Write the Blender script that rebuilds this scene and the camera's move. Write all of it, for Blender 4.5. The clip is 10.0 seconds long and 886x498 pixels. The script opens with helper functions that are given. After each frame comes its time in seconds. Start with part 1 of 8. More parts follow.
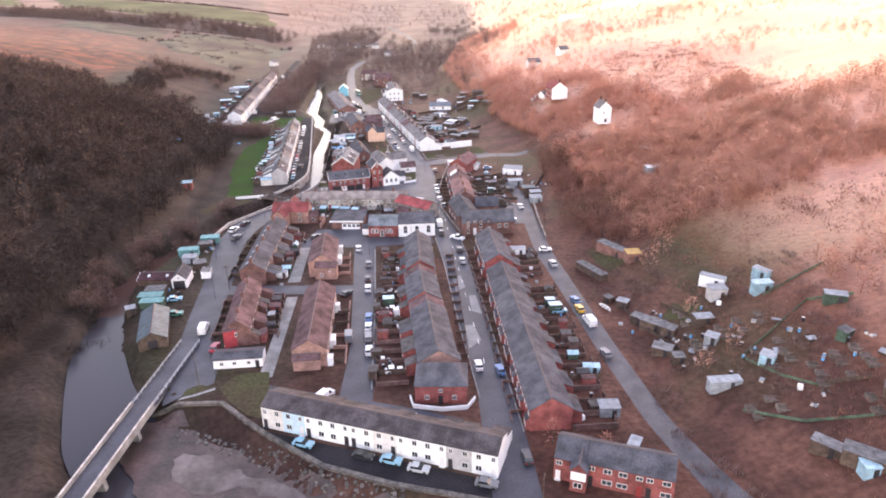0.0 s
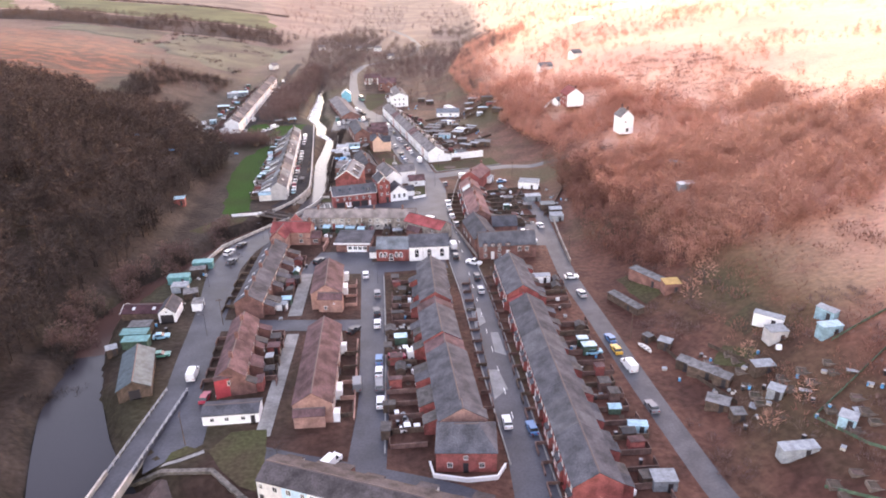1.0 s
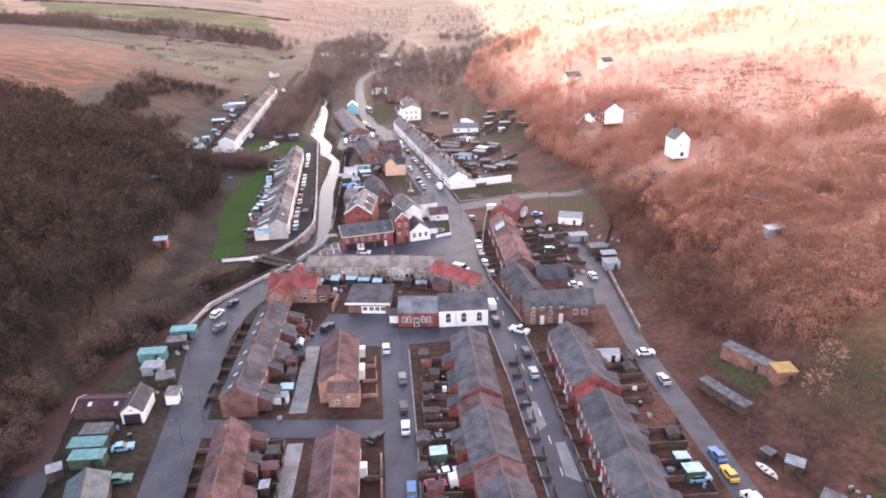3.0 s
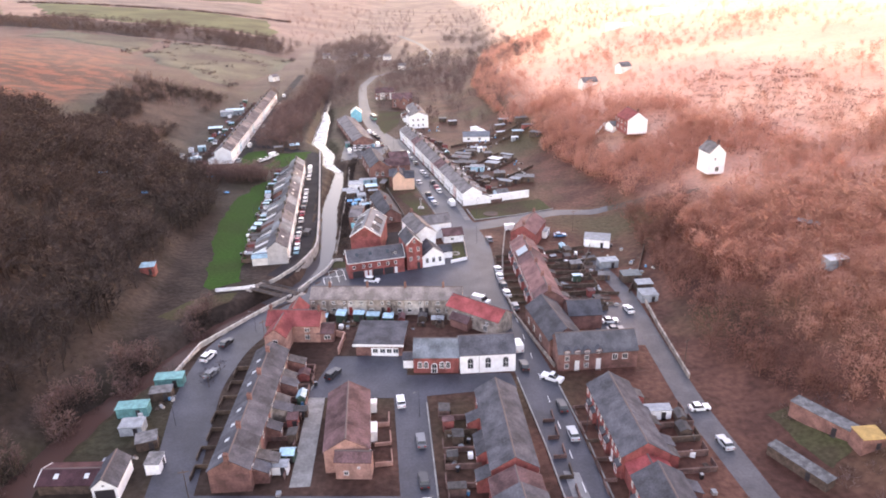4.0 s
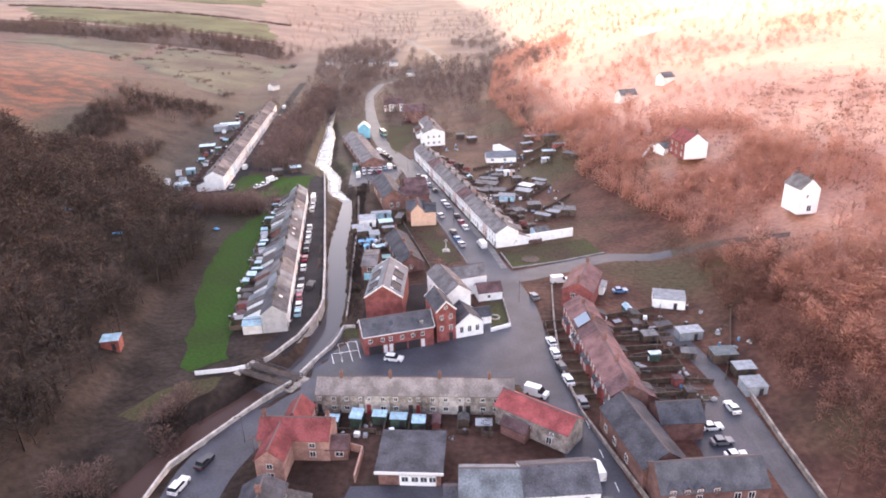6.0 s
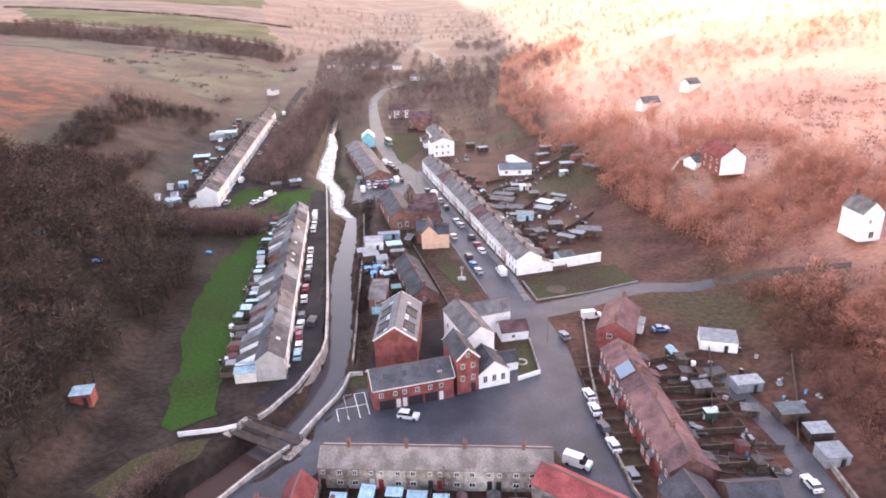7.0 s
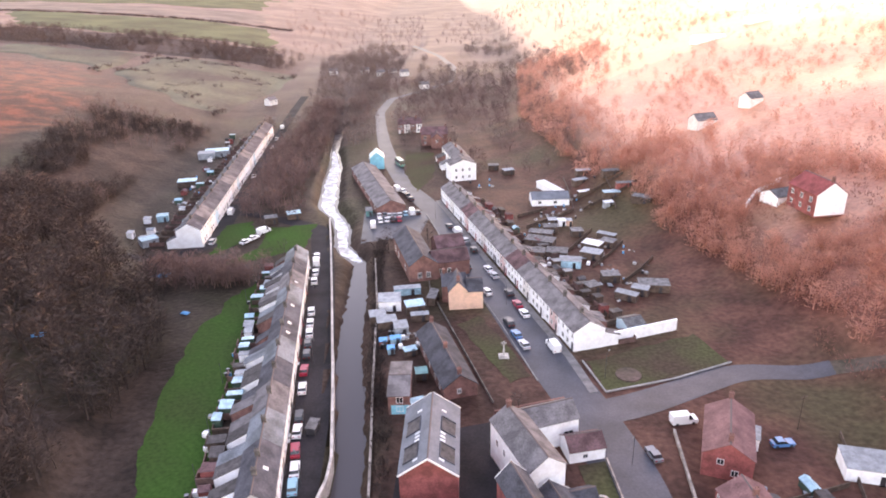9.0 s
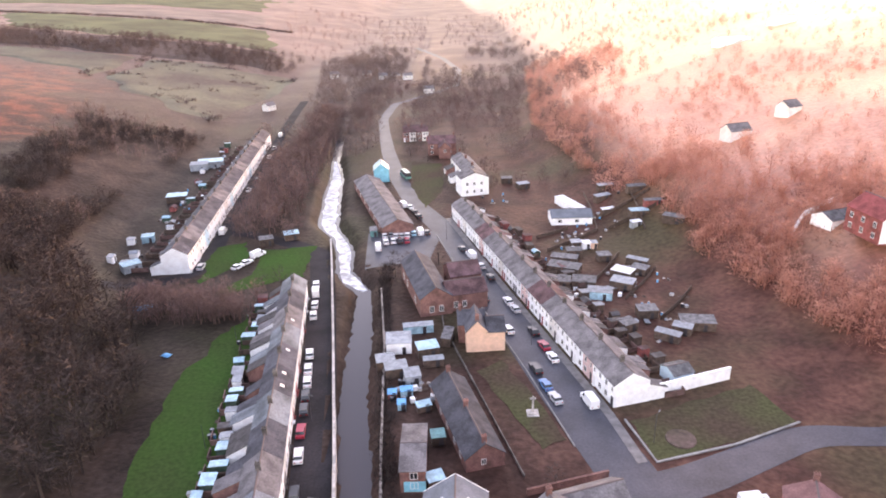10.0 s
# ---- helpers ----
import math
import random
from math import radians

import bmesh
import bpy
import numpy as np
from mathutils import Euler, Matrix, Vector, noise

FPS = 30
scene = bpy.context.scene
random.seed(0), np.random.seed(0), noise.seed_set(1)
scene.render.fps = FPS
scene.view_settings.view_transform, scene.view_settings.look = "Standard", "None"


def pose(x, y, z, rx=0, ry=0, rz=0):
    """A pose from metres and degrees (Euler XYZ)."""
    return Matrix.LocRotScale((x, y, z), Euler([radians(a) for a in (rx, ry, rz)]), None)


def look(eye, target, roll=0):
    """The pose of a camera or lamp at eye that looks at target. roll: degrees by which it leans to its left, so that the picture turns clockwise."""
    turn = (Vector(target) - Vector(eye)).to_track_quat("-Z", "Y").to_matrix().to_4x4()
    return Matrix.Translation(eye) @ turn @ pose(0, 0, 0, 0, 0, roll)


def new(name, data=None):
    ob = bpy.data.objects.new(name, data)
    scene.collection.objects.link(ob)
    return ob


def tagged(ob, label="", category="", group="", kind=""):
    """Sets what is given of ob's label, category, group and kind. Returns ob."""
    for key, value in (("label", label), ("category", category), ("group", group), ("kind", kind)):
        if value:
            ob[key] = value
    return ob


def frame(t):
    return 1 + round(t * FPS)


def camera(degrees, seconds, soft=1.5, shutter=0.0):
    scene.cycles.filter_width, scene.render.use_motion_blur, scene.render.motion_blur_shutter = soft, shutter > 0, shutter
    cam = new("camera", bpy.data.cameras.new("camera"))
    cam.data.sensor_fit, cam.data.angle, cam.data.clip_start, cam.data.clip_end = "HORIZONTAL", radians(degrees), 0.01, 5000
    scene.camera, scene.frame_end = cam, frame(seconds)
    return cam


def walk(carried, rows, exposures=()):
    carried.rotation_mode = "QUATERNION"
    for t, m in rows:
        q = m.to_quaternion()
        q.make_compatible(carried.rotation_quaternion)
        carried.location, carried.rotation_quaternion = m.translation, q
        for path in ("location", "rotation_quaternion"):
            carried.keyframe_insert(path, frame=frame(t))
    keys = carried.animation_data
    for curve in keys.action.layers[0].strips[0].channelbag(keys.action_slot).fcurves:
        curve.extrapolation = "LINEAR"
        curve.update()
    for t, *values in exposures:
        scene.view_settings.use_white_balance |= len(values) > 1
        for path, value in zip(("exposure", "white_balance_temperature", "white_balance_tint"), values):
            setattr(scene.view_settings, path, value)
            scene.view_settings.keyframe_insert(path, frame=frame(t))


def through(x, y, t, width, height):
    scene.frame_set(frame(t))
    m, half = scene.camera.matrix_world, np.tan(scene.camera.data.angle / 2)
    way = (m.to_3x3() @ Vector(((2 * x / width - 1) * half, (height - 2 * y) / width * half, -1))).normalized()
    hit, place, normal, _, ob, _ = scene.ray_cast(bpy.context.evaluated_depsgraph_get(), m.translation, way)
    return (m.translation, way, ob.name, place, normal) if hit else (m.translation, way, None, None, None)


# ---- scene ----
# camera: a drone flying up the valley; rows of seconds, x, y, z and turns about x, y, z
cam = camera(67.0, 10.0, soft=1.85)
PATH = [
    (0.0, 0.00, 0.00, 87.99, 67.27, 1.15, -0.48),
    (0.5, -2.25, 11.04, 87.73, 67.31, 1.17, -0.47),
    (1.0, -4.53, 22.12, 87.48, 67.35, 1.19, -0.46),
    (1.5, -6.83, 33.25, 87.24, 67.39, 1.22, -0.44),
    (2.0, -9.15, 44.42, 87.01, 67.43, 1.24, -0.43),
    (2.5, -11.47, 55.63, 86.78, 67.47, 1.27, -0.41),
    (3.0, -13.79, 66.89, 86.56, 67.52, 1.29, -0.40),
    (3.5, -16.12, 78.18, 86.33, 67.56, 1.31, -0.38),
    (4.0, -18.43, 89.51, 86.11, 67.60, 1.34, -0.36),
    (4.5, -20.74, 100.87, 85.87, 67.64, 1.36, -0.35),
    (5.0, -23.02, 112.27, 85.63, 67.68, 1.38, -0.33),
    (5.5, -25.28, 123.70, 85.39, 67.72, 1.40, -0.30),
    (6.0, -27.52, 135.16, 85.13, 67.76, 1.43, -0.28),
    (6.5, -29.71, 146.66, 84.86, 67.81, 1.45, -0.26),
    (7.0, -31.87, 158.18, 84.57, 67.85, 1.47, -0.24),
    (7.5, -33.99, 169.72, 84.26, 67.89, 1.49, -0.21),
    (8.0, -36.05, 181.30, 83.93, 67.93, 1.52, -0.19),
    (8.5, -38.06, 192.89, 83.58, 67.97, 1.54, -0.16),
    (9.0, -40.00, 204.51, 83.21, 68.01, 1.56, -0.13),
    (9.5, -41.88, 216.15, 82.81, 68.05, 1.58, -0.10),
    (10.0, -43.69, 227.81, 82.37, 68.10, 1.60, -0.07),
]
walk(cam, [(t, pose(x, y, z, rx, ry, rz)) for t, x, y, z, rx, ry, rz in PATH],
     exposures=[(0.0, 3.56, 8050, 47), (10.0, 3.56, 8050, 47)])

# ---- world and sun: a low winter sun ahead to the right, under a thin bright sky ----
SUN_AZ, SUN_EL = 33.0, 4.5
world = bpy.data.worlds.new("sky")
scene.world = world
world.use_nodes = True
wn = world.node_tree
sky = wn.nodes.new("ShaderNodeTexSky")
sky.sky_type, sky.sun_disc = "NISHITA", False
sky.sun_elevation, sky.sun_rotation = radians(SUN_EL), radians(SUN_AZ)
sky.air_density, sky.dust_density, sky.ozone_density = 1.0, 0.5, 1.0
wn.links.new(sky.outputs["Color"], wn.nodes["Background"].inputs["Color"])
wn.nodes["Background"].inputs["Strength"].default_value = 0.15
lamp = bpy.data.lights.new("sun", "SUN")
lamp.energy, lamp.angle, lamp.color = 0.32, radians(1.5), (1.0, 0.56, 0.31)
sun = new("sun", lamp)
sx, sy = math.sin(radians(SUN_AZ)), math.cos(radians(SUN_AZ))
sun.matrix_world = look((sx * 400, sy * 400, 400 * math.tan(radians(SUN_EL))), (0, 0, 0))

# ---- materials ----
MATS = {}


def surf(name, base, rough=0.8, var=0.25, scale=0.4, fine=4.0, bump=0.0, spec=0.5, metal=0.0, tint=None, rand=0.0, sheen=0.0, sheen_tint=(1, 1, 1)):
    """A surface with blotches (scale, per metre) and grain (fine), and a shift from object to object (rand)."""
    m = bpy.data.materials.new(name)
    m.use_nodes = True
    nt, b = m.node_tree, m.node_tree.nodes["Principled BSDF"]
    geo = nt.nodes.new("ShaderNodeNewGeometry")
    n1, n2 = nt.nodes.new("ShaderNodeTexNoise"), nt.nodes.new("ShaderNodeTexNoise")
    n1.inputs["Scale"].default_value, n2.inputs["Scale"].default_value = scale, fine
    n1.inputs["Detail"].default_value, n2.inputs["Detail"].default_value = 4.0, 3.0
    for n in (n1, n2):
        nt.links.new(geo.outputs["Position"], n.inputs["Vector"])
    mix = nt.nodes.new("ShaderNodeMix")
    mix.data_type = "RGBA"
    other = tint or tuple(c * (1 - 1.6 * var) for c in base)
    mix.inputs["A"].default_value = (*[min(1, c * (1 + var)) for c in base], 1)
    mix.inputs["B"].default_value = (*other, 1)
    ramp = nt.nodes.new("ShaderNodeMapRange")
    ramp.inputs["From Min"].default_value, ramp.inputs["From Max"].default_value = 0.36, 0.64
    nt.links.new(n1.outputs["Fac"], ramp.inputs["Value"])
    nt.links.new(ramp.outputs["Result"], mix.inputs["Factor"])
    hsv = nt.nodes.new("ShaderNodeHueSaturation")
    add = nt.nodes.new("ShaderNodeMapRange")
    add.inputs["From Min"].default_value, add.inputs["From Max"].default_value = 0.3, 0.7
    add.inputs["To Min"].default_value, add.inputs["To Max"].default_value = 1 - var, 1 + var
    nt.links.new(n2.outputs["Fac"], add.inputs["Value"])
    last = add.outputs["Result"]
    if rand:
        info, mp, mul = nt.nodes.new("ShaderNodeObjectInfo"), nt.nodes.new("ShaderNodeMapRange"), nt.nodes.new("ShaderNodeMath")
        mp.inputs["To Min"].default_value, mp.inputs["To Max"].default_value = 1 - rand, 1 + rand
        mul.operation = "MULTIPLY"
        nt.links.new(info.outputs["Random"], mp.inputs["Value"])
        nt.links.new(mp.outputs["Result"], mul.inputs[0])
        nt.links.new(last, mul.inputs[1])
        last = mul.outputs["Value"]
    nt.links.new(last, hsv.inputs["Value"])
    nt.links.new(mix.outputs["Result"], hsv.inputs["Color"])
    nt.links.new(hsv.outputs["Color"], b.inputs["Base Color"])
    b.inputs["Roughness"].default_value, b.inputs["Metallic"].default_value = rough, metal
    b.inputs["Specular IOR Level"].default_value = spec
    if sheen:
        b.inputs["Sheen Weight"].default_value, b.inputs["Sheen Roughness"].default_value = sheen, 0.6
        b.inputs["Sheen Tint"].default_value = (*sheen_tint, 1)
    if bump:
        bm_ = nt.nodes.new("ShaderNodeBump")
        bm_.inputs["Strength"].default_value, bm_.inputs["Distance"].default_value = 1.0, bump
        nt.links.new(n2.outputs["Fac"], bm_.inputs["Height"])
        nt.links.new(bm_.outputs["Normal"], b.inputs["Normal"])
    MATS[name] = m
    return m


def plain(name, base, rough=0.4, spec=0.5, metal=0.0, coat=0.0):
    m = bpy.data.materials.new(name)
    m.use_nodes = True
    b = m.node_tree.nodes["Principled BSDF"]
    b.inputs["Base Color"].default_value = (*base, 1)
    b.inputs["Roughness"].default_value, b.inputs["Metallic"].default_value = rough, metal
    b.inputs["Specular IOR Level"].default_value, b.inputs["Coat Weight"].default_value = spec, coat
    MATS[name] = m
    return m


# walls
surf("brick_red", (0.30, 0.082, 0.074), 0.85, 0.22, 0.5, 3.0, 0.02, rand=0.12)
surf("brick_brown", (0.22, 0.105, 0.09), 0.85, 0.22, 0.5, 3.0, 0.02, rand=0.12)
surf("yard_brick", (0.15, 0.085, 0.075), 0.9, 0.25, 0.5, 3.0, 0.02, rand=0.2)
surf("brick_pink", (0.42, 0.23, 0.19), 0.85, 0.18, 0.5, 3.0, 0.02, rand=0.1)
surf("render_white", (0.90, 0.92, 0.94), 0.7, 0.05, 0.7, 2.0, tint=(0.84, 0.84, 0.85), rand=0.05)
surf("render_blue", (0.52, 0.72, 0.82), 0.7, 0.06, 0.7, 2.0)
surf("render_cream", (0.76, 0.73, 0.70), 0.75, 0.08, 0.7, 2.0, rand=0.06)
surf("render_grey", (0.46, 0.45, 0.46), 0.75, 0.08, 0.7, 2.0, rand=0.06)
surf("render_orange", (0.80, 0.50, 0.37), 0.75, 0.06, 0.7, 2.0)
surf("render_pink", (0.66, 0.46, 0.44), 0.75, 0.06, 0.7, 2.0)
surf("render_red", (0.50, 0.06, 0.07), 0.7, 0.1, 0.7, 2.0)
surf("render_teal", (0.16, 0.55, 0.68), 0.7, 0.08, 0.7, 2.0)
surf("stone_wall", (0.33, 0.28, 0.25), 0.9, 0.28, 0.6, 2.5, 0.05, rand=0.1)
surf("stone_pale", (0.50, 0.46, 0.43), 0.9, 0.2, 0.6, 2.5, 0.05)
# roofs
surf("slate_grey", (0.088, 0.089, 0.104), 0.8, 0.22, 0.35, 3.0, 0.02, spec=0.15, rand=0.18)
surf("slate_blue", (0.105, 0.106, 0.120), 0.8, 0.18, 0.35, 3.0, 0.02, spec=0.15, rand=0.12)
surf("tile_brown", (0.138, 0.078, 0.082), 0.8, 0.25, 0.35, 3.0, 0.03, spec=0.15, rand=0.15)
surf("tile_umber", (0.082, 0.070, 0.074), 0.8, 0.25, 0.35, 3.0, 0.03, spec=0.15, rand=0.15)
surf("tile_maroon", (0.075, 0.036, 0.042), 0.8, 0.2, 0.35, 3.0, 0.03, spec=0.15)
surf("tile_red_dark", (0.25, 0.065, 0.065), 0.8, 0.2, 0.35, 3.0, 0.03, spec=0.15, rand=0.1)
surf("tile_red", (0.36, 0.085, 0.085), 0.8, 0.2, 0.35, 3.0, 0.03, spec=0.15, rand=0.1)
surf("tile_pink", (0.22, 0.115, 0.115), 0.8, 0.18, 0.35, 3.0, 0.03, spec=0.15, rand=0.1)
surf("tile_stone", (0.29, 0.245, 0.23), 0.8, 0.2, 0.35, 3.0, 0.03, spec=0.15, rand=0.08)
surf("tile_greybrown", (0.175, 0.162, 0.168), 0.8, 0.22, 0.35, 3.0, 0.03, spec=0.15, rand=0.1)
surf("slate_silver", (0.15, 0.17, 0.20), 0.7, 0.12, 0.35, 3.0, 0.02, spec=0.3)
surf("sheet_white", (0.66, 0.69, 0.72), 0.65, 0.06, 0.8, 3.0)
surf("felt_blue", (0.075, 0.112, 0.128), 0.6, 0.2, 0.8, 3.0)
surf("felt_grey", (0.145, 0.145, 0.152), 0.85, 0.25, 0.8, 3.0, rand=0.25)
surf("sheet_pale", (0.27, 0.30, 0.33), 0.7, 0.15, 0.8, 3.0, rand=0.2)
surf("sheet_blue", (0.30, 0.52, 0.62), 0.45, 0.15, 0.8, 3.0, rand=0.2)
surf("sheet_teal", (0.085, 0.28, 0.285), 0.5, 0.18, 0.8, 3.0, rand=0.2)
surf("sheet_ochre", (0.50, 0.30, 0.10), 0.7, 0.12, 0.8, 3.0)
surf("netting", (0.085, 0.15, 0.10), 0.8, 0.2, 0.8, 3.0)
surf("felt_dark", (0.075, 0.068, 0.070), 0.85, 0.25, 0.8, 3.0, rand=0.25)
surf("tarp_blue", (0.06, 0.36, 0.66), 0.5, 0.15, 0.8, 2.0)
# ground
surf("asphalt", (0.058, 0.061, 0.078), 0.5, 0.18, 0.12, 2.0, 0.01, spec=0.30)
surf("asphalt_dark", (0.031, 0.028, 0.032), 0.8, 0.2, 0.12, 2.0, 0.01, spec=0.12)
surf("asphalt_worn", (0.085, 0.085, 0.097), 0.6, 0.15, 0.2, 2.0, 0.01, spec=0.3)
surf("slate_pale", (0.17, 0.195, 0.22), 0.7, 0.25, 0.25, 3.0, 0.02, spec=0.2)
surf("asphalt_pale", (0.20, 0.205, 0.215), 0.55, 0.12, 0.3, 2.0, 0.01)
surf("concrete", (0.26, 0.255, 0.25), 0.8, 0.18, 0.3, 2.0, 0.01, rand=0.1)
surf("paving", (0.17, 0.16, 0.16), 0.7, 0.2, 0.5, 2.0, 0.01)
surf("earth", (0.098, 0.060, 0.052), 0.9, 0.35, 0.12, 0.9, 0.1, tint=(0.055, 0.045, 0.03))
surf("grass", (0.023, 0.068, 0.014), 0.9, 0.2, 0.06, 1.2, 0.05, spec=0.08, tint=(0.032, 0.062, 0.018))
surf("grass_dull", (0.056, 0.058, 0.028), 0.9, 0.25, 0.06, 1.2, 0.05, spec=0.08, tint=(0.072, 0.050, 0.036))
surf("sand", (0.15, 0.12, 0.115), 0.8, 0.2, 0.12, 0.8, 0.05, tint=(0.07, 0.055, 0.05))
surf("mud", (0.085, 0.052, 0.048), 0.45, 0.3, 0.15, 1.2, 0.06, spec=0.4, tint=(0.045, 0.030, 0.028))
surf("stone_dark", (0.13, 0.115, 0.105), 0.9, 0.3, 0.6, 2.5, 0.05)
surf("rock", (0.12, 0.108, 0.10), 0.85, 0.3, 0.8, 3.0, 0.05, rand=0.3)
# timber, metal, glass
surf("timber_dark", (0.10, 0.065, 0.05), 0.8, 0.25, 1.0, 5.0, rand=0.3)
surf("timber_pale", (0.15, 0.115, 0.10), 0.8, 0.25, 1.0, 5.0, rand=0.25)
surf("timber_red", (0.28, 0.08, 0.07), 0.75, 0.2, 1.0, 5.0, rand=0.2)
surf("timber_green", (0.045, 0.09, 0.065), 0.75, 0.2, 1.0, 5.0, rand=0.2)
surf("bark", (0.085, 0.062, 0.055), 0.95, 0.3, 0.6, 3.0)
surf("steel_grey", (0.09, 0.09, 0.10), 0.6, 0.1, 1.0, 4.0, metal=0.6)
plain("frame_white", (0.80, 0.80, 0.80), 0.45)
plain("pane_dark", (0.02, 0.025, 0.03), 0.08, 0.6)
plain("pane_sky", (0.05, 0.07, 0.085), 0.05, 0.8)
plain("panel_glass", (0.16, 0.26, 0.36), 0.3, 0.5)
plain("skylight", (0.62, 0.66, 0.70), 0.25, 0.6)
plain("door_dark", (0.035, 0.03, 0.035), 0.5)
plain("door_white", (0.75, 0.75, 0.75), 0.5)
plain("door_red", (0.30, 0.04, 0.04), 0.5)
plain("rubber", (0.02, 0.02, 0.022), 0.8)
plain("clay", (0.20, 0.10, 0.08), 0.85)
plain("lead", (0.42, 0.43, 0.45), 0.6)
plain("ridge_tile", (0.13, 0.10, 0.10), 0.85)
plain("lamp_white", (0.85, 0.85, 0.85), 0.2)
plain("lamp_red", (0.4, 0.02, 0.02), 0.2)
for cname, rgb in dict(white=(0.82, 0.83, 0.84), black=(0.025, 0.025, 0.03), grey=(0.16, 0.17, 0.19), silver=(0.48, 0.50, 0.52), blue=(0.05, 0.20, 0.42),
                       paleblue=(0.20, 0.48, 0.62), red=(0.42, 0.03, 0.06), yellow=(0.80, 0.45, 0.06), green=(0.05, 0.25, 0.20)).items():
    plain("paint_" + cname, rgb, 0.3, 0.5, 0.0, 0.6)


def hill_material():
    """The bare hillsides and valley floor: dark leaf litter and wet grass on one side, rusty bracken on the other with
    hazy sun glow in its colour and gloss.
    """
    m = bpy.data.materials.new("hillside")
    m.use_nodes = True
    nt, b = m.node_tree, m.node_tree.nodes["Principled BSDF"]
    geo = nt.nodes.new("ShaderNodeNewGeometry")

    def noise_at(s, detail=4.0):
        n = nt.nodes.new("ShaderNodeTexNoise")
        n.inputs["Scale"].default_value, n.inputs["Detail"].default_value = s, detail
        nt.links.new(geo.outputs["Position"], n.inputs["Vector"])
        return n

    def blend(fac, a, bb, lo=0.4, hi=0.6):
        r, mx = nt.nodes.new("ShaderNodeMapRange"), nt.nodes.new("ShaderNodeMix")
        mx.data_type = "RGBA"
        r.inputs["From Min"].default_value, r.inputs["From Max"].default_value = lo, hi
        nt.links.new(fac, r.inputs["Value"])
        nt.links.new(r.outputs["Result"], mx.inputs["Factor"])
        for k, v in (("A", a), ("B", bb)):
            if isinstance(v, tuple):
                mx.inputs[k].default_value = (*v, 1)
            else:
                nt.links.new(v, mx.inputs[k])
        return mx.outputs["Result"]

    big, mid, fine = noise_at(0.018), noise_at(0.08), noise_at(0.7)
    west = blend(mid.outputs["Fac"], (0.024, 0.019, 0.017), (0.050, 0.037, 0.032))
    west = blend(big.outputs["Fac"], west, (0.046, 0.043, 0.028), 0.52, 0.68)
    # salmon base: the hazy glow over this slope is put into its colour
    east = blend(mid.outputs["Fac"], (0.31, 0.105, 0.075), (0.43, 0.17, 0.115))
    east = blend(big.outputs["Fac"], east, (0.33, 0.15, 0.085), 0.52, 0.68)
    sep = nt.nodes.new("ShaderNodeSeparateXYZ")
    nt.links.new(geo.outputs["Position"], sep.inputs["Vector"])
    gardens = blend(mid.outputs["Fac"], (0.075, 0.035, 0.029), (0.135, 0.061, 0.047))
    gardens = blend(big.outputs["Fac"], gardens, (0.072, 0.058, 0.034), 0.50, 0.66)
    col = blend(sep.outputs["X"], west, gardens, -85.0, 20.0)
    up, side, east_glow = nt.nodes.new("ShaderNodeMapRange"), nt.nodes.new("ShaderNodeMapRange"), nt.nodes.new("ShaderNodeMath")
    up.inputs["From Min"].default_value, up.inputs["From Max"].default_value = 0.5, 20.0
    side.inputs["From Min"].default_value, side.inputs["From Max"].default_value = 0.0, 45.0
    # dug garden soil reaches further up in the south; the painted glow starts higher
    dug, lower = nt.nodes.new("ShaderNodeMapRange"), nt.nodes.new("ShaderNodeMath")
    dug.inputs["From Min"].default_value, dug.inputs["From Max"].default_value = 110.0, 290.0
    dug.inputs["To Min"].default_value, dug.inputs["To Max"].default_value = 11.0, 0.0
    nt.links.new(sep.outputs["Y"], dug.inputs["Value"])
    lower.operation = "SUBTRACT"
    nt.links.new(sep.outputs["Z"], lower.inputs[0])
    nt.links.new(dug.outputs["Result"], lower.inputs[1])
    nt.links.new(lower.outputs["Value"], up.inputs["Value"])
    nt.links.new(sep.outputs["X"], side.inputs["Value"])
    east_glow.operation = "MULTIPLY"
    nt.links.new(up.outputs["Result"], east_glow.inputs[0])
    nt.links.new(side.outputs["Result"], east_glow.inputs[1])
    col = blend(east_glow.outputs["Value"], col, east, 0.1, 0.9)
    # a shoulder of rusty bracken high on the western side
    wob, wx, shoulder, south, north = [nt.nodes.new("ShaderNodeMath") for _ in range(2)] + [nt.nodes.new("ShaderNodeMapRange") for _ in range(3)]
    wob.operation = wx.operation = "MULTIPLY_ADD"
    wob.inputs[1].default_value = 90.0
    nt.links.new(big.outputs["Fac"], wob.inputs[0])
    nt.links.new(sep.outputs["X"], wob.inputs[2])
    wx.inputs[1].default_value = 0.25
    nt.links.new(sep.outputs["Y"], wx.inputs[0])
    nt.links.new(wob.outputs["Value"], wx.inputs[2])
    shoulder.inputs["From Min"].default_value, shoulder.inputs["From Max"].default_value = -60.0, -85.0
    nt.links.new(wx.outputs["Value"], shoulder.inputs["Value"])
    south.inputs["From Min"].default_value, south.inputs["From Max"].default_value = 400.0, 450.0
    north.inputs["From Min"].default_value, north.inputs["From Max"].default_value = 780.0, 745.0
    last = shoulder.outputs["Result"]
    for lim in (south, north):
        nt.links.new(sep.outputs["Y"], lim.inputs["Value"])
        mul = nt.nodes.new("ShaderNodeMath")
        mul.operation = "MULTIPLY"
        nt.links.new(last, mul.inputs[0])
        nt.links.new(lim.outputs["Result"], mul.inputs[1])
        last = mul.outputs["Value"]
    rust = blend(mid.outputs["Fac"], (0.050, 0.027, 0.023), (0.17, 0.056, 0.034), 0.42, 0.62)
    col = blend(last, col, rust, 0.1, 0.9)
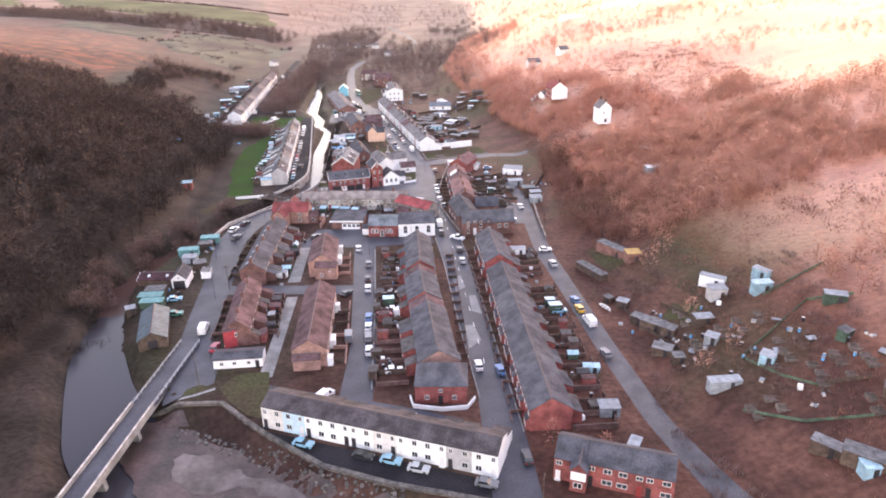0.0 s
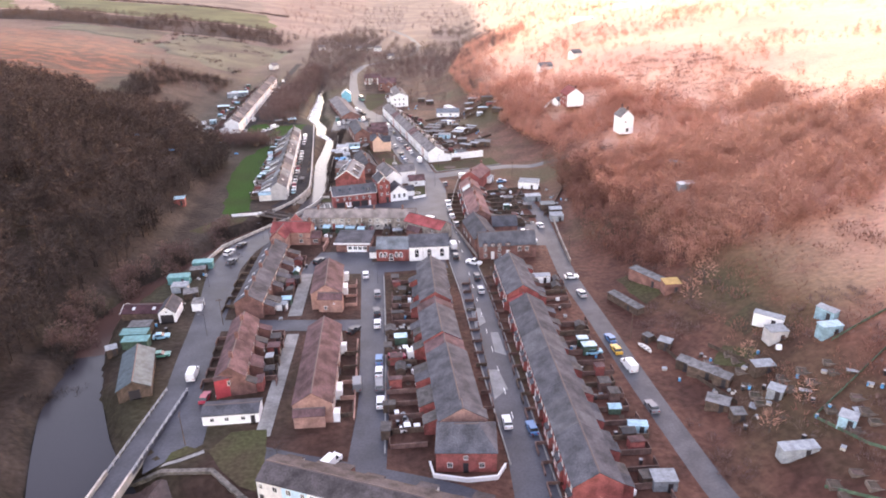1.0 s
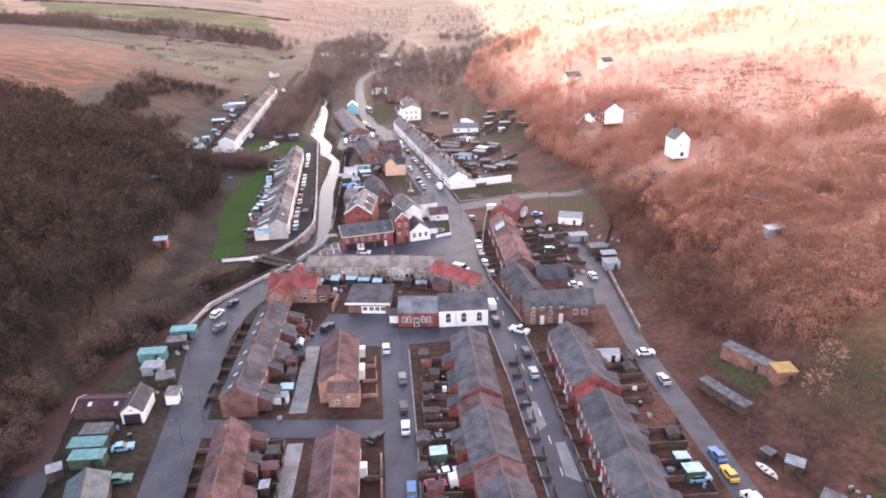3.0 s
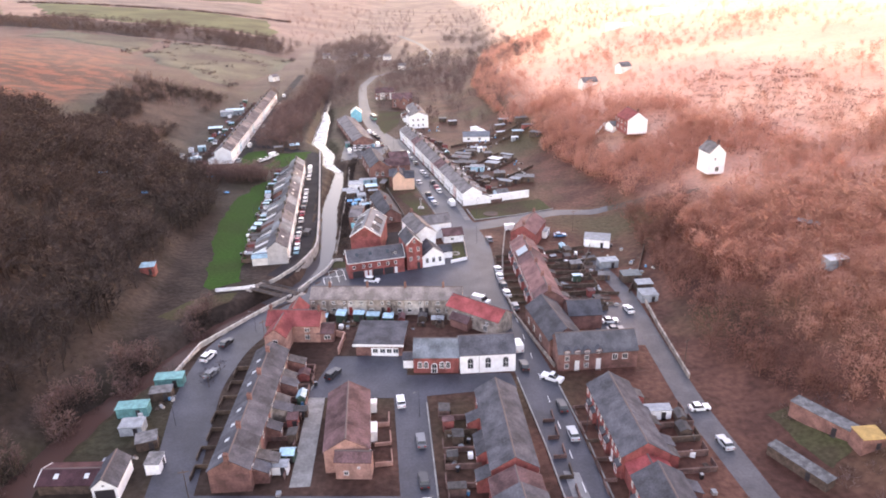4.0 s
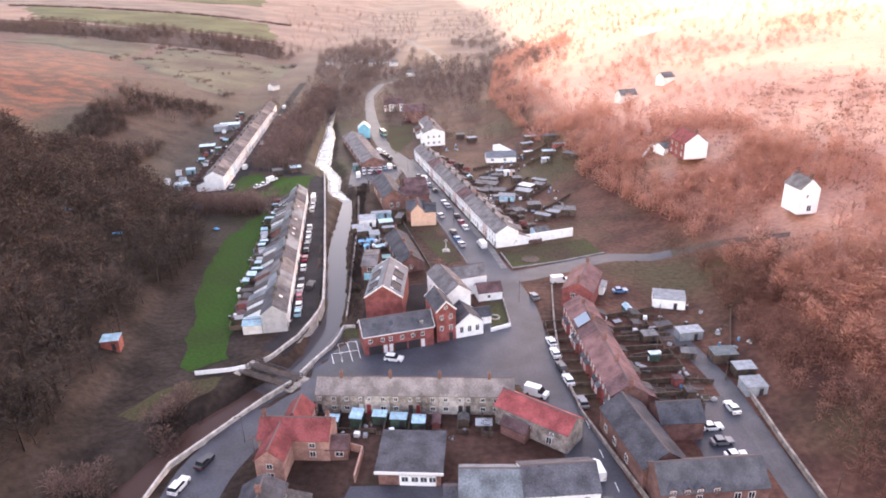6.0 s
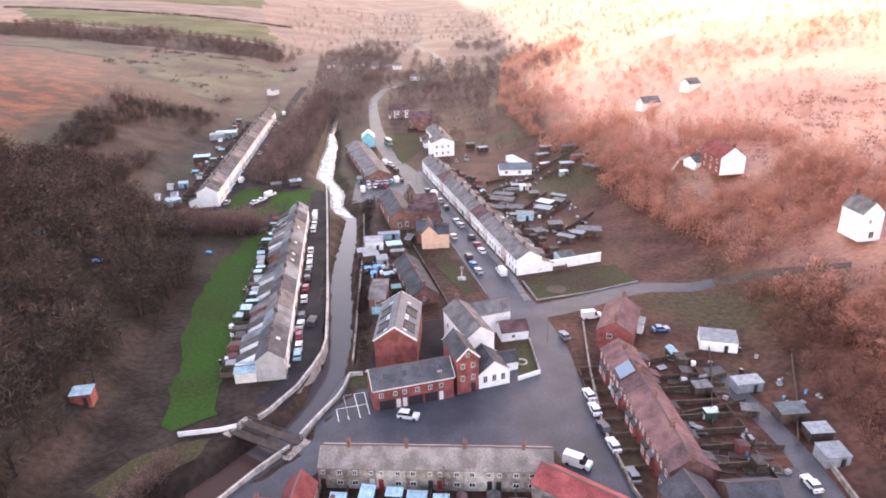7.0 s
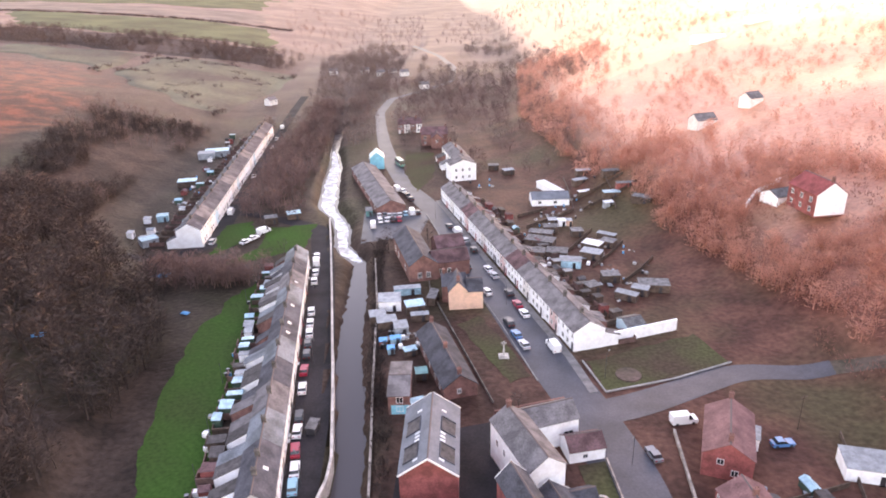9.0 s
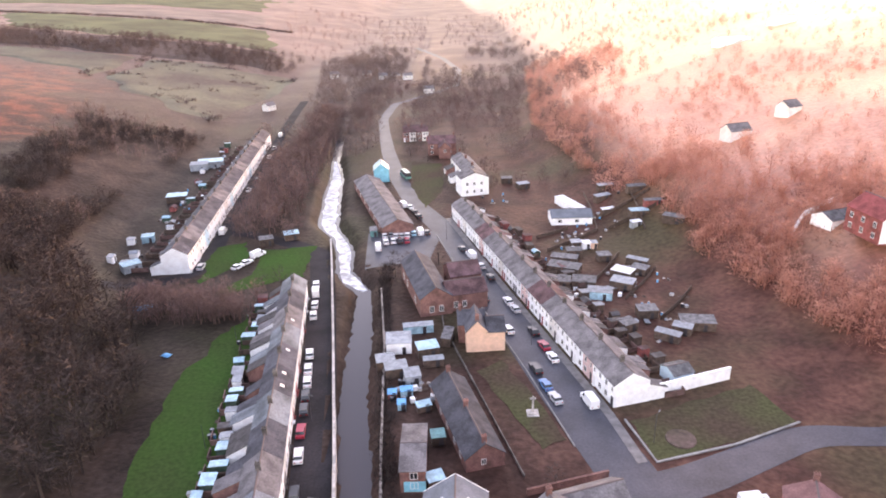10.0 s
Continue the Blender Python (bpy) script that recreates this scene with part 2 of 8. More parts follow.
    # haze put into the ground colour: paler with distance up the valley
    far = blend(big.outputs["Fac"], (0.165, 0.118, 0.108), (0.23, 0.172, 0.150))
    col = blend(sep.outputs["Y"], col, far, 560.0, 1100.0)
    hsv, mp = nt.nodes.new("ShaderNodeHueSaturation"), nt.nodes.new("ShaderNodeMapRange")
    mp.inputs["From Min"].default_value, mp.inputs["From Max"].default_value = 0.3, 0.7
    mp.inputs["To Min"].default_value, mp.inputs["To Max"].default_value = 0.7, 1.3
    nt.links.new(fine.outputs["Fac"], mp.inputs["Value"])
    nt.links.new(mp.outputs["Result"], hsv.inputs["Value"])
    nt.links.new(col, hsv.inputs["Color"])
    nt.links.new(hsv.outputs["Color"], b.inputs["Base Color"])
    # gloss, sheen and coat grow eastward to imitate sun glow on the slope
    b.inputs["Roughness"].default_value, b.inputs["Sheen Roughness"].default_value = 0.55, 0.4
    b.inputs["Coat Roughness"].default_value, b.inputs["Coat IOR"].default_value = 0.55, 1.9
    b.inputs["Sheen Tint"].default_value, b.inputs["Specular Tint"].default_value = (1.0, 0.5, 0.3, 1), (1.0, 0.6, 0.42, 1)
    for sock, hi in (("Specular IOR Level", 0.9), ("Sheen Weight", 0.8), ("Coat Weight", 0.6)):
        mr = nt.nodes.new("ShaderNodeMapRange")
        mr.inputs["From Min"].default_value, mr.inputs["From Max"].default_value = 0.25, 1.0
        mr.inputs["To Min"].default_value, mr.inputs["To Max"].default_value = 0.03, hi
        nt.links.new(east_glow.outputs["Value"], mr.inputs["Value"])
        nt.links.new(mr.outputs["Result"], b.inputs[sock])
    bp = nt.nodes.new("ShaderNodeBump")
    bp.inputs["Distance"].default_value = 0.3
    nt.links.new(fine.outputs["Fac"], bp.inputs["Height"])
    nt.links.new(bp.outputs["Normal"], b.inputs["Normal"])
    MATS["hillside"] = m
    return m


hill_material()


def twig_material(name, a, bb, gloss, through=0.0):
    """Bare twigs, each tree of a wood a little different."""
    m = bpy.data.materials.new(name)
    m.use_nodes = True
    nt, b = m.node_tree, m.node_tree.nodes["Principled BSDF"]
    geo, ramp = nt.nodes.new("ShaderNodeNewGeometry"), nt.nodes.new("ShaderNodeMix")
    ramp.data_type = "RGBA"
    n = nt.nodes.new("ShaderNodeTexNoise")
    n.inputs["Scale"].default_value = 0.022
    n.inputs["Detail"].default_value = 5.0
    nt.links.new(geo.outputs["Position"], n.inputs["Vector"])
    add = nt.nodes.new("ShaderNodeMath")
    add.operation = "MULTIPLY_ADD"
    add.inputs[1].default_value = 0.28
    nt.links.new(geo.outputs["Random Per Island"], add.inputs[0])
    nt.links.new(n.outputs["Fac"], add.inputs[2])
    rr = nt.nodes.new("ShaderNodeMapRange")
    rr.inputs["From Min"].default_value, rr.inputs["From Max"].default_value = 0.44, 0.86
    nt.links.new(add.outputs["Value"], rr.inputs["Value"])
    nt.links.new(rr.outputs["Result"], ramp.inputs["Factor"])
    ramp.inputs["A"].default_value, ramp.inputs["B"].default_value = (*a, 1), (*bb, 1)
    nt.links.new(ramp.outputs["Result"], b.inputs["Base Color"])
    b.inputs["Roughness"].default_value, b.inputs["Specular IOR Level"].default_value = 0.6, gloss
    if through:
        # dead leaves still on the twigs let the low light through
        tr, mix = nt.nodes.new("ShaderNodeBsdfTranslucent"), nt.nodes.new("ShaderNodeMixShader")
        mix.inputs["Fac"].default_value = through
        nt.links.new(ramp.outputs["Result"], tr.inputs["Color"])
        nt.links.new(b.outputs["BSDF"], mix.inputs[1])
        nt.links.new(tr.outputs["BSDF"], mix.inputs[2])
        nt.links.new(mix.outputs["Shader"], nt.nodes["Material Output"].inputs["Surface"])
    MATS[name] = m


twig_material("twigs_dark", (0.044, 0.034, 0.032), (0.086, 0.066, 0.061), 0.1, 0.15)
# very bright base: the sun haze over the east slope is put into it
twig_material("twigs_red_glow", (0.56, 0.27, 0.20), (0.70, 0.39, 0.31), 0.6, 0.7)
twig_material("twigs_rust", (0.21, 0.10, 0.08), (0.33, 0.16, 0.125), 0.2, 0.5)
# lightened twigs: the haze of distance is put into their colour
twig_material("twigs_far_haze", (0.13, 0.090, 0.084), (0.22, 0.165, 0.15), 0.3, 0.3)
# brighter than twigs_rust: glow over the upper bank painted into the twigs
twig_material("twigs_russet_glow", (0.46, 0.235, 0.18), (0.60, 0.34, 0.265), 0.4, 0.65)
# paler copy for the farthest woods, with more haze in its colour
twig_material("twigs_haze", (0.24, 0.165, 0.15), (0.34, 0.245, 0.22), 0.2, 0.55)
twig_material("twigs_hedge", (0.075, 0.055, 0.052), (0.13, 0.095, 0.09), 0.1, 0.2)
twig_material("twigs_brown", (0.125, 0.078, 0.072), (0.23, 0.15, 0.14), 0.15, 0.25)


def water_material(name, tone, gloss=0.45):
    m = bpy.data.materials.new(name)
    m.use_nodes = True
    nt, b = m.node_tree, m.node_tree.nodes["Principled BSDF"]
    b.inputs["Base Color"].default_value = (*tone, 1)
    b.inputs["Roughness"].default_value, b.inputs["IOR"].default_value = 0.12, 1.33
    b.inputs["Specular IOR Level"].default_value = gloss
    geo, n, bp = nt.nodes.new("ShaderNodeNewGeometry"), nt.nodes.new("ShaderNodeTexNoise"), nt.nodes.new("ShaderNodeBump")
    n.inputs["Scale"].default_value = 0.8
    bp.inputs["Strength"].default_value, bp.inputs["Distance"].default_value = 0.4, 0.06
    nt.links.new(geo.outputs["Position"], n.inputs["Vector"])
    nt.links.new(n.outputs["Fac"], bp.inputs["Height"])
    nt.links.new(bp.outputs["Normal"], b.inputs["Normal"])
    MATS[name] = m


water_material("water", (0.040, 0.038, 0.046))
water_material("shallow_water", (0.080, 0.072, 0.080), 0.42)
water_material("brown_water", (0.085, 0.048, 0.042), 0.12)
surf("foam", (0.66, 0.69, 0.72), 0.4, 0.22, 0.45, 2.2, 0.10, tint=(0.24, 0.245, 0.27))

# ---- building kit ----


class Kit:
    """Gathers faces for one mesh."""

    def __init__(self):
        self.v, self.f = [], []

    def face(self, *pts):
        n = len(self.v)
        self.v += [tuple(p) for p in pts]
        self.f.append(tuple(range(n, n + len(pts))))

    def box(self, x0, y0, z0, x1, y1, z1, top=1.0):
        """A box, drawn in towards its middle at the top by the share top."""
        cx, cy, n = (x0 + x1) / 2, (y0 + y1) / 2, len(self.v)
        for z, k in ((z0, 1.0), (z1, top)):
            for x, y in ((x0, y0), (x1, y0), (x1, y1), (x0, y1)):
                self.v.append((cx + (x - cx) * k, cy + (y - cy) * k, z))
        for q in ((3, 2, 1, 0), (4, 5, 6, 7), (0, 1, 5, 4), (1, 2, 6, 5), (2, 3, 7, 6), (3, 0, 4, 7)):
            self.f.append(tuple(n + i for i in q))
        return self

    def slab(self, a, b, c, d, thick):
        """A sloping plate with the upper corners a, b, c, d (anticlockwise from above)."""
        n = len(self.v)
        self.v += [tuple(p) for p in (a, b, c, d)] + [(p[0], p[1], p[2] - thick) for p in (a, b, c, d)]
        for q in ((0, 1, 2, 3), (7, 6, 5, 4), (0, 4, 5, 1), (1, 5, 6, 2), (2, 6, 7, 3), (3, 7, 4, 0)):
            self.f.append(tuple(n + i for i in q))
        return self

    def tube(self, p, q, r0, r1, sides=6):
        p, q = Vector(p), Vector(q)
        ax = (q - p).normalized()
        u = ax.orthogonal().normalized()
        w, n = ax.cross(u), len(self.v)
        for c, r in ((p, r0), (q, r1)):
            for i in range(sides):
                t = 2 * math.pi * i / sides
                self.v.append(tuple(c + (u * math.cos(t) + w * math.sin(t)) * r))
        for i in range(sides):
            j = (i + 1) % sides
            self.f.append((n + i, n + j, n + sides + j, n + sides + i))
        self.f.append(tuple(n + sides + i for i in range(sides)))
        self.f.append(tuple(n + sides - 1 - i for i in range(sides)))
        return self

    def mesh(self, name, mat, smooth=False):
        me = bpy.data.meshes.new(name)
        me.from_pydata(self.v, [], self.f)
        me.materials.append(MATS[mat])
        if smooth:
            me.shade_smooth()
        return me


CACHE = {}


def cached(key, maker):
    if key not in CACHE:
        CACHE[key] = maker()
    return CACHE[key]


def part(name, mesh, parent, m=None, label=""):
    ob = new(name, mesh)
    ob.parent = parent
    if m is not None:
        ob.matrix_basis = m
    if label:
        ob["label"] = label
    return ob


def thing(name, x, y, ang, label, category, group="", z=None, kind=""):
    """An empty at the thing's base; ang: degrees by which its own x axis is turned from the world's."""
    ob = new(name)
    ob.empty_display_size = 0.5
    ob.matrix_basis = pose(x, y, land(x, y) if z is None else z, 0, 0, ang)
    return tagged(ob, label, category, group, kind)


# ---- the lie of the land ----
RIVER = [(260, 30, 10), (120, 56, 10), (30, 65, 10), (-20, 77, 9), (-54, 96, 9), (-72, 117, 8.5), (-82, 133, 6.5), (-90.5, 150, 5.5), (-97, 172, 3), (-101, 190, 2.6), (-97, 212, 2.4), (-90, 228, 2.2),
         (-80.5, 252, 2.4), (-70, 265, 3.0), (-63.9, 273.7, 2.8), (-61.2, 282.1, 2.3), (-60.7, 295.9, 2.7), (-61.1, 312.6, 2.7), (-62.6, 323.8, 2.9), (-64.2, 336.6, 2.9), (-65.6, 351.1, 2.1), (-66.6, 367.9, 2.1), (-67.2, 382.2, 1.9), (-67.9, 392.8, 1.5), (-69.0, 406, 1.2),
         (-73.4, 414, 2.2), (-77.4, 423, 2.0), (-79.1, 439, 2.4), (-82.3, 451, 1.9), (-86.2, 459, 2.0), (-89.3, 466.5, 3.2), (-91.1, 483.7, 3.2), (-93.6, 505.2, 3.1), (-95.4, 529.4, 2.7), (-97.9, 547, 2.0), (-101.1, 565, 1.2), (-112, 690, 2), (-95, 900, 4), (-70, 1200, 4)]
RA = np.array(RIVER, float)


def smooth(x, a, b):
    t = np.clip((x - a) / (b - a), 0, 1)
    return t * t * (3 - 2 * t)


def lands(x, y):
    """The ground's height over arrays of x and y."""
    x, y = np.asarray(x, float), np.asarray(y, float)
    foot_e = np.interp(y, [0, 185, 245, 335, 400, 460, 600, 900, 2000, 4800], [46, 46, 37, 36, 24, 4, -15, 20, 60, 100])
    foot_w = np.interp(y, [0, 120, 180, 240, 300, 350, 385, 420, 470, 610, 800, 1200, 4800], [-112, -108, -108, -100, -108, -116, -126, -148, -166, -172, -190, -170, -160])
    e, w = np.maximum(x - foot_e, 0), np.maximum(foot_w - x, 0)
    east = 80 * (1 - np.exp(-e * e / (e + 12) * 0.0068)) + 0.004 * e
    west = np.interp(y, [0, 300, 420, 700, 4800], [0.58, 0.50, 0.36, 0.20, 0.12]) * w
    west = 70 * (1 - np.exp(-west / 62))
    roll = 2.2 * np.sin(x * 0.031 + 1.3) * np.sin(y * 0.027) + 1.1 * np.sin(x * 0.083 + y * 0.05)
    roll = roll * (1 - 0.85 * smooth(y, 420, 700))
    z = east + west + roll * (smooth(w, 4, 40) + 0.45 * smooth(e, 4, 40))
    z += 0.012 * np.maximum(y - 1100, 0) * smooth(y, 1100, 2200)
    near = np.full(x.shape, 1e9)
    half = np.zeros(x.shape)
    for (x0, y0, r0), (x1, y1, r1) in zip(RA[:-1], RA[1:]):
        dx, dy = x1 - x0, y1 - y0
        t = np.clip(((x - x0) * dx + (y - y0) * dy) / (dx * dx + dy * dy), 0, 1)
        d = np.hypot(x - x0 - t * dx, y - y0 - t * dy) - (r0 + t * (r1 - r0))
        near = np.minimum(near, d)
    near = near + 0.3 * np.sin(x * 0.55 + y * 0.31) * np.sin(y * 0.47 - x * 0.2) + 0.25 * np.sin(1.3 * y + 0.7 * x + 2 * np.sin(0.23 * y))
    bank = smooth(near, -0.5, np.where(y < 150, 6.0, 4.0))
    z = z * smooth(near, 0, 12) + (-4.2) * (1 - bank)
    # walled quays keep the ground level up to the river
    quay_w = np.interp(y, [274.3, 276.4, 285.4, 293.8, 300, 306, 329, 372.8, 418.3, 442], [-72.0, -70.4, -66.1, -64.0, -62.9, -62.9, -66.1, -72.9, -80.2, -84.2])
    quay_e = np.interp(y, [268.1, 273.6, 280.9, 284.9, 290.1], [-61.5, -59.4, -56.1, -55.0, -54.4])
    z = np.where((y > 272) & (y < 442) & (x < quay_w - 0.4) & (x > quay_w - 14), np.maximum(z, 0), z)
    z = np.where((y > 266) & (y < 291) & (x > quay_e + 0.4) & (x < quay_e + 14), np.maximum(z, 0), z)
    # the wide bed of mud and shingle below the river wall
    edge = np.interp(x, [-70, -66, -49.5, -42.9, -36.9, -30.2, -24, -10, 4, 12, 60], [122, 124, 123.6, 117.3, 112.1, 107.1, 102.5, 97, 92.5, 84, 70])
    bed = -2.95 * smooth(edge - y, 0.3, 5.0) * smooth(x, -69, -66)
    z = np.where((x > -69) & (x < 60) & (y < edge) & (y > 60), np.minimum(z, bed), z)
    return z


def land(x, y):
    return float(lands(np.array([x]), np.array([y]))[0])


def spaced(lo, hi, step, out_lo, out_hi, grow=1.16):
    mid = list(np.arange(lo, hi + 0.01, step))
    s = step
    while mid[-1] < out_hi:
        s *= grow
        mid.append(mid[-1] + s)
    s = step
    while mid[0] > out_lo:
        s *= grow
        mid.insert(0, mid[0] - s)
    return np.array(mid)


def grid_mesh(name, xs, ys, mat, lift=0.0):
    gx, gy = np.meshgrid(xs, ys)
    gz = lands(gx, gy) + lift
    nx = len(xs)
    v = np.stack([gx, gy, gz], -1).reshape(-1, 3)
    i = (np.arange(len(ys) - 1)[:, None] * nx + np.arange(nx - 1)[None]).ravel()
    f = np.stack([i, i + 1, i + nx + 1, i + nx], -1)
    me = bpy.data.meshes.new(name)
    me.from_pydata(v.tolist(), [], f.tolist())
    me.materials.append(MATS[mat])
    me.shade_smooth()
    return me


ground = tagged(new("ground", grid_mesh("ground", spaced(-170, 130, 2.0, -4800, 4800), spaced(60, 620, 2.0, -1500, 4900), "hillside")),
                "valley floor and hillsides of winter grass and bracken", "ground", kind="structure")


def ribbon(name, pts, mat, lift, label, category, step=3.0, drape=True, z=0.0, thick=0.0, rough=0.0):
    """A strip along rows of (x, y, half width), laid on the ground or at the height z."""
    p = np.array(pts, float)
    seg = np.r_[0, np.cumsum(np.hypot(*np.diff(p[:, :2], axis=0).T))]
    s = np.linspace(0, seg[-1], max(2, int(seg[-1] / step)))
    c = np.stack([np.interp(s, seg, p[:, k]) for k in range(3)], -1)
    for _ in range(2):
        c[1:-1] = (c[:-2] + 2 * c[1:-1] + c[2:]) / 4
    d = np.gradient(c[:, :2], axis=0)
    d /= np.linalg.norm(d, axis=1, keepdims=True)
    nrm = np.stack([d[:, 1], -d[:, 0]], -1)
    cols = [-1, -0.33, 0.33, 1]
    worn = np.array([[1 + rough * (noise.noise((x_ * 0.21, y_ * 0.21, 4.0 * k)) + 0.6 * noise.noise((x_ * 0.7, y_ * 0.7, 9.0 * k))) for k in cols] for x_, y_ in c[:, :2]])
    v = np.concatenate([np.c_[c[:, :2] + nrm * c[:, 2:] * k * worn[:, [i]], np.zeros(len(c))] for i, k in enumerate(cols)])
    v[:, 2] = (np.maximum(lands(v[:, 0], v[:, 1]), -0.3) if drape else z) + lift
    n, f = len(c), []
    for k in range(len(cols) - 1):
        f += [(k * n + i, (k + 1) * n + i, (k + 1) * n + i + 1, k * n + i + 1) for i in range(n - 1)]
    v = v.tolist()
    if thick:
        m = len(v)
        v += [(x_, y_, z_ - thick) for x_, y_, z_ in v]
        for k, sgn in ((0, 1), (len(cols) - 1, -1)):
            for i in range(n - 1):
                q = (k * n + i, k * n + i + 1, m + k * n + i + 1, m + k * n + i)
                f.append(q if sgn > 0 else q[::-1])
    me = bpy.data.meshes.new(name)
    me.from_pydata(v, [], f)
    me.materials.append(MATS[mat])
    return tagged(new(name, me), label, category, kind="structure")


def ragged(pts, amp, step=2.0):
    """The outline through a few corners, with an uneven natural edge."""
    out = []
    for (x0, y0), (x1, y1) in zip(pts, list(pts[1:]) + [pts[0]]):
        ln = math.hypot(x1 - x0, y1 - y0)
        n = max(1, int(ln / step))
        for i in range(n):
            x_, y_ = x0 + (x1 - x0) * i / n, y0 + (y1 - y0) * i / n
            o = amp * (noise.noise((x_ * 0.12, y_ * 0.12, 2.5)) + 0.7 * noise.noise((x_ * 0.45, y_ * 0.45, 6.5)))
            out.append((x_ - (y1 - y0) / ln * o, y_ + (x1 - x0) / ln * o))
    return out


def patch(name, pts, mat, lift, label, category, step=4.0, floor=-0.4):
    """A flat area inside a few corners, draped on the ground."""
    b = bmesh.new()
    b.faces.new([b.verts.new((x_, y_, 0)) for x_, y_ in pts])
    xs, ys = [q[0] for q in pts], [q[1] for q in pts]
    for ax, lo, hi in ((0, min(xs), max(xs)), (1, min(ys), max(ys))):
        k = lo + step
        while k < hi:
            no, co = (Vector((1, 0, 0)), Vector((k, 0, 0))) if ax == 0 else (Vector((0, 1, 0)), Vector((0, k, 0)))
            bmesh.ops.bisect_plane(b, geom=b.verts[:] + b.edges[:] + b.faces[:], plane_co=co, plane_no=no)
            k += step
    for v_ in b.verts:
        v_.co.z = max(land(v_.co.x, v_.co.y), floor) + lift
    b.normal_update()
    if sum(f_.normal.z for f_ in b.faces) < 0:
        bmesh.ops.reverse_faces(b, faces=b.faces[:])
    me = bpy.data.meshes.new(name)
    b.to_mesh(me)
    b.free()
    me.materials.append(MATS[mat])
    return tagged(new(name, me), label, category, kind="structure")


def wall_line(name, pts, h, thick, mat, label, category="wall", kind="structure", base=None, foot=0.35):
    """A wall or fence along a few corners, of one piece, with a coping of one piece."""
    P = []
    for (x0, y0), (x1, y1) in zip(pts[:-1], pts[1:]):
        n = max(1, int(math.hypot(x1 - x0, y1 - y0) / 6))
        P += [(x0 + (x1 - x0) * i / n, y0 + (y1 - y0) * i / n) for i in range(n)]
    P = np.array(P + [pts[-1]], float)
    d = np.gradient(P, axis=0)
    d /= np.linalg.norm(d, axis=1, keepdims=True)
    nr = np.stack([-d[:, 1], d[:, 0]], -1)
    z = lands(P[:, 0], P[:, 1]) if base is None else np.full(len(P), base)
    k = Kit()
    for half, lo, hi in ((thick / 2, -foot, h), (thick * 0.72, h + 0.004, h + 0.09)):
        m = len(k.v)
        for (px, py), (qx, qy), zz in zip(P, nr, z):
            k.v += [(px - qx * half, py - qy * half, zz + lo), (px + qx * half, py + qy * half, zz + lo), (px + qx * half, py + qy * half, zz + hi), (px - qx * half, py - qy * half, zz + hi)]
        for i in range(len(P) - 1):
            a, b = m + 4 * i, m + 4 * i + 4
            k.f += [(a, b, b + 3, a + 3), (a + 3, b + 3, b + 2, a + 2), (a + 2, b + 2, b + 1, a + 1), (a + 1, b + 1, b, a)]
        e = m + 4 * (len(P) - 1)
        k.f += [(m, m + 3, m + 2, m + 1), (e, e + 1, e + 2, e + 3)]
    return tagged(new(name, k.mesh(name, mat)), label, category, kind=kind)

# ---- roads, river, fields ----
ribbon("water", [(a, b, r + 1.0) for a, b, r in RIVER[:9]], "water", 0.0, "dark shallow river between its banks", "river", drape=False, z=-3.1)
ribbon("water", [(a, b, r + 1.8) for a, b, r in RIVER[8:14]], "brown_water", 0.0, "narrow muddy brown river under its bank", "river", drape=False, z=-3.08)
ribbon("water", [(a, b, r + 1.4) for a, b, r in RIVER[13:-2]], "shallow_water", 0.0, "pale shallow river between stone walls", "river", drape=False, z=-3.05, rough=0.16)
ribbon("water", [(-69.2, 408, 0.8), (-73.0, 413.6, 2.4), (-77.0, 421, 1.7), (-78.2, 430, 1.6), (-79.3, 439, 2.4), (-82.3, 451, 1.6), (-86.2, 459, 1.6), (-89.3, 466.5, 2.9), (-91.1, 483.7, 2.8), (-93.6, 505.2, 2.7), (-95.4, 529.4, 2.3), (-97.9, 547, 1.5), (-101.1, 565, 0.6)], "foam", 0.0, "white broken water running over the weir", "river", drape=False, z=-3.0, rough=0.4)
ROAD = "wet dark asphalt road"
ribbon("road", [(13, 84, 4.5), (12, 104, 4.5), (11, 128, 4.0), (7.5, 160, 4.0), (4.5, 195, 4.0), (1.5, 222, 4.2), (-2, 240, 4.4), (-6, 256, 5.0), (-8, 275, 5.5), (-9, 300, 6.0), (-13, 323, 5.5), (-19.8, 348, 5.4),
                (-29.2, 387, 5.2), (-43.0, 446, 4.8), (-57, 482, 4.0), (-66, 520, 3.8), (-74, 570, 3.6), (-80, 620, 3.2), (-84, 660, 3.2), (-80, 715, 3.0), (-56, 755, 3.0), (-34, 800, 3.0), (-30, 900, 3.0), (-45, 1010, 3.0), (-80, 1150, 3.0)], "asphalt", 0.05, ROAD, "road")
ribbon("road", [(-20, 116, 4), (-20.5, 145, 3.4), (-23.5, 178, 3.4), (-27, 215, 3.6)], "asphalt", 0.06, ROAD, "road")
ribbon("road", [(10, 107, 3.4), (-2, 115.5, 3.4), (-20, 121, 3.6), (-36, 126, 3.0), (-46, 130, 2.5)], "asphalt", 0.065, ROAD, "road")
ribbon("road", [(-62, 138, 4), (-66, 160, 4.2), (-70, 190, 4.4), (-75, 218, 5.0), (-74, 236, 5.6), (-67, 252, 4.8), (-58, 263, 4), (-50, 270, 4)], "asphalt", 0.055, ROAD, "road")
ribbon("road", [(-67, 181.5, 3), (-40, 180.5, 3), (-24, 180, 3)], "asphalt", 0.07, ROAD, "road")
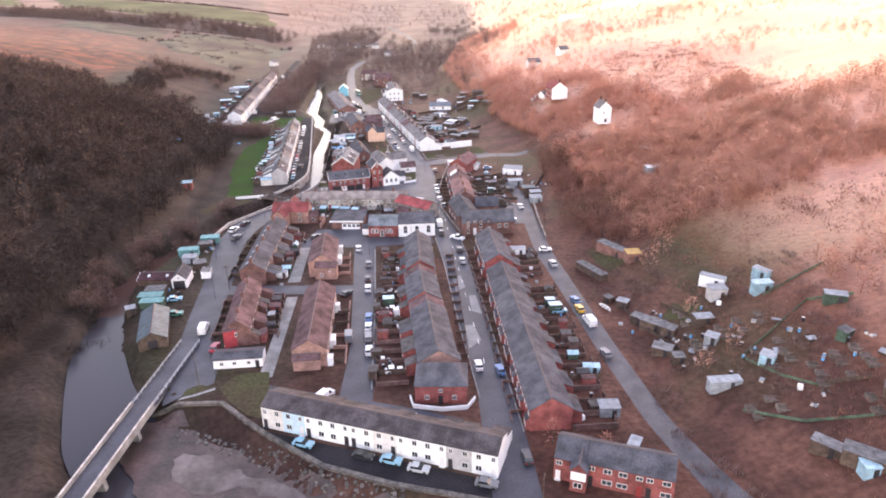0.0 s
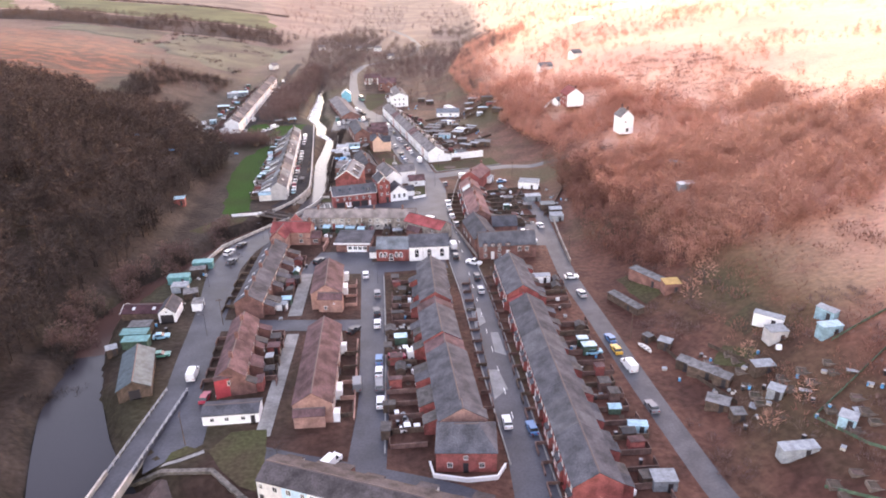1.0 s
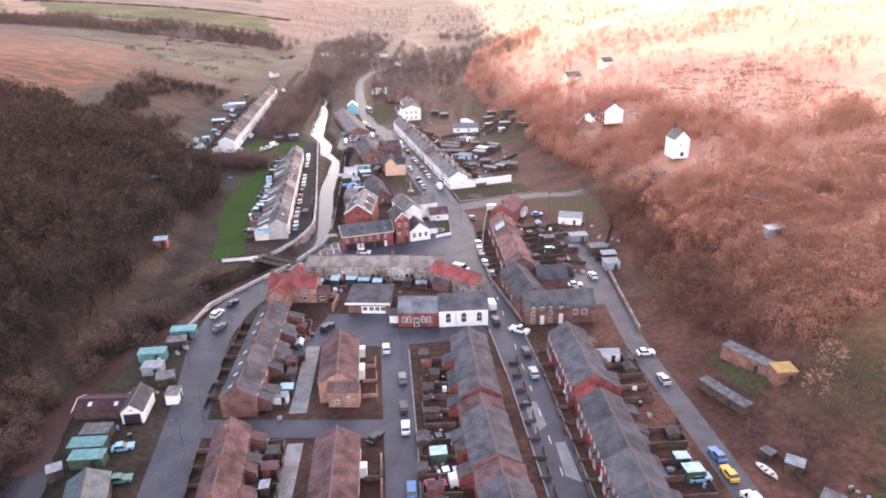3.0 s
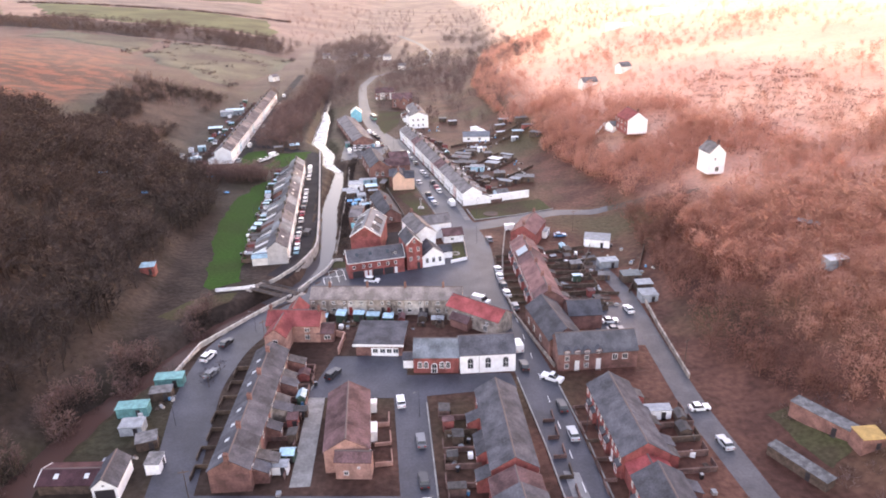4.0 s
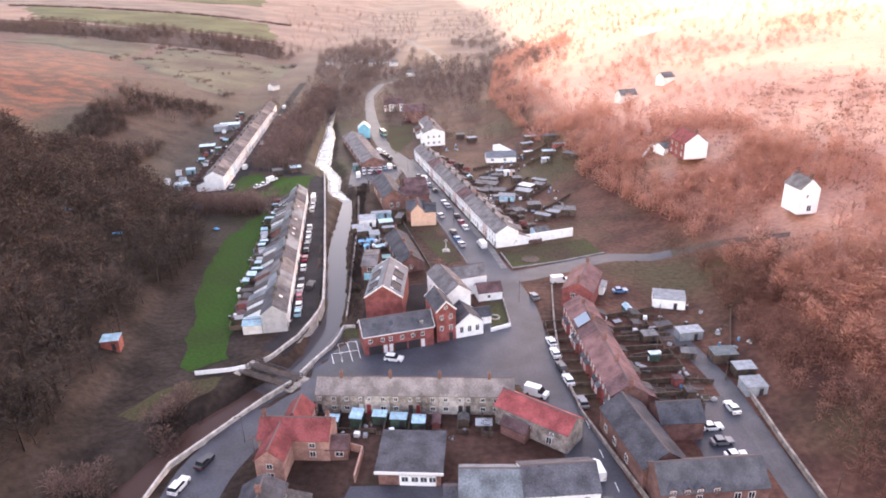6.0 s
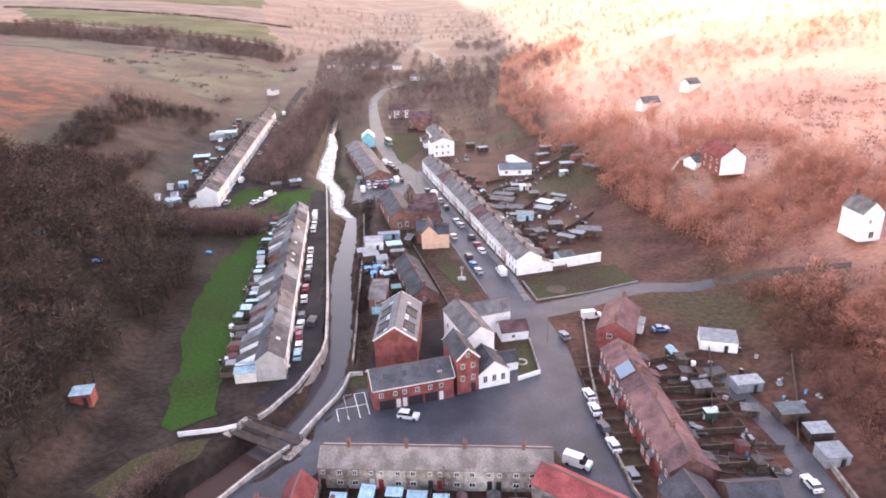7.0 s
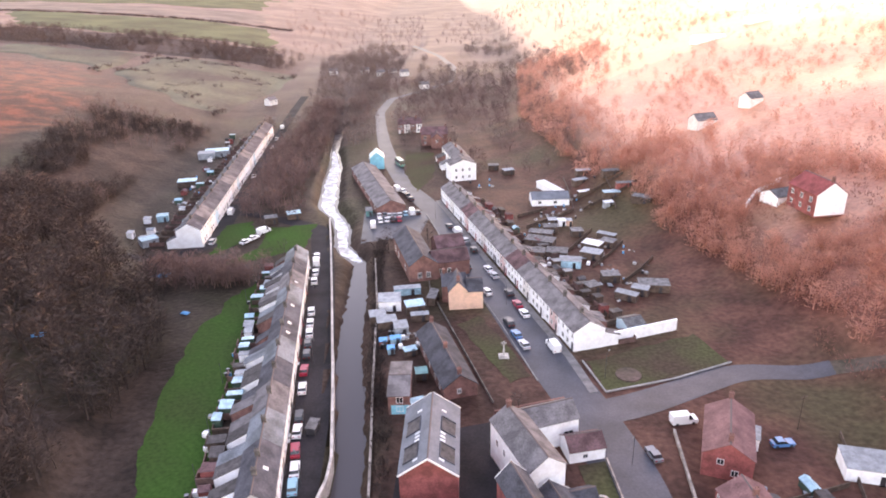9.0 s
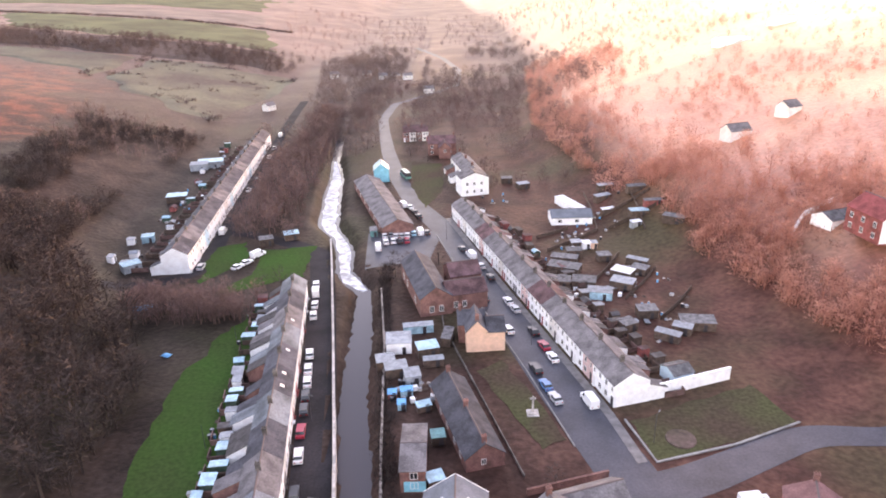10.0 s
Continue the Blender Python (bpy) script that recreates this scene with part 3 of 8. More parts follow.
ribbon("road", [(58, 70, 2.6), (50, 92, 2.6), (44, 115, 2.6), (40, 146, 2.6), (36.5, 180, 2.6), (33.5, 206, 2.8), (33, 232, 2.6), (33, 262, 2.4), (28, 290, 2.2)], "asphalt_worn", 0.05, "grey worn asphalt back lane", "road")
ribbon("road", [(-13, 318, 4), (-2, 321, 4), (10, 326.5, 3.6), (24, 333, 3.2), (44, 331, 2.6)], "asphalt", 0.058, ROAD, "road")
ribbon("track", [(43, 331.2, 2.4), (55, 326.5, 2.0), (64, 320, 1.7), (72, 315.5, 1.4)], "earth", 0.05, "narrow earth track up to the hill house", "track")
ribbon("road", [(-71, 279, 3.6), (-66.6, 292, 2.9), (-68.9, 318, 3.7), (-73.6, 355, 4.0), (-79.9, 400, 3.6), (-86, 432, 3.6), (-97, 441, 3), (-115, 452, 2.6), (-128, 455, 2.6)], "asphalt_dark", 0.05, ROAD, "road")
ribbon("road", [(-146, 406, 3), (-130, 412, 3), (-121, 420, 3), (-124, 450, 2.6), (-132, 530, 2.6), (-140, 612, 2.6), (-146, 680, 3), (-150, 740, 3)], "asphalt_dark", 0.06, ROAD, "road")
ribbon("road", [(-46, 186, 1.9), (-47.8, 219, 1.8)], "concrete", 0.06, "pale concrete back alley", "alley")
ribbon("road", [(-42.5, 134, 1.6), (-44.5, 176, 1.6)], "concrete", 0.06, "pale concrete back alley", "alley")
patch("paved_square", [(-59, 262), (-8, 262), (-5, 280), (-9, 300), (-16, 292), (-30, 286), (-48, 283), (-56, 291), (-60, 276)], "asphalt", 0.075, "wide wet asphalt square before the inn", "square")
patch("paved_yard", [(-50, 214), (-28, 213), (-3, 216), (-4, 222), (-28, 222), (-28, 231), (-46, 231)], "asphalt", 0.075, "dark asphalt yard before the chapel", "yard")
patch("paved_yard", [(-51, 290.5), (-28, 284.5), (-27.5, 306), (-31, 317), (-50, 312)], "asphalt_dark", 0.06, "dark paved courtyard round the apartment house", "yard")
patch("car_park", [(-70, 418), (-50, 424), (-46, 447), (-52, 452), (-72, 449)], "asphalt", 0.065, "asphalt car park full of vehicles", "car park")
patch("car_park", [(20, 233), (31, 233), (31, 256), (20, 254)], "asphalt", 0.065, "asphalt car park behind the brick school", "car park")
patch("terrace_forecourt", [(-39, 114.6), (9, 97.8), (10, 92.6), (-10, 98), (-24, 103.6), (-30, 108.2), (-36.6, 113), (-42, 117.6)], "asphalt_dark", 0.03, "dark asphalt parking strip before the white terrace", "forecourt")
patch("bridge_approach", [(-64, 150), (-56, 146), (-54, 132), (-63, 124), (-68, 138)], "asphalt", 0.08, "asphalt apron at the bridge head", "forecourt")
for corners in ([(2.5, 188.7), (5.4, 188.1), (6.4, 180), (3.5, 177)], [(7.2, 174.5), (9.2, 174.6), (10.4, 163.1), (7.6, 164.9)], [(5.4, 157), (7.8, 157), (9.3, 149), (6.0, 145)]):
    patch("road_patch", corners, "asphalt_pale", 0.085, "pale resurfaced patch in the road", "road patch", 50)
for corners in ([(-89.5, 271.5), (-82.8, 276), (-84, 288), (-86.6, 312), (-88.6, 331), (-91, 352), (-95, 384), (-98, 391), (-102, 380), (-106, 352), (-103.3, 329), (-101.5, 310), (-96.5, 299), (-94.2, 287)], [(-119, 408), (-123, 440), (-113, 444), (-108, 428)], [(-112, 402), (-88, 413), (-88, 437), (-105, 436), (-104, 420)]):
    patch("lawn", ragged(corners, 2.0), "grass", 0.10, "mown bright green grass field", "grass")
for corners in ([(-52.4, 130), (-49.3, 136), (-41.5, 136.4), (-40.5, 127.3), (-39.8, 118.5), (-43.4, 119.6)], [(-27, 330), (-22, 333), (-32, 362), (-38, 358)], [(-59, 504), (-52.4, 476), (-46, 497), (-46, 543), (-61, 549)], [(-59.9, 126.9), (-59.7, 130), (-57, 131.8), (-53.6, 130.2), (-57, 127.9)],
                [(66, 158), (74, 163), (72, 170), (64, 166)], [(-99, 254), (-93, 262.5), (-86, 267.2), (-80, 268.2), (-81, 262), (-86, 257), (-93, 251)], [(-9, 338.5), (-6.5, 326.5), (10, 331), (24, 337), (20, 350)]):
    patch("lawn", ragged(corners, 0.9), "grass_dull", 0.09, "rough winter grass with bare patches", "grass")
patch("mud_flat", ragged([(-66.4, 121.5), (-58, 122), (-52, 117), (-44, 111.5), (-34, 106), (-22, 100), (-8, 94), (4, 89), (6, 80), (-10, 84), (-22, 90), (-36, 95), (-50, 97), (-58, 99), (-63, 104), (-66.6, 112)], 2.2), "mud", 0.10, "flat of wet brown river mud below the bridge", "mud", 1.5, -2.95)
patch("river_bar", ragged([(-55.5, 106.5), (-54.0, 111.4), (-46.6, 109.2), (-41.2, 105.9), (-32.9, 102.0), (-22, 97.0), (-20, 94.2), (-32.1, 96.6), (-40, 101.4), (-45, 99.6), (-50.1, 101.6)], 2.4, 1.2), "sand", 0.17, "bar of pale wet shingle in the river bed", "shingle", 1.2, -2.95)
patch("river_bar", ragged([(-40, 97.6), (-30, 94.8), (-20, 91.6), (-8, 87), (-12, 85.4), (-24, 89), (-36, 93.6)], 1.8, 1.2), "sand", 0.17, "bar of pale wet shingle in the river bed", "shingle", 1.2, -2.95)
patch("lawn", ragged([(47.0, 203.5), (53.4, 204.5), (58.0, 191.0), (51.0, 186.5)], 0.6, 1.5), "grass_dull", 0.09, "rough grass plot between the bank sheds", "grass")
patch("lawn", ragged([(56.5, 153.0), (61.0, 158.5), (66.0, 152.0), (61.5, 148.5)], 0.8, 1.5), "grass_dull", 0.09, "rough grass between the allotment huts", "grass")
patch("path", [(-60.2, 125.5), (-59.6, 126.6), (-56.8, 128), (-53.2, 130.3), (-52.8, 129.4), (-56.6, 127.0)], "concrete", 0.10, "narrow pale path at the bridge head", "path")

# ---- houses ----


def gable_walls(L, D, eave, ridge, mat):
    def make():
        k, m = Kit(), D / 2
        k.face((0, 0, -0.4), (L, 0, -0.4), (L, 0, eave), (0, 0, eave))
        k.face((L, D, -0.4), (0, D, -0.4), (0, D, eave), (L, D, eave))
        k.face((0, D, -0.4), (0, 0, -0.4), (0, 0, eave), (0, m, ridge), (0, D, eave))
        k.face((L, 0, -0.4), (L, D, -0.4), (L, D, eave), (L, m, ridge), (L, 0, eave))
        k.face((0, 0, eave), (L, 0, eave), (L, m, ridge), (0, m, ridge))
        k.face((0, m, ridge), (L, m, ridge), (L, D, eave), (0, D, eave))
        return k.mesh("wall", mat)
    return cached(("gw", L, D, eave, ridge, mat), make)


def roof_mesh(L, D, eave, ridge, mat, over=0.25, end=0.0, hip=(0.0, 0.0)):
    """A pitched roof of two slabs with a ridge; hip: how far each end of the ridge is drawn in."""
    def make():
        k, m, s = Kit(), D / 2, (ridge - eave) / (D / 2)
        t, e = 0.14, eave - over * s
        x0, x1 = -end, L + end
        k.slab((x0, -over, e + t), (x1, -over, e + t), (x1 - hip[1], m, ridge + t), (x0 + hip[0], m, ridge + t), t)
        k.slab((x0 + hip[0], m, ridge + t), (x1 - hip[1], m, ridge + t), (x1, D + over, e + t), (x0, D + over, e + t), t)
        if hip[0]:
            k.face((x0, D + over, e + t), (x0, -over, e + t), (x0 + hip[0], m, ridge + t))
        if hip[1]:
            k.face((x1, -over, e + t), (x1, D + over, e + t), (x1 - hip[1], m, ridge + t))
        return k.mesh("roof", mat)
    return cached(("rf", L, D, eave, ridge, mat, over, end, hip), make)


def ridge_mesh(L, mat="ridge_tile"):
    def make():
        k = Kit()
        k.slab((0, -0.16, 0.03), (L, -0.16, 0.03), (L, 0, 0.14), (0, 0, 0.14), 0.1)
        k.slab((0, 0, 0.14), (L, 0, 0.14), (L, 0.16, 0.03), (0, 0.16, 0.03), 0.1)
        return k.mesh("ridge", mat)
    return cached(("rd", round(L, 2), mat), make)


def chimney_mesh(mat, big=False):
    def make():
        k = Kit()
        w = 0.75 if big else 0.55
        k.box(-w / 2, -0.42, -0.9, w / 2, 0.42, 1.15)
        k.box(-w / 2 - 0.07, -0.5, 1.15, w / 2 + 0.07, 0.5, 1.3)
        for y_ in (-0.22, 0.22):
            k.tube((0, y_, 1.3), (0, y_, 1.72), 0.13, 0.10, 6)
        return k.mesh("chimney", mat)
    return cached(("ch", mat, big), make)


def frame_mesh(w, h, mat="frame_white"):
    """A frame of one piece with a mullion."""
    def make():
        k, b, a = Kit(), 0.09, w / 2
        rects = [(-a, 0, a, h), (-a + b, b, -0.04, h - b), (0.04, b, a - b, h - b)]
        for y_ in (-0.06, 0.02):
            for x0, z0, x1, z1 in rects:
                k.v += [(x0, y_, z0), (x1, y_, z0), (x1, y_, z1), (x0, y_, z1)]
        k.f += [(0, 1, 9, 8), (0, 8, 5, 4), (1, 2, 10, 9), (2, 3, 7, 6), (2, 6, 11, 10), (3, 0, 4, 7), (5, 8, 11, 6)]
        k.f[1], k.f[0] = (0, 8, 5, 4), (0, 1, 9, 8)
        for r in range(3):
            for i in range(4):
                p, q = 4 * r + i, 4 * r + (i + 1) % 4
                k.f.append((q, p, p + 12, q + 12) if r == 0 else (p, q, q + 12, p + 12))
        return k.mesh("window", mat)
    return cached(("wf", w, h, mat), make)


def pane_mesh(w, h, mat="pane_dark"):
    return cached(("wp", w, h, mat), lambda: Kit().box(-w / 2 + 0.09, -0.03, 0.09, w / 2 - 0.09, -0.012, h - 0.09).mesh("pane", mat))


def door_mesh(w, h, mat):
    def make():
        k = Kit()
        k.box(-w / 2, -0.05, 0, w / 2, 0.02, h)
        k.box(-w / 2 + 0.12, -0.075, 0.15, w / 2 - 0.12, -0.05, h * 0.45)
        k.box(-w / 2 + 0.12, -0.075, h * 0.52, w / 2 - 0.12, -0.05, h - 0.15)
        k.box(-w / 2 - 0.12, -0.4, -0.15, w / 2 + 0.12, 0.0, 0.0)
        return k.mesh("door", mat)
    return cached(("dr", w, h, mat), make)


def side_pose(side, u, z, L, D):
    if side == "f":
        return pose(u, 0, z)
    if side == "b":
        return pose(L - u, D, z, 0, 0, 180)
    if side == "l":
        return pose(0, D - u, z, 0, 0, -90)
    return pose(L, u, z, 0, 0, 90)


def add_window(h, side, u, z, w, ht, L, D, glass="pane_dark", frame_mat="frame_white"):
    f = part("window", frame_mesh(w, ht, frame_mat), h, side_pose(side, u, z, L, D))
    part("pane", pane_mesh(w, ht, glass), f)


def add_chimney(h, u, D, ridge, mat, big=False, at=0.5):
    c = part("chimney", chimney_mesh(mat, big), h, pose(u, D * at, ridge, 0, 0, 0))
    return c


def house(name, label, x, y, ang, L, D, eave, ridge, wall, roof, wins=(), doors=(), chim=(), end=0.2, hip=(0.0, 0.0), group="", category="house", chim_mat="brick_brown", z=None, frame_mat="frame_white", kind=""):
    """One building. Its own x runs along the ridge, its front faces its own -y. wins: (side, u, z, w, h); doors: (side, u, w, h, paint)."""
    h = thing(name, x, y, ang, label, category, group, z, kind)
    if hip == (0.0, 0.0):
        part("wall", gable_walls(L, D, eave, ridge, wall), h)
    else:
        part("wall", cached(("bx", L, D, eave, wall), lambda: Kit().box(0, 0, -0.4, L, D, eave).mesh("wall", wall)), h)
    r = part("roof", roof_mesh(L, D, eave, ridge, roof, 0.25, end, hip), h)
    part("ridge", ridge_mesh(round(L + 2 * end - hip[0] - hip[1], 2)), r, pose(hip[0] - end, D / 2, ridge + 0.12))
    for u in chim:
        add_chimney(h, u, D, ridge, chim_mat)
    for side, u, zz, w, ht in wins:
        add_window(h, side, u, zz, w, ht, L, D, frame_mat=frame_mat)
    for side, u, w, ht, paint in doors:
        part("door", door_mesh(w, ht, paint), h, side_pose(side, u, 0, L, D))
    return h


def bargeboards(h, L, D, eave, ridge, end=0.25, mat="frame_white", ends=(0, 1)):
    """Painted boards along the sloping edges of a gabled roof."""
    rise = math.hypot(D / 2 + 0.25, (ridge - eave) * (D / 2 + 0.25) / (D / 2))
    tilt = math.degrees(math.atan2(ridge - eave, D / 2))
    me = cached(("barge", round(rise, 2), mat), lambda: Kit().box(-0.06, 0, -0.26, 0.06, rise, 0.06).mesh("bargeboard", mat))
    for e in ends:
        x_ = -end - 0.06 if e == 0 else L + end + 0.06
        low = eave - (ridge - eave) * 0.25 / (D / 2) + 0.14
        part("bargeboard", me, h, pose(x_, -0.25, low, tilt, 0, 0))
        part("bargeboard", me, h, pose(x_, D + 0.25, low, tilt, 0, 180))


def offshoot(h, L, D, u, w, d, eave, top, wall, roof):
    """A lean-to wing on a house's back."""
    def walls():
        k = Kit()
        k.face((0, 0, -0.3), (0, 0, top), (0, d, eave), (0, d, -0.3))
        k.face((w, 0, -0.3), (w, d, -0.3), (w, d, eave), (w, 0, top))
        k.face((w, d, -0.3), (0, d, -0.3), (0, d, eave), (w, d, eave))
        k.face((0, 0, top), (w, 0, top), (w, d, eave), (0, d, eave))
        return k.mesh("rear_wing", wall)
    g = part("rear_wing", cached(("ow", w, d, eave, top, wall), walls), h, pose(u, D, 0))
    part("rear_roof", cached(("or", w, d, eave, top, roof), lambda: Kit().slab((-0.12, 0.0, top + 0.14), (w + 0.12, 0.0, top + 0.14), (w + 0.12, d + 0.2, eave + 0.08), (-0.12, d + 0.2, eave + 0.08), 0.12).mesh("rear_roof", roof)), g)
    part("window", frame_mesh(0.9, 1.1), g, pose(w / 2, d, 1.0, 0, 0, 180))


def terrace(name, group, a, b, n, D, eave, ridge, walls, roofs, label, rear=None, chim=True, bay=0.0, chim_mat="brick_brown", rng=0, glass="pane_dark", win=(0.95, 1.35), lift=0.0, doors=("door_dark", "door_white", "door_red", "door_dark"), porch=0.0, roof_lights=0.0):
    """A row of n joined houses whose fronts stand on the line a to b and face its right-hand side. Each is a thing."""
    R = random.Random(rng)
    dx, dy = b[0] - a[0], b[1] - a[1]
    ln, ang = math.hypot(dx, dy), math.degrees(math.atan2(dy, dx))
    w = round(ln / n, 3)
    out = []
    for i in range(n):
        x_, y_ = a[0] + dx * i / n, a[1] + dy * i / n
        wall, roof = walls[i % len(walls)], roofs[(i // 2) % len(roofs)]
        colour = dict(render_white="white-rendered", render_blue="pale blue-rendered", render_cream="cream-rendered", render_grey="grey-rendered", render_pink="pink-rendered", brick_red="red-brick", brick_brown="brown-brick",
                      brick_pink="pink-brick", stone_wall="grey-brown stone", stone_pale="pale stone", render_red="red-painted", render_teal="blue-rendered").get(wall, "plain")
        h = thing(name, x_, y_, ang, label.format(colour), "house", group, lift)
        step = 0.04 * ((i * 7) % 3 - 1)
        part("wall", gable_walls(w, D, eave, ridge + step, wall), h)
        rf = part("roof", roof_mesh(w, D, eave, ridge + step, roof, 0.25, 0.02), h)
        part("ridge", ridge_mesh(round(w, 2)), rf, pose(0, D / 2, ridge + step + 0.12))
        if chim and i % 2 == 0:
            part("chimney", chimney_mesh(chim_mat), h, pose(w, D / 2, ridge + step, 0, 0, 0))
        flip = i % 2
        ud, uw = (0.8, w - 1.35) if not flip else (w - 0.8, 1.35)
        if bay:
            k = cached(("bay", bay), lambda: Kit().box(-0.95, -bay, -0.2, 0.95, 0, 2.5, 1.0).mesh("bay", "brick_red"))
            by = part("bay", k, h, pose(uw, 0, 0))
            part("bay_roof", cached(("bayr", bay), lambda: Kit().slab((-1.05, -bay - 0.12, 2.5), (1.05, -bay - 0.12, 2.5), (1.05, 0, 3.1), (-1.05, 0, 3.1), 0.1).mesh("bay_roof", "slate_grey")), by)
            f = part("window", frame_mesh(1.5, 1.4), by, pose(0, -bay, 0.8))
        else:
            add_window(h, "f", uw, 0.85, win[0] * 1.25, win[1], w, D, glass)
        part("door", door_mesh(0.9, 2.05, doors[R.randrange(len(doors))]), h, pose(ud, 0, 0.15))
        add_window(h, "f", uw, eave - win[1] - 0.55, win[0], win[1], w, D, glass)
        add_window(h, "f", ud + (0.1 if not flip else -0.1), eave - win[1] - 0.5, win[0] * 0.8, win[1] * 0.9, w, D, glass)
        add_window(h, "b", w / 2, eave - 1.9, 0.9, 1.2, w, D, glass)
        if porch and R.random() < 0.6:
            part("porch", cached(("po", porch), lambda: Kit().box(-0.8, -porch, -0.2, 0.8, 0, 2.3).box(-0.95, -porch - 0.15, 2.3, 0.95, 0, 2.5, 0.9).mesh("porch", "render_white")), h, pose(ud, 0, 0))
        if rear and R.random() < 0.92:
            rw, rd, re, rt = rear
            rd2 = round(rd * R.choice((0.8, 1.0, 1.15)), 2)
            offshoot(h, w, D, 0.15 if not flip else round(w - rw - 0.15, 2), rw, rd2, re, rt, wall if R.random() < 0.6 else "brick_brown", roof if R.random() < 0.6 else "felt_dark")
        if R.random() < roof_lights:
            part("roof_window", cached(("rw",), lambda: Kit().slab((-0.4, -0.5, 0.1), (0.4, -0.5, 0.1), (0.4, 0.5, 0.1), (-0.4, 0.5, 0.1), 0.12).mesh("roof_window", "skylight")), rf,
                 pose(w / 2, D * 0.27, eave + (ridge + step - eave) * 0.54 + 0.14, math.degrees(math.atan2(ridge + step - eave, D / 2)), 0, 0))
        out.append(h)
    return out


def yards(group, a, b, n, depth, side, mat, seed=0, height=1.3, gate=True):
    """The walled back yards of a row: a side wall for each house, and an end wall along the lane. side: 1 to the left of a to b, -1 to the right."""
    R = random.Random(seed)
    dx, dy = b[0] - a[0], b[1] - a[1]
    ln = math.hypot(dx, dy)
    ux, uy = dx / ln, dy / ln
    px, py = -uy * side, ux * side
    for i in range(n):
        w = ln / n
        ox, oy = a[0] + dx * i / n, a[1] + dy * i / n
        d = depth * R.uniform(0.9, 1.05)
        pts = [(ox, oy), (ox + px * d, oy + py * d), (ox + px * d + ux * w * R.choice((0.45, 0.7, 0.7)), oy + py * d + uy * w * 0.6)]
        tagged(wall_line("yard_wall", pts, height * R.uniform(0.8, 1.15), 0.2, mat if R.random() < 0.75 else "timber_dark", "weathered wall round a small back yard", "wall", kind="thing"), group=group)


# ---- the near streets ----
terrace("terraced_house", "white terrace", (-38.5, 115.5), (9.3, 98.6), 10, 7.0, 5.3, 6.8, ["render_cream", "render_blue", "render_white", "render_white", "render_white", "render_cream", "render_white", "render_white", "render_grey", "render_white"],
        ["tile_umber"], "{} terraced house with a dark tiled roof", rear=(3.4, 4.2, 2.6, 4.2), rng=1, win=(1.0, 1.25), chim=False, doors=("door_dark", "door_dark", "door_dark", "door_white"))
# brick block by the lane: two houses stand forward
terrace("terraced_house", "brick terrace", (25.2, 96.6), (39.6, 91.4), 3, 7.2, 5.0, 7.4, ["brick_red"], ["slate_grey"], "{} terraced house with white window frames", rear=(2.6, 3.0, 2.4, 3.4), chim=False, rng=2, win=(1.5, 1.1), glass="pane_sky")
terrace("terraced_house", "brick terrace", (19.6, 98.4), (25.0, 96.4), 1, 7.6, 5.0, 7.4, ["brick_red"], ["slate_grey"], "{} terraced house with white upper bay", rear=None, chim=False, rng=3, win=(1.5, 1.1), glass="pane_sky", bay=0.6)
house("projecting_wing", "slate-roofed front wing with a white-clad upper storey", 24.7, 94.2, 70, 6.0, 2.9, 4.8, 6.3, "brick_red", "slate_grey", wins=[("l", 1.45, 0.9, 1.6, 1.2)], category="house")
part("white_cladding", Kit().box(-0.06, 0.1, 2.6, 0.0, 2.8, 4.4).mesh("white_cladding", "render_white"), bpy.data.objects["projecting_wing"])
# row A: brown tiles, red gable; then grey slates
terrace("terraced_house", "brown-roofed row", (-59.4, 175), (-56.0, 148.4), 6, 6.6, 4.9, 7.3, ["brick_brown"], ["tile_brown"], "{} terraced house with a brown tiled roof", rear=(2.3, 2.6, 2.4, 3.6), rng=4)
tagged(house("gable_wing", "red-painted gable end with a white window", -55.9, 147.6, 22, 6.2, 1.0, 4.9, 5.3, "render_red", "tile_brown", wins=[("f", 3.3, 2.8, 1.1, 1.2)], category="house", end=0.0))
terrace("terraced_house", "slate-roofed row", (-63.3, 226.5), (-61.8, 185), 9, 7.4, 4.9, 7.2, ["brick_brown", "stone_wall", "brick_brown"], ["slate_grey"], "{} terraced house with a grey slate roof", rear=(2.6, 3.4, 2.3, 3.6), rng=5, roof_lights=0.8)
# row B: brown roofs, gable with a porch wing
terrace("terraced_house", "brown-roofed row", (-28.4, 138.4), (-30.9, 172), 7, 8.2, 4.8, 7.5, ["brick_pink", "brick_brown"], ["tile_brown"], "{} terraced house with a brown tiled roof", chim=False, rng=6, porch=1.3)
house("brick_house", "pink brick gabled house with a lean-to front", -36.3, 136.4, 4, 6.4, 2.6, 3.0, 3.9, "brick_pink", "tile_brown", category="house")
terrace("terraced_house", "brown-roofed row", (-33.4, 190.4), (-35.2, 209.5), 4, 8.4, 4.8, 7.4, ["brick_pink"], ["tile_brown"], "{} terraced house with a brown tiled roof", chim=False, rng=7, porch=1.3)
house("brick_house", "pink brick gabled house with small windows", -39.6, 188.0, -3, 6.6, 3.0, 4.0, 5.2, "brick_pink", "tile_brown", wins=[("f", 4.4, 2.4, 0.5, 0.5), ("f", 2.0, 0.9, 0.9, 1.0)], category="house")
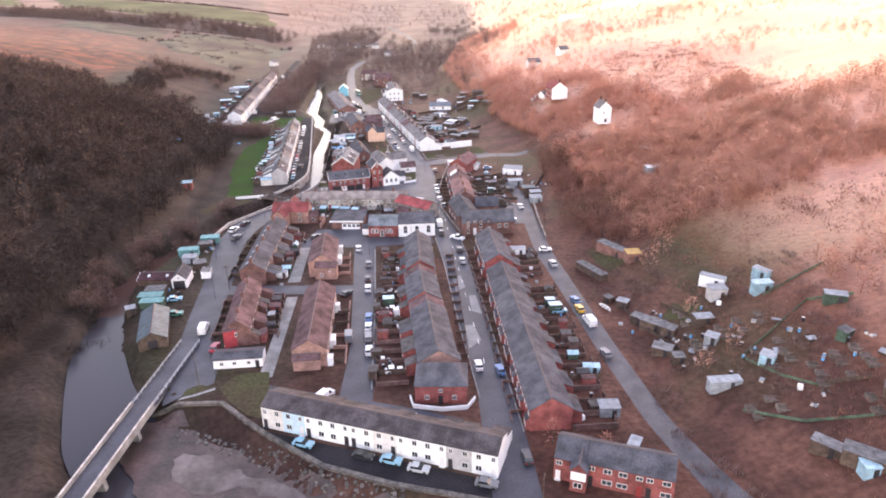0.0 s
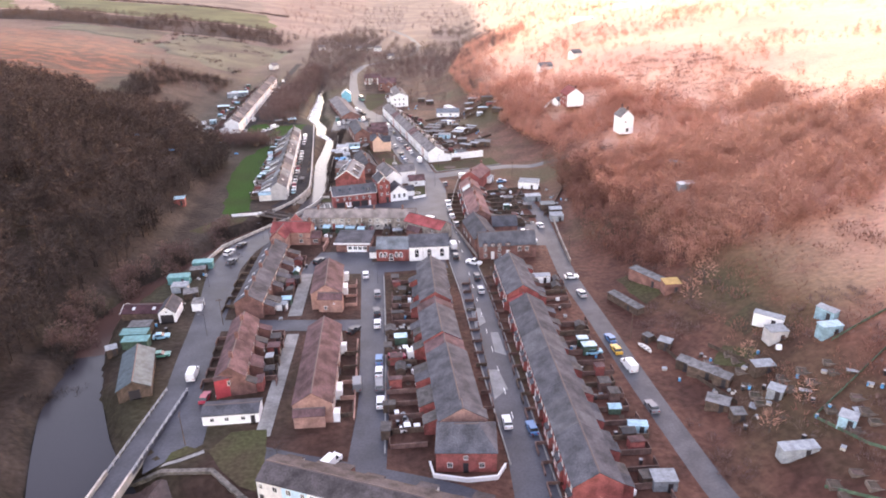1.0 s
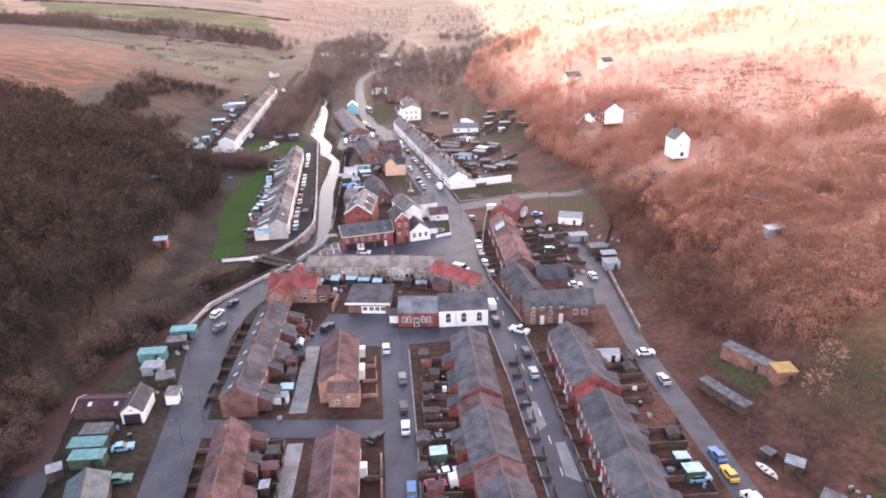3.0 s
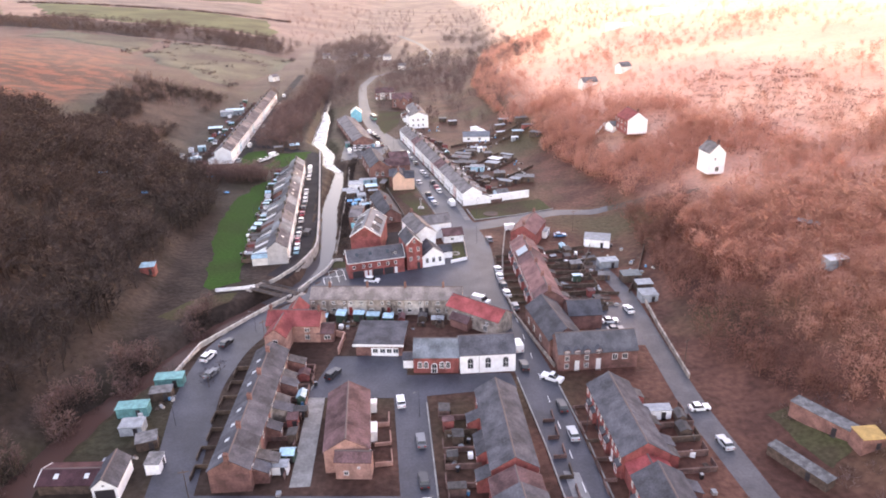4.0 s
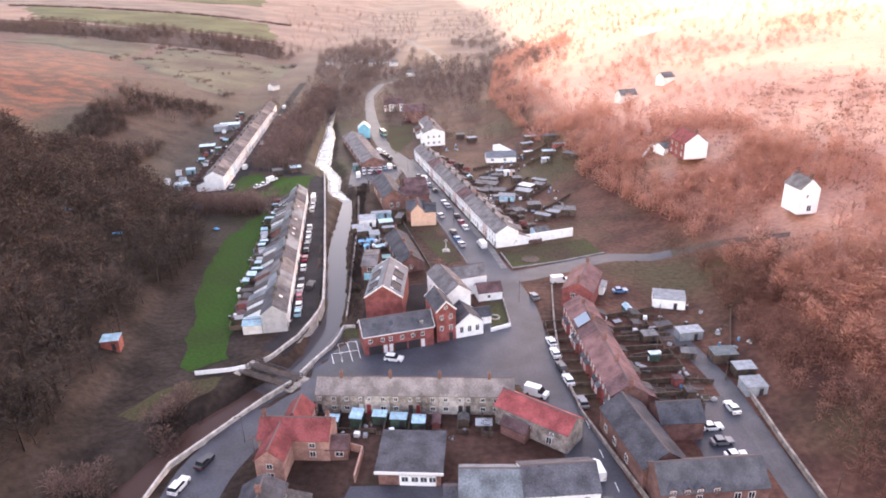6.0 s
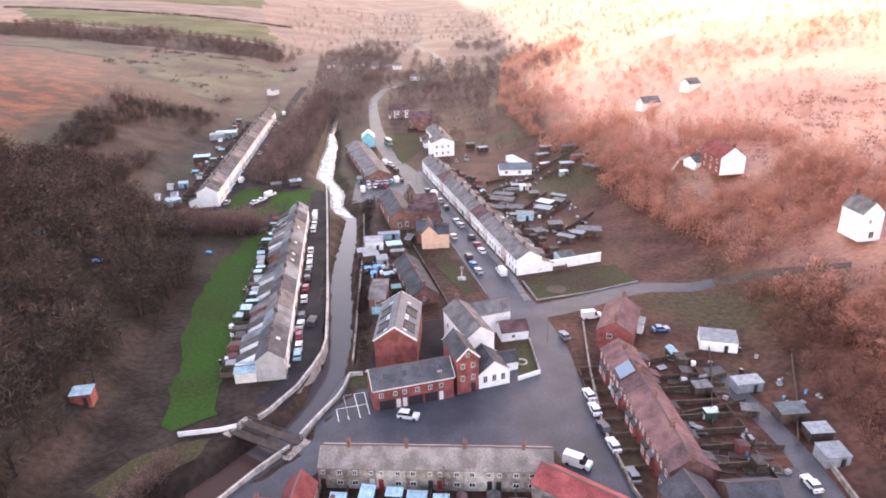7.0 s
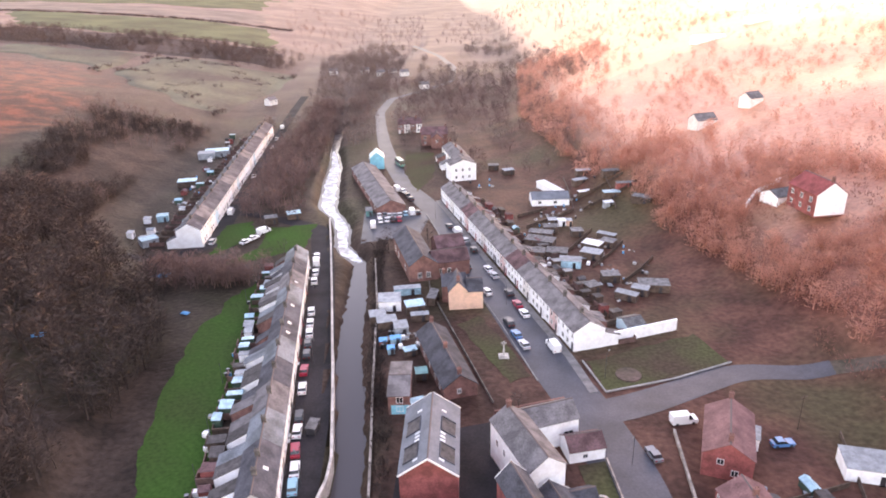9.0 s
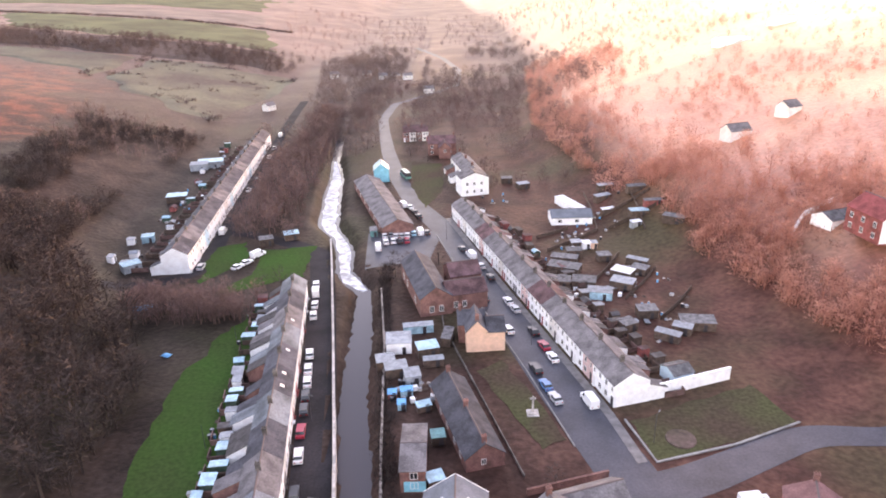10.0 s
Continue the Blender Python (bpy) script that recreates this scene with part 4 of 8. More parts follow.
# row C, fronts to the main street: hipped end, long slate roofs, red brick cross gables
house("corner_house", "red-brick corner house with a hipped slate roof", -6.8, 122.6, -2, 11.4, 9.0, 4.6, 7.6, "brick_red", "slate_grey", wins=[("f", 2.6, 1.0, 1.0, 1.2), ("f", 5.6, 2.8, 0.8, 1.0), ("f", 8.6, 1.0, 1.0, 1.2)], doors=[("f", 5.6, 1.0, 2.1, "door_dark")], hip=(3.6, 3.6))
house("cross_gable", "pink brick cross gable between slate roofs", 3.4, 131.6, 94, 3.0, 9.6, 5.2, 8.0, "brick_pink", "slate_grey", end=0.1, category="house")
terrace("terraced_house", "long slate row", (2.7, 134.6), (0.2, 157.6), 5, 9.2, 5.0, 7.8, ["brick_red"], ["slate_grey"], "{} terraced house with a dark slate roof", rear=(3.0, 2.8, 2.6, 3.8), chim=False, rng=8, bay=0.7)
for i, (x0, y0, ln) in enumerate(((-0.1, 157.7, 5.2), (-2.4, 178.0, 4.6))):
    house("cross_gable", "red-brick house with red tiled ridge and slates", x0, y0, 94, ln, 9.0, 4.6, 7.0, "brick_red", "tile_brown", end=0.1, category="house", group="cross gables")
terrace("terraced_house", "long slate row", (-0.8, 163.0), (-2.3, 178.0), 3, 9.0, 5.0, 7.6, ["brick_red"], ["slate_grey"], "{} terraced house with a dark slate roof", rear=(3.0, 2.4, 2.6, 3.8), chim=False, rng=9, bay=0.7)
terrace("terraced_house", "long slate row", (-2.8, 184.0), (-4.4, 209.0), 5, 8.4, 5.0, 7.6, ["brick_red"], ["slate_grey"], "{} terraced house with a dark slate roof", rear=(3.0, 2.2, 2.6, 3.8), chim=False, rng=10, bay=0.7)
# row D across the street
terrace("terraced_house", "east row", (11.0, 209.6), (12.6, 186.2), 5, 8.8, 5.0, 7.7, ["brick_red"], ["slate_grey"], "{} bay-fronted terraced house with a slate roof", rear=(2.8, 2.6, 2.6, 3.8), chim=False, rng=11, bay=0.7)
terrace("terraced_house", "east row", (12.9, 181.6), (16.9, 112.2), 15, 8.8, 5.0, 7.7, ["brick_red"], ["slate_grey", "slate_grey", "slate_blue"], "{} bay-fronted terraced house with a slate roof", rear=(2.8, 2.6, 2.6, 3.8), chim=False, rng=12, bay=0.7)
house("brick_house", "low red-brick house between the rows", 13.2, 186.0, -87, 4.2, 7.6, 3.6, 5.4, "brick_red", "tile_red", category="house")
# row E beyond the school
terrace("terraced_house", "north-east row", (2.7, 291.0), (5.3, 249.6), 9, 7.6, 5.0, 7.5, ["brick_red", "brick_red", "brick_brown"], ["tile_pink", "tile_brown", "tile_pink"], "{} terraced house with white bays and a brown roof", rear=(2.4, 2.6, 2.6, 3.8), rng=13, roof_lights=0.15, bay=0.8)
house("detached_house", "red-brick end house with a pinkish tiled roof", 11.6, 297.0, 68, 14.5, 8.4, 5.0, 7.6, "brick_red", "tile_pink", wins=[("l", 3, 3, 1.2, 1.2), ("l", 5.5, 1, 1.2, 1.3), ("b", 4, 3, 1.2, 1.2), ("b", 10, 3, 1.2, 1.2)], chim=[1.0, 14.5])
# stone row south of the square
terrace("terraced_house", "stone row", (-55.8, 253.6), (-14.2, 251.0), 8, 6.6, 4.6, 6.9, ["stone_wall", "stone_wall", "stone_pale"], ["tile_stone"], "{} terraced cottage with a pale tiled roof", rng=14, win=(0.9, 1.0), chim_mat="clay")
# riverside terrace, white fronts to the road
terrace("terraced_house", "riverside terrace", (-69.4, 289.3), (-70.03, 294.05), 1, 6.4, 5.4, 7.8, ["render_grey"], ["slate_grey"], "{} end house with a plain gable by the river road", rng=14, chim_mat="stone_dark")
terrace("terraced_house", "riverside terrace", (-70.03, 294.05), (-83.9, 398.5), 22, 6.4, 5.4, 7.8, ["render_white", "render_white", "render_cream", "render_white"], ["slate_grey", "slate_pale", "tile_greybrown", "slate_grey", "slate_pale", "slate_grey"],
        "{} terraced house facing the river wall", rear=(3.2, 4.6, 2.5, 4.8), rng=15, roof_lights=0.25, chim_mat="stone_dark")
# upper terrace, far bank
terrace("terraced_house", "far terrace", (-124.2, 418.0), (-141.2, 596.0), 33, 8.2, 6.2, 8.6, ["render_white", "render_white", "render_cream", "render_white", "render_blue", "render_white", "render_white", "render_white"],
        ["slate_grey", "tile_greybrown", "slate_blue", "slate_grey"], "{} terraced house above the meadow", rear=(2.8, 3.6, 2.5, 4.0), rng=16, lift=0.1, chim_mat="stone_dark", doors=("door_dark", "door_white", "door_white"))
# main street terrace beyond the green
terrace("terraced_house", "main street terrace", (-42.4, 464.0), (-10.9, 343.0), 26, 8.0, 5.2, 7.5, ["render_white", "render_white", "render_white", "render_cream", "render_white", "render_white", "render_white", "render_pink"],
        ["tile_greybrown", "tile_greybrown", "tile_greybrown", "tile_brown", "tile_greybrown"], "{} terraced house along the main street", rear=(2.6, 4.2, 2.5, 4.0), rng=17, chim_mat="stone_dark")

# ---- single buildings ----
chapel = house("chapel", "white-rendered chapel with dark arched windows and slate roof", -15.6, 222.2, 3, 12.9, 8.6, 4.9, 7.6, "render_white", "slate_grey", category="chapel", end=0.15)


def arch_pane(w, h, mat, grow=0.0, depth=0.05):
    def make():
        k, pts = Kit(), [(-w / 2 - grow, -grow), (w / 2 + grow, -grow)]
        for i in range(9):
            t = math.pi * i / 8
            pts.append(((w / 2 + grow) * math.cos(t), h - w / 2 + (w / 2 + grow) * math.sin(t)))
        k.face(*[(x_, -depth, z_) for x_, z_ in pts])
        for (xa, za), (xb, zb) in zip(pts, pts[1:] + pts[:1]):
            k.face((xa, -depth, za), (xa, 0.02, za), (xb, 0.02, zb), (xb, -depth, zb))
        return k.mesh("window", mat)
    return cached(("ap", w, h, mat, grow, depth), make)


def arch_window(h, u, z, w, ht, surround):
    f = part("window", arch_pane(w, ht, surround, 0.14, 0.05), h, pose(u, 0, z))
    part("pane", arch_pane(w, ht, "pane_dark", 0.0, 0.07), f)
    part("glazing_bar", cached(("gb", w, ht), lambda: Kit().box(-0.03, -0.09, 0, 0.03, -0.06, ht).box(-w / 2, -0.09, ht * 0.45, w / 2, -0.06, ht * 0.5).mesh("glazing_bar", "frame_white")), f)


for u in (2.4, 6.5, 10.6):
    arch_window(chapel, u, 1.4, 1.1, 2.5, "lead")
part("pilaster", Kit().box(4.35, -0.06, 0, 4.5, 0.0, 4.7).mesh("pilaster", "render_grey"), chapel)
chapel_hall = house("chapel_hall", "red-brick chapel hall with white arched windows", -26.4, 223.0, -2, 10.6, 8.2, 4.2, 6.9, "brick_red", "slate_pale", category="hall", end=0.15)
for u in (1.5, 2.9, 6.6, 8.0):
    arch_window(chapel_hall, u, 1.4, 0.85, 1.5, "render_white")
arch_window(chapel_hall, 4.8, 0.1, 1.1, 2.4, "render_white")
house("porch", "small white side porch with a slate roof", -28.9, 225.0, 0, 2.3, 3.4, 2.4, 3.4, "render_white", "slate_grey", category="porch")

hall = thing("community_hall", -41.2, 231.0, -4, "low flat-roofed hall with white fascia and windows", "hall")
part("wall", Kit().box(0.4, 0.4, -0.3, 11.6, 10.4, 3.1).mesh("wall", "brick_brown"), hall)
part("white_front", Kit().box(4.2, 0.25, 0.0, 10.8, 0.4, 2.2).mesh("white_front", "render_white"), hall)
part("roof", Kit().slab((-0.2, -0.2, 3.45), (12.2, -0.2, 3.45), (12.2, 11.2, 3.9), (-0.2, 11.2, 3.9), 0.3).mesh("roof", "slate_grey"), hall)
part("fascia", Kit().box(-0.25, -0.3, 2.85, 12.25, -0.2, 3.5).mesh("fascia", "frame_white"), hall)
for u in (5.2, 7.0, 8.6, 10.2):
    f = part("window", frame_mesh(1.3, 1.2), hall, pose(u, 0.25, 0.9))
    part("pane", pane_mesh(1.3, 1.2, "pane_sky"), f)

# brick house with crossing red roofs by the river road
house("brick_villa", "red-brick villa with a red tiled roof", -64.2, 239.0, -4, 13.6, 7.0, 4.8, 7.4, "brick_pink", "tile_red_dark", wins=[("f", 10.4, 0.9, 1.2, 1.3), ("f", 10.4, 3.0, 1.2, 1.1), ("f", 1.6, 2.9, 1.0, 1.1)], chim=[0.6, 13.0])
house("villa_wing", "projecting gabled wing with a red tiled roof", -58.0, 232.6, 86, 8.4, 5.2, 4.8, 7.0, "brick_pink", "tile_red_dark", wins=[("l", 2.6, 2.8, 1.2, 1.2), ("l", 2.6, 0.8, 1.4, 1.2)], category="house")
house("villa_wing", "rear gabled wing with a red tiled roof", -55.6, 243.0, 86, 6.5, 5.0, 4.8, 7.4, "brick_pink", "tile_red_dark", category="house")
house("outbuilding", "small brick outbuilding with brown tiles", -51.4, 238.2, 0, 4.2, 4.4, 2.6, 4.2, "brick_brown", "tile_brown", wins=[("f", 2.6, 0.9, 1.6, 1.1)], category="outbuilding")
wall_line("yard_wall", [(-47.0, 241), (-44.6, 240), (-45.2, 232)], 1.7, 0.25, "brick_pink", "curved pink brick yard wall", kind="thing")
# cottages with a bright red roof
house("red_roofed_cottages", "long stone cottage row with a bright red roof", -18.4, 248.6, -38.5, 16.5, 6.4, 4.4, 6.6, "stone_wall", "tile_red", wins=[("f", u, 2.4, 0.9, 1.0) for u in (3, 8, 13)] + [("f", 12.5, 0.6, 1.2, 1.6)], category="cottage")
house("lean_to", "brick lean-to with a brown tiled roof", -17.6, 245.2, -38.5, 5.6, 2.8, 2.4, 3.6, "brick_brown", "tile_brown", category="outbuilding")
# brick school with two ranges
school_wins = [("f", u, z_, 1.0, 1.3) for u in (2.0, 6.6) for z_ in (0.6, 2.6)] + [("f", u, 2.4, 1.2, 1.5) for u in (13.2, 15.6)]
school = house("school", "brown-brick school range with tall white windows", 7.1, 222.3, 3.5, 18.6, 8.2, 4.6, 7.8, "brick_brown", "slate_blue", wins=school_wins, doors=[("f", 4.4, 1.1, 2.6, "door_white"), ("f", 9.4, 1.1, 2.9, "door_white")], chim=(), category="school", end=0.15)
for u in (2.0, 4.4, 6.6, 9.4):
    d = part("dormer", cached(("dm",), lambda: Kit().box(-0.75, -0.1, 4.2, 0.75, 1.6, 5.3).mesh("dormer", "brick_brown")), school, pose(u, 0, 0))
    part("dormer_roof", cached(("dmr",), lambda: Kit().slab((-0.95, -0.3, 5.2), (0, -0.3, 5.9), (0, 2.0, 5.9), (-0.95, 2.0, 5.2), 0.1).slab((0, -0.3, 5.9), (0.95, -0.3, 5.2), (0.95, 2.0, 5.2), (0, 2.0, 5.9), 0.1).mesh("dormer_roof", "slate_grey")), d)
    part("window", frame_mesh(1.0, 0.9), d, pose(0, -0.1, 4.3))
house("school", "long brick school range with a slate roof", 14.4, 230.0, 101, 18.5, 8.6, 4.6, 7.6, "brick_brown", "slate_grey", category="school", wins=[("b", 3, 1, 1.2, 1.6), ("b", 7, 1, 1.2, 1.6), ("b", 12, 1, 1.2, 1.6)])
house("school_wing", "short brick school wing with a slate roof", 13.0, 241.4, 3, 8.6, 7.0, 4.2, 6.8, "brick_brown", "slate_grey", category="school")
# the inn group on the square
inn_long = house("brick_range", "long red-brick range with grey slates and white windows", -47.9, 275.9, 15.6, 17.4, 7.6, 5.3, 8.0, "brick_red", "slate_grey", wins=[("f", u, 3.1, 0.9, 1.1) for u in (1.6, 4.6, 6.6, 9.4, 12.2, 14.6)], doors=[("f", 5.2, 0.9, 2.2, "door_white"), ("f", 6.6, 0.9, 2.2, "door_white"), ("f", 14.6, 0.9, 2.2, "door_white")], category="house", end=0.25)
for u, w in ((2.8, 3.4), (9.0, 3.2), (12.4, 3.0)):
    g = part("garage_door", cached(("gd", w), lambda w=w: Kit().box(-w / 2, -0.03, 0, w / 2, 0.02, 2.2).box(-w / 2 - 0.1, -0.1, 2.2, w / 2 + 0.1, 0.02, 2.35).mesh("garage_door", "door_dark")), inn_long, pose(u, 0, 0))
for u in (3.0, 7.2, 12.6):
    part("roof_window", cached(("rw2",), lambda: Kit().slab((-0.45, -0.55, 0.1), (0.45, -0.55, 0.1), (0.45, 0.55, 0.1), (-0.45, 0.55, 0.1), 0.12).mesh("roof_window", "pane_sky")), inn_long, pose(u, 2.0, 6.85, 35, 0, 0))
bargeboards(inn_long, 17.4, 7.6, 5.3, 8.0)
part("eaves_board", Kit().box(-0.2, -0.34, 5.0, 17.6, -0.26, 5.2).mesh("eaves_board", "frame_white"), inn_long)
d = part("dormer", Kit().box(-0.7, 1.0, 5.6, 0.7, 3.2, 7.0).mesh("dormer", "slate_grey"), inn_long, pose(14.6, 0, 0))
part("dormer_roof", Kit().slab((-0.9, 0.8, 6.9), (0, 0.8, 7.6), (0, 3.6, 7.6), (-0.9, 3.6, 6.9), 0.1).slab((0, 0.8, 7.6), (0.9, 0.8, 6.9), (0.9, 3.6, 6.9), (0, 3.6, 7.6), 0.1).mesh("dormer_roof", "slate_grey"), d)
part("window", frame_mesh(0.9, 0.9), d, pose(0, 1.0, 5.9))
tower = house("tower_house", "narrow four-storey red-brick house with a steep gable", -25.6, 282.9, 108, 9.2, 5.0, 8.8, 11.2, "brick_red", "slate_grey", wins=[("l", u, z_, 0.9, 1.3) for z_ in (3.2, 6.2) for u in (1.3, 3.7)] + [("l", 2.5, 9.0, 0.8, 1.0)], doors=[("l", 3.7, 1.0, 2.4, "door_dark")], end=0.25)
bargeboards(tower, 9.2, 5.0, 8.8, 11.2)
annex = house("inn_annex", "small white gabled annex with a dark slate roof", -18.6, 285.4, 107, 8.0, 7.4, 3.6, 6.4, "render_white", "slate_grey", wins=[("l", u, 1.4, 1.0, 1.7) for u in (1.6, 3.7, 5.8)], category="inn")
bargeboards(annex, 8.0, 7.4, 3.6, 6.4)
house("inn", "tall white-rendered inn with a brown-grey slate roof", -21.4, 294.3, 110, 15.5, 6.8, 8.0, 10.4, "render_white", "tile_greybrown", wins=[("b", u, 4.2, 0.9, 1.5) for u in (3, 6, 9, 12)], chim=[15.0], category="inn")
house("inn_wing", "white-rendered inn wing with a brown slate roof", -27.2, 306.4, 17.5, 11.6, 6.4, 5.6, 7.8, "render_white", "tile_greybrown", wins=[("f", 9.5, 1.2, 2.0, 2.0)], category="inn")
house("inn_garage", "low white building with a dark brown roof", -18.8, 303.6, 11, 6.9, 5.2, 2.6, 4.4, "render_white", "tile_brown", wins=[("f", 3.0, 0.8, 1.0, 1.0)], category="outbuilding")
house("inn_store", "low slate-roofed white store", -20.4, 289.9, 14, 4.4, 4.4, 2.4, 4.0, "render_white", "slate_grey", category="outbuilding")
wall_line("garden_wall", [(-16.6, 286.3), (-11.3, 288.9)], 1.0, 0.25, "render_white", "low white wall round the inn garden", kind="thing")
flats = house("apartment_house", "tall red-brick gabled apartment house with grey slates", -39.4, 292.6, 88, 18.2, 9.8, 7.6, 11.0, "brick_red", "slate_silver", wins=[("b", u, z_, 1.0, 1.3) for u in (3, 8, 13) for z_ in (1.5, 4.6)], end=0.3)
bargeboards(flats, 18.2, 9.8, 7.6, 11.0, 0.3)
tilt = math.degrees(math.atan2(3.4, 4.9))
# flat dark panels stand for sunken terraces, the recess shade in their colour
for u in (3.6, 10.8):
    for s_ in (1, -1):
        d = part("roof_terrace", cached(("rt",), lambda: Kit().box(-1.9, -1.5, 0.0, 1.9, 1.5, 0.03).mesh("roof_terrace", "felt_dark")), flats, pose(u, 4.9 - s_ * 3.1, 8.85 + 0.16, tilt * s_, 0, 0))
        for du, dv, lu, lv in ((0, 1.5, 2.0, 0.08), (-1.95, 0, 0.08, 1.5), (1.95, 0, 0.08, 1.5)):
            part("kerb", cached(("rtk", lu, lv), lambda lu=lu, lv=lv: Kit().box(-lu, -lv, 0, lu, lv, 0.22).mesh("kerb", "slate_grey")), d, pose(du, dv * s_, 0))
for u in (1.2, 6.2, 7.2, 8.2, 14.6):
    for s_ in (1, -1):
        part("roof_window", cached(("rw3",), lambda: Kit().slab((-0.25, -0.5, 0.1), (0.25, -0.5, 0.1), (0.25, 0.5, 0.1), (-0.25, 0.5, 0.1), 0.12).mesh("roof_window", "sheet_white")), flats, pose(u, 4.9 - s_ * 2.2, 9.6, tilt * s_, 0, 0))
# the inn garden: grass, a stone ring and a low kerb
patch("lawn", [(-17.4, 303.0), (-12.2, 304.0), (-11.7, 290.0), (-15.8, 287.6), (-16.2, 290.6)], "grass_dull", 0.11, "rough winter grass in the inn garden", "grass")
ring = thing("stone_ring", -15.0, 293.8, 0, "low ring of pale stones on the inn lawn", "planter", z=land(-15.0, 293.8) + 0.1)
for i in range(16):
    part("stone", cached(("rgs", i % 3), lambda i=i: Kit().box(-0.2, -0.22, -0.1, 0.2, 0.22, 0.26 + 0.04 * (i % 3), 0.85).mesh("stone", "stone_pale")), ring, pose(1.2 * math.cos(2 * math.pi * i / 16), 1.2 * math.sin(2 * math.pi * i / 16), 0, 0, 0, 22.5 * i))
wall_line("garden_wall", [(-11.3, 289.1), (-11.9, 304.2)], 0.7, 0.2, "stone_wall", "low stone wall beside the inn garden", kind="thing")
# beyond the inn
house("long_bungalow", "long single-storey house with a dark slate roof", -34.6, 326.4, 105, 25.5, 7.4, 2.9, 5.6, "brick_brown", "slate_grey", wins=[("b", u, 0.9, 1.2, 1.2) for u in (3, 8, 13, 18, 22)] + [("l", 3.4, 1.1, 0.9, 1.2)], chim=[0.7, 12, 24.8], category="bungalow")
house("store_house", "two-storey brick store with a blue-painted front", -53.2, 319.8, 0, 4.4, 13.0, 4.6, 5.4, "brick_brown", "tile_greybrown", wins=[("f", 2.4, 2.9, 1.4, 1.4), ("f", 2.4, 0.8, 1.4, 1.4)], category="store")
part_blue = bpy.data.objects["store_house"]
part("painted_band", Kit().box(0.6, -0.04, 0.2, 4.4, 0.0, 2.4).mesh("painted_band", "render_teal"), part_blue)
house("orange_house", "orange-rendered gabled house with a slate roof", -35.0, 366.6, 92, 8.6, 5.2, 5.4, 8.2, "render_orange", "slate_grey", chim=[0.8])
house("orange_house_wing", "orange-rendered side wing with a slate roof", -35.2, 366.8, 2, 4.2, 7.6, 5.2, 7.4, "render_orange", "slate_grey", category="house")
house("brick_house", "grey-brick house behind the orange gable", -42.0, 371, 2, 6.6, 6.6, 5.0, 7.4, "brick_brown", "slate_grey", wins=[("f", 2, 3, 0.9, 1.2)], chim=[0.6])
house("old_school", "long brown-brick old school with a slate roof", -43.2, 386.8, 104, 27, 8.6, 5.2, 8.2, "brick_brown", "slate_grey", wins=[("l", 3, 1, 1.2, 1.8), ("l", 5.6, 1, 1.2, 1.8), ("b", 4, 1, 1.2, 2.0), ("b", 9, 1, 1.2, 2.0), ("b", 20, 1, 1.2, 2.0)], category="school")
house("old_school_wing", "brown-brick school wing facing the street", -44.4, 387.4, 14, 11.0, 7.6, 4.8, 7.4, "brick_brown", "tile_brown", wins=[("f", 2.2, 1, 1.1, 1.8), ("f", 4.6, 1, 1.1, 1.8)], category="school")
house("old_school_wing", "brown-brick school hall with a dark roof", -43.5, 399.5, 14, 9.0, 8.4, 4.8, 7.4, "brick_brown", "tile_brown", category="school")
house("long_shed", "long low workshop with a dusty grey-brown roof", -56.0, 448.5, 106, 62, 11.0, 3.4, 5.8, "brick_brown", "tile_greybrown", wins=[("b", u, 1.2, 1.4, 1.4) for u in (6, 16, 26, 36, 46, 56)], category="workshop")
house("blue_house", "bright blue-rendered gabled house", -69.4, 514.6, 96, 9, 6.6, 5.4, 8.2, "render_teal", "sheet_blue")
house("white_house", "white-rendered house above the main street", -26.8, 492.0, 103, 9, 11.6, 7.4, 9.6, "render_white", "tile_greybrown", wins=[("l", u, z_, 1.0, 1.3) for u in (2.5, 5.5, 8.5) for z_ in (1.2, 4.4)])
terrace("terraced_house", "upper row", (-27.5, 502), (-33.5, 533), 5, 8.5, 6.0, 8.4, ["render_cream", "render_white"], ["tile_greybrown"], "{} terraced house behind the green", rear=(2.6, 4.0, 2.5, 4.0), rng=21)
terrace("terraced_house", "far brick row", (-67.5, 593), (-53.5, 594), 4, 8, 5.2, 7.6, ["brick_brown", "render_cream"], ["tile_brown"], "{} terraced house at the bend", rng=22)
house("brick_house", "brown-brick row with white windows at the bend", -66.5, 598, -5, 11, 7, 5.4, 7.6, "brick_brown", "tile_brown", wins=[("f", u, z_, 1.3, 1.3) for u in (1.5, 4.2, 6.9, 9.5) for z_ in (0.9, 3.4)], group="houses at the bend")
house("brick_house", "large brown-brick house at the bend", -53.0, 560, 2, 14, 9, 6.0, 9.2, "brick_brown", "tile_brown", wins=[("f", u, z_, 1.3, 1.5) for u in (2, 6, 11) for z_ in (0.9, 3.6)], chim=[0.8, 13.2], group="houses at the bend")
house("brick_wing", "gabled brown-brick wing at the bend", -41.5, 553, 92, 8, 6, 5.4, 8.0, "brick_brown", "tile_brown", wins=[("l", 3, 3.2, 1.2, 1.4)], group="houses at the bend")
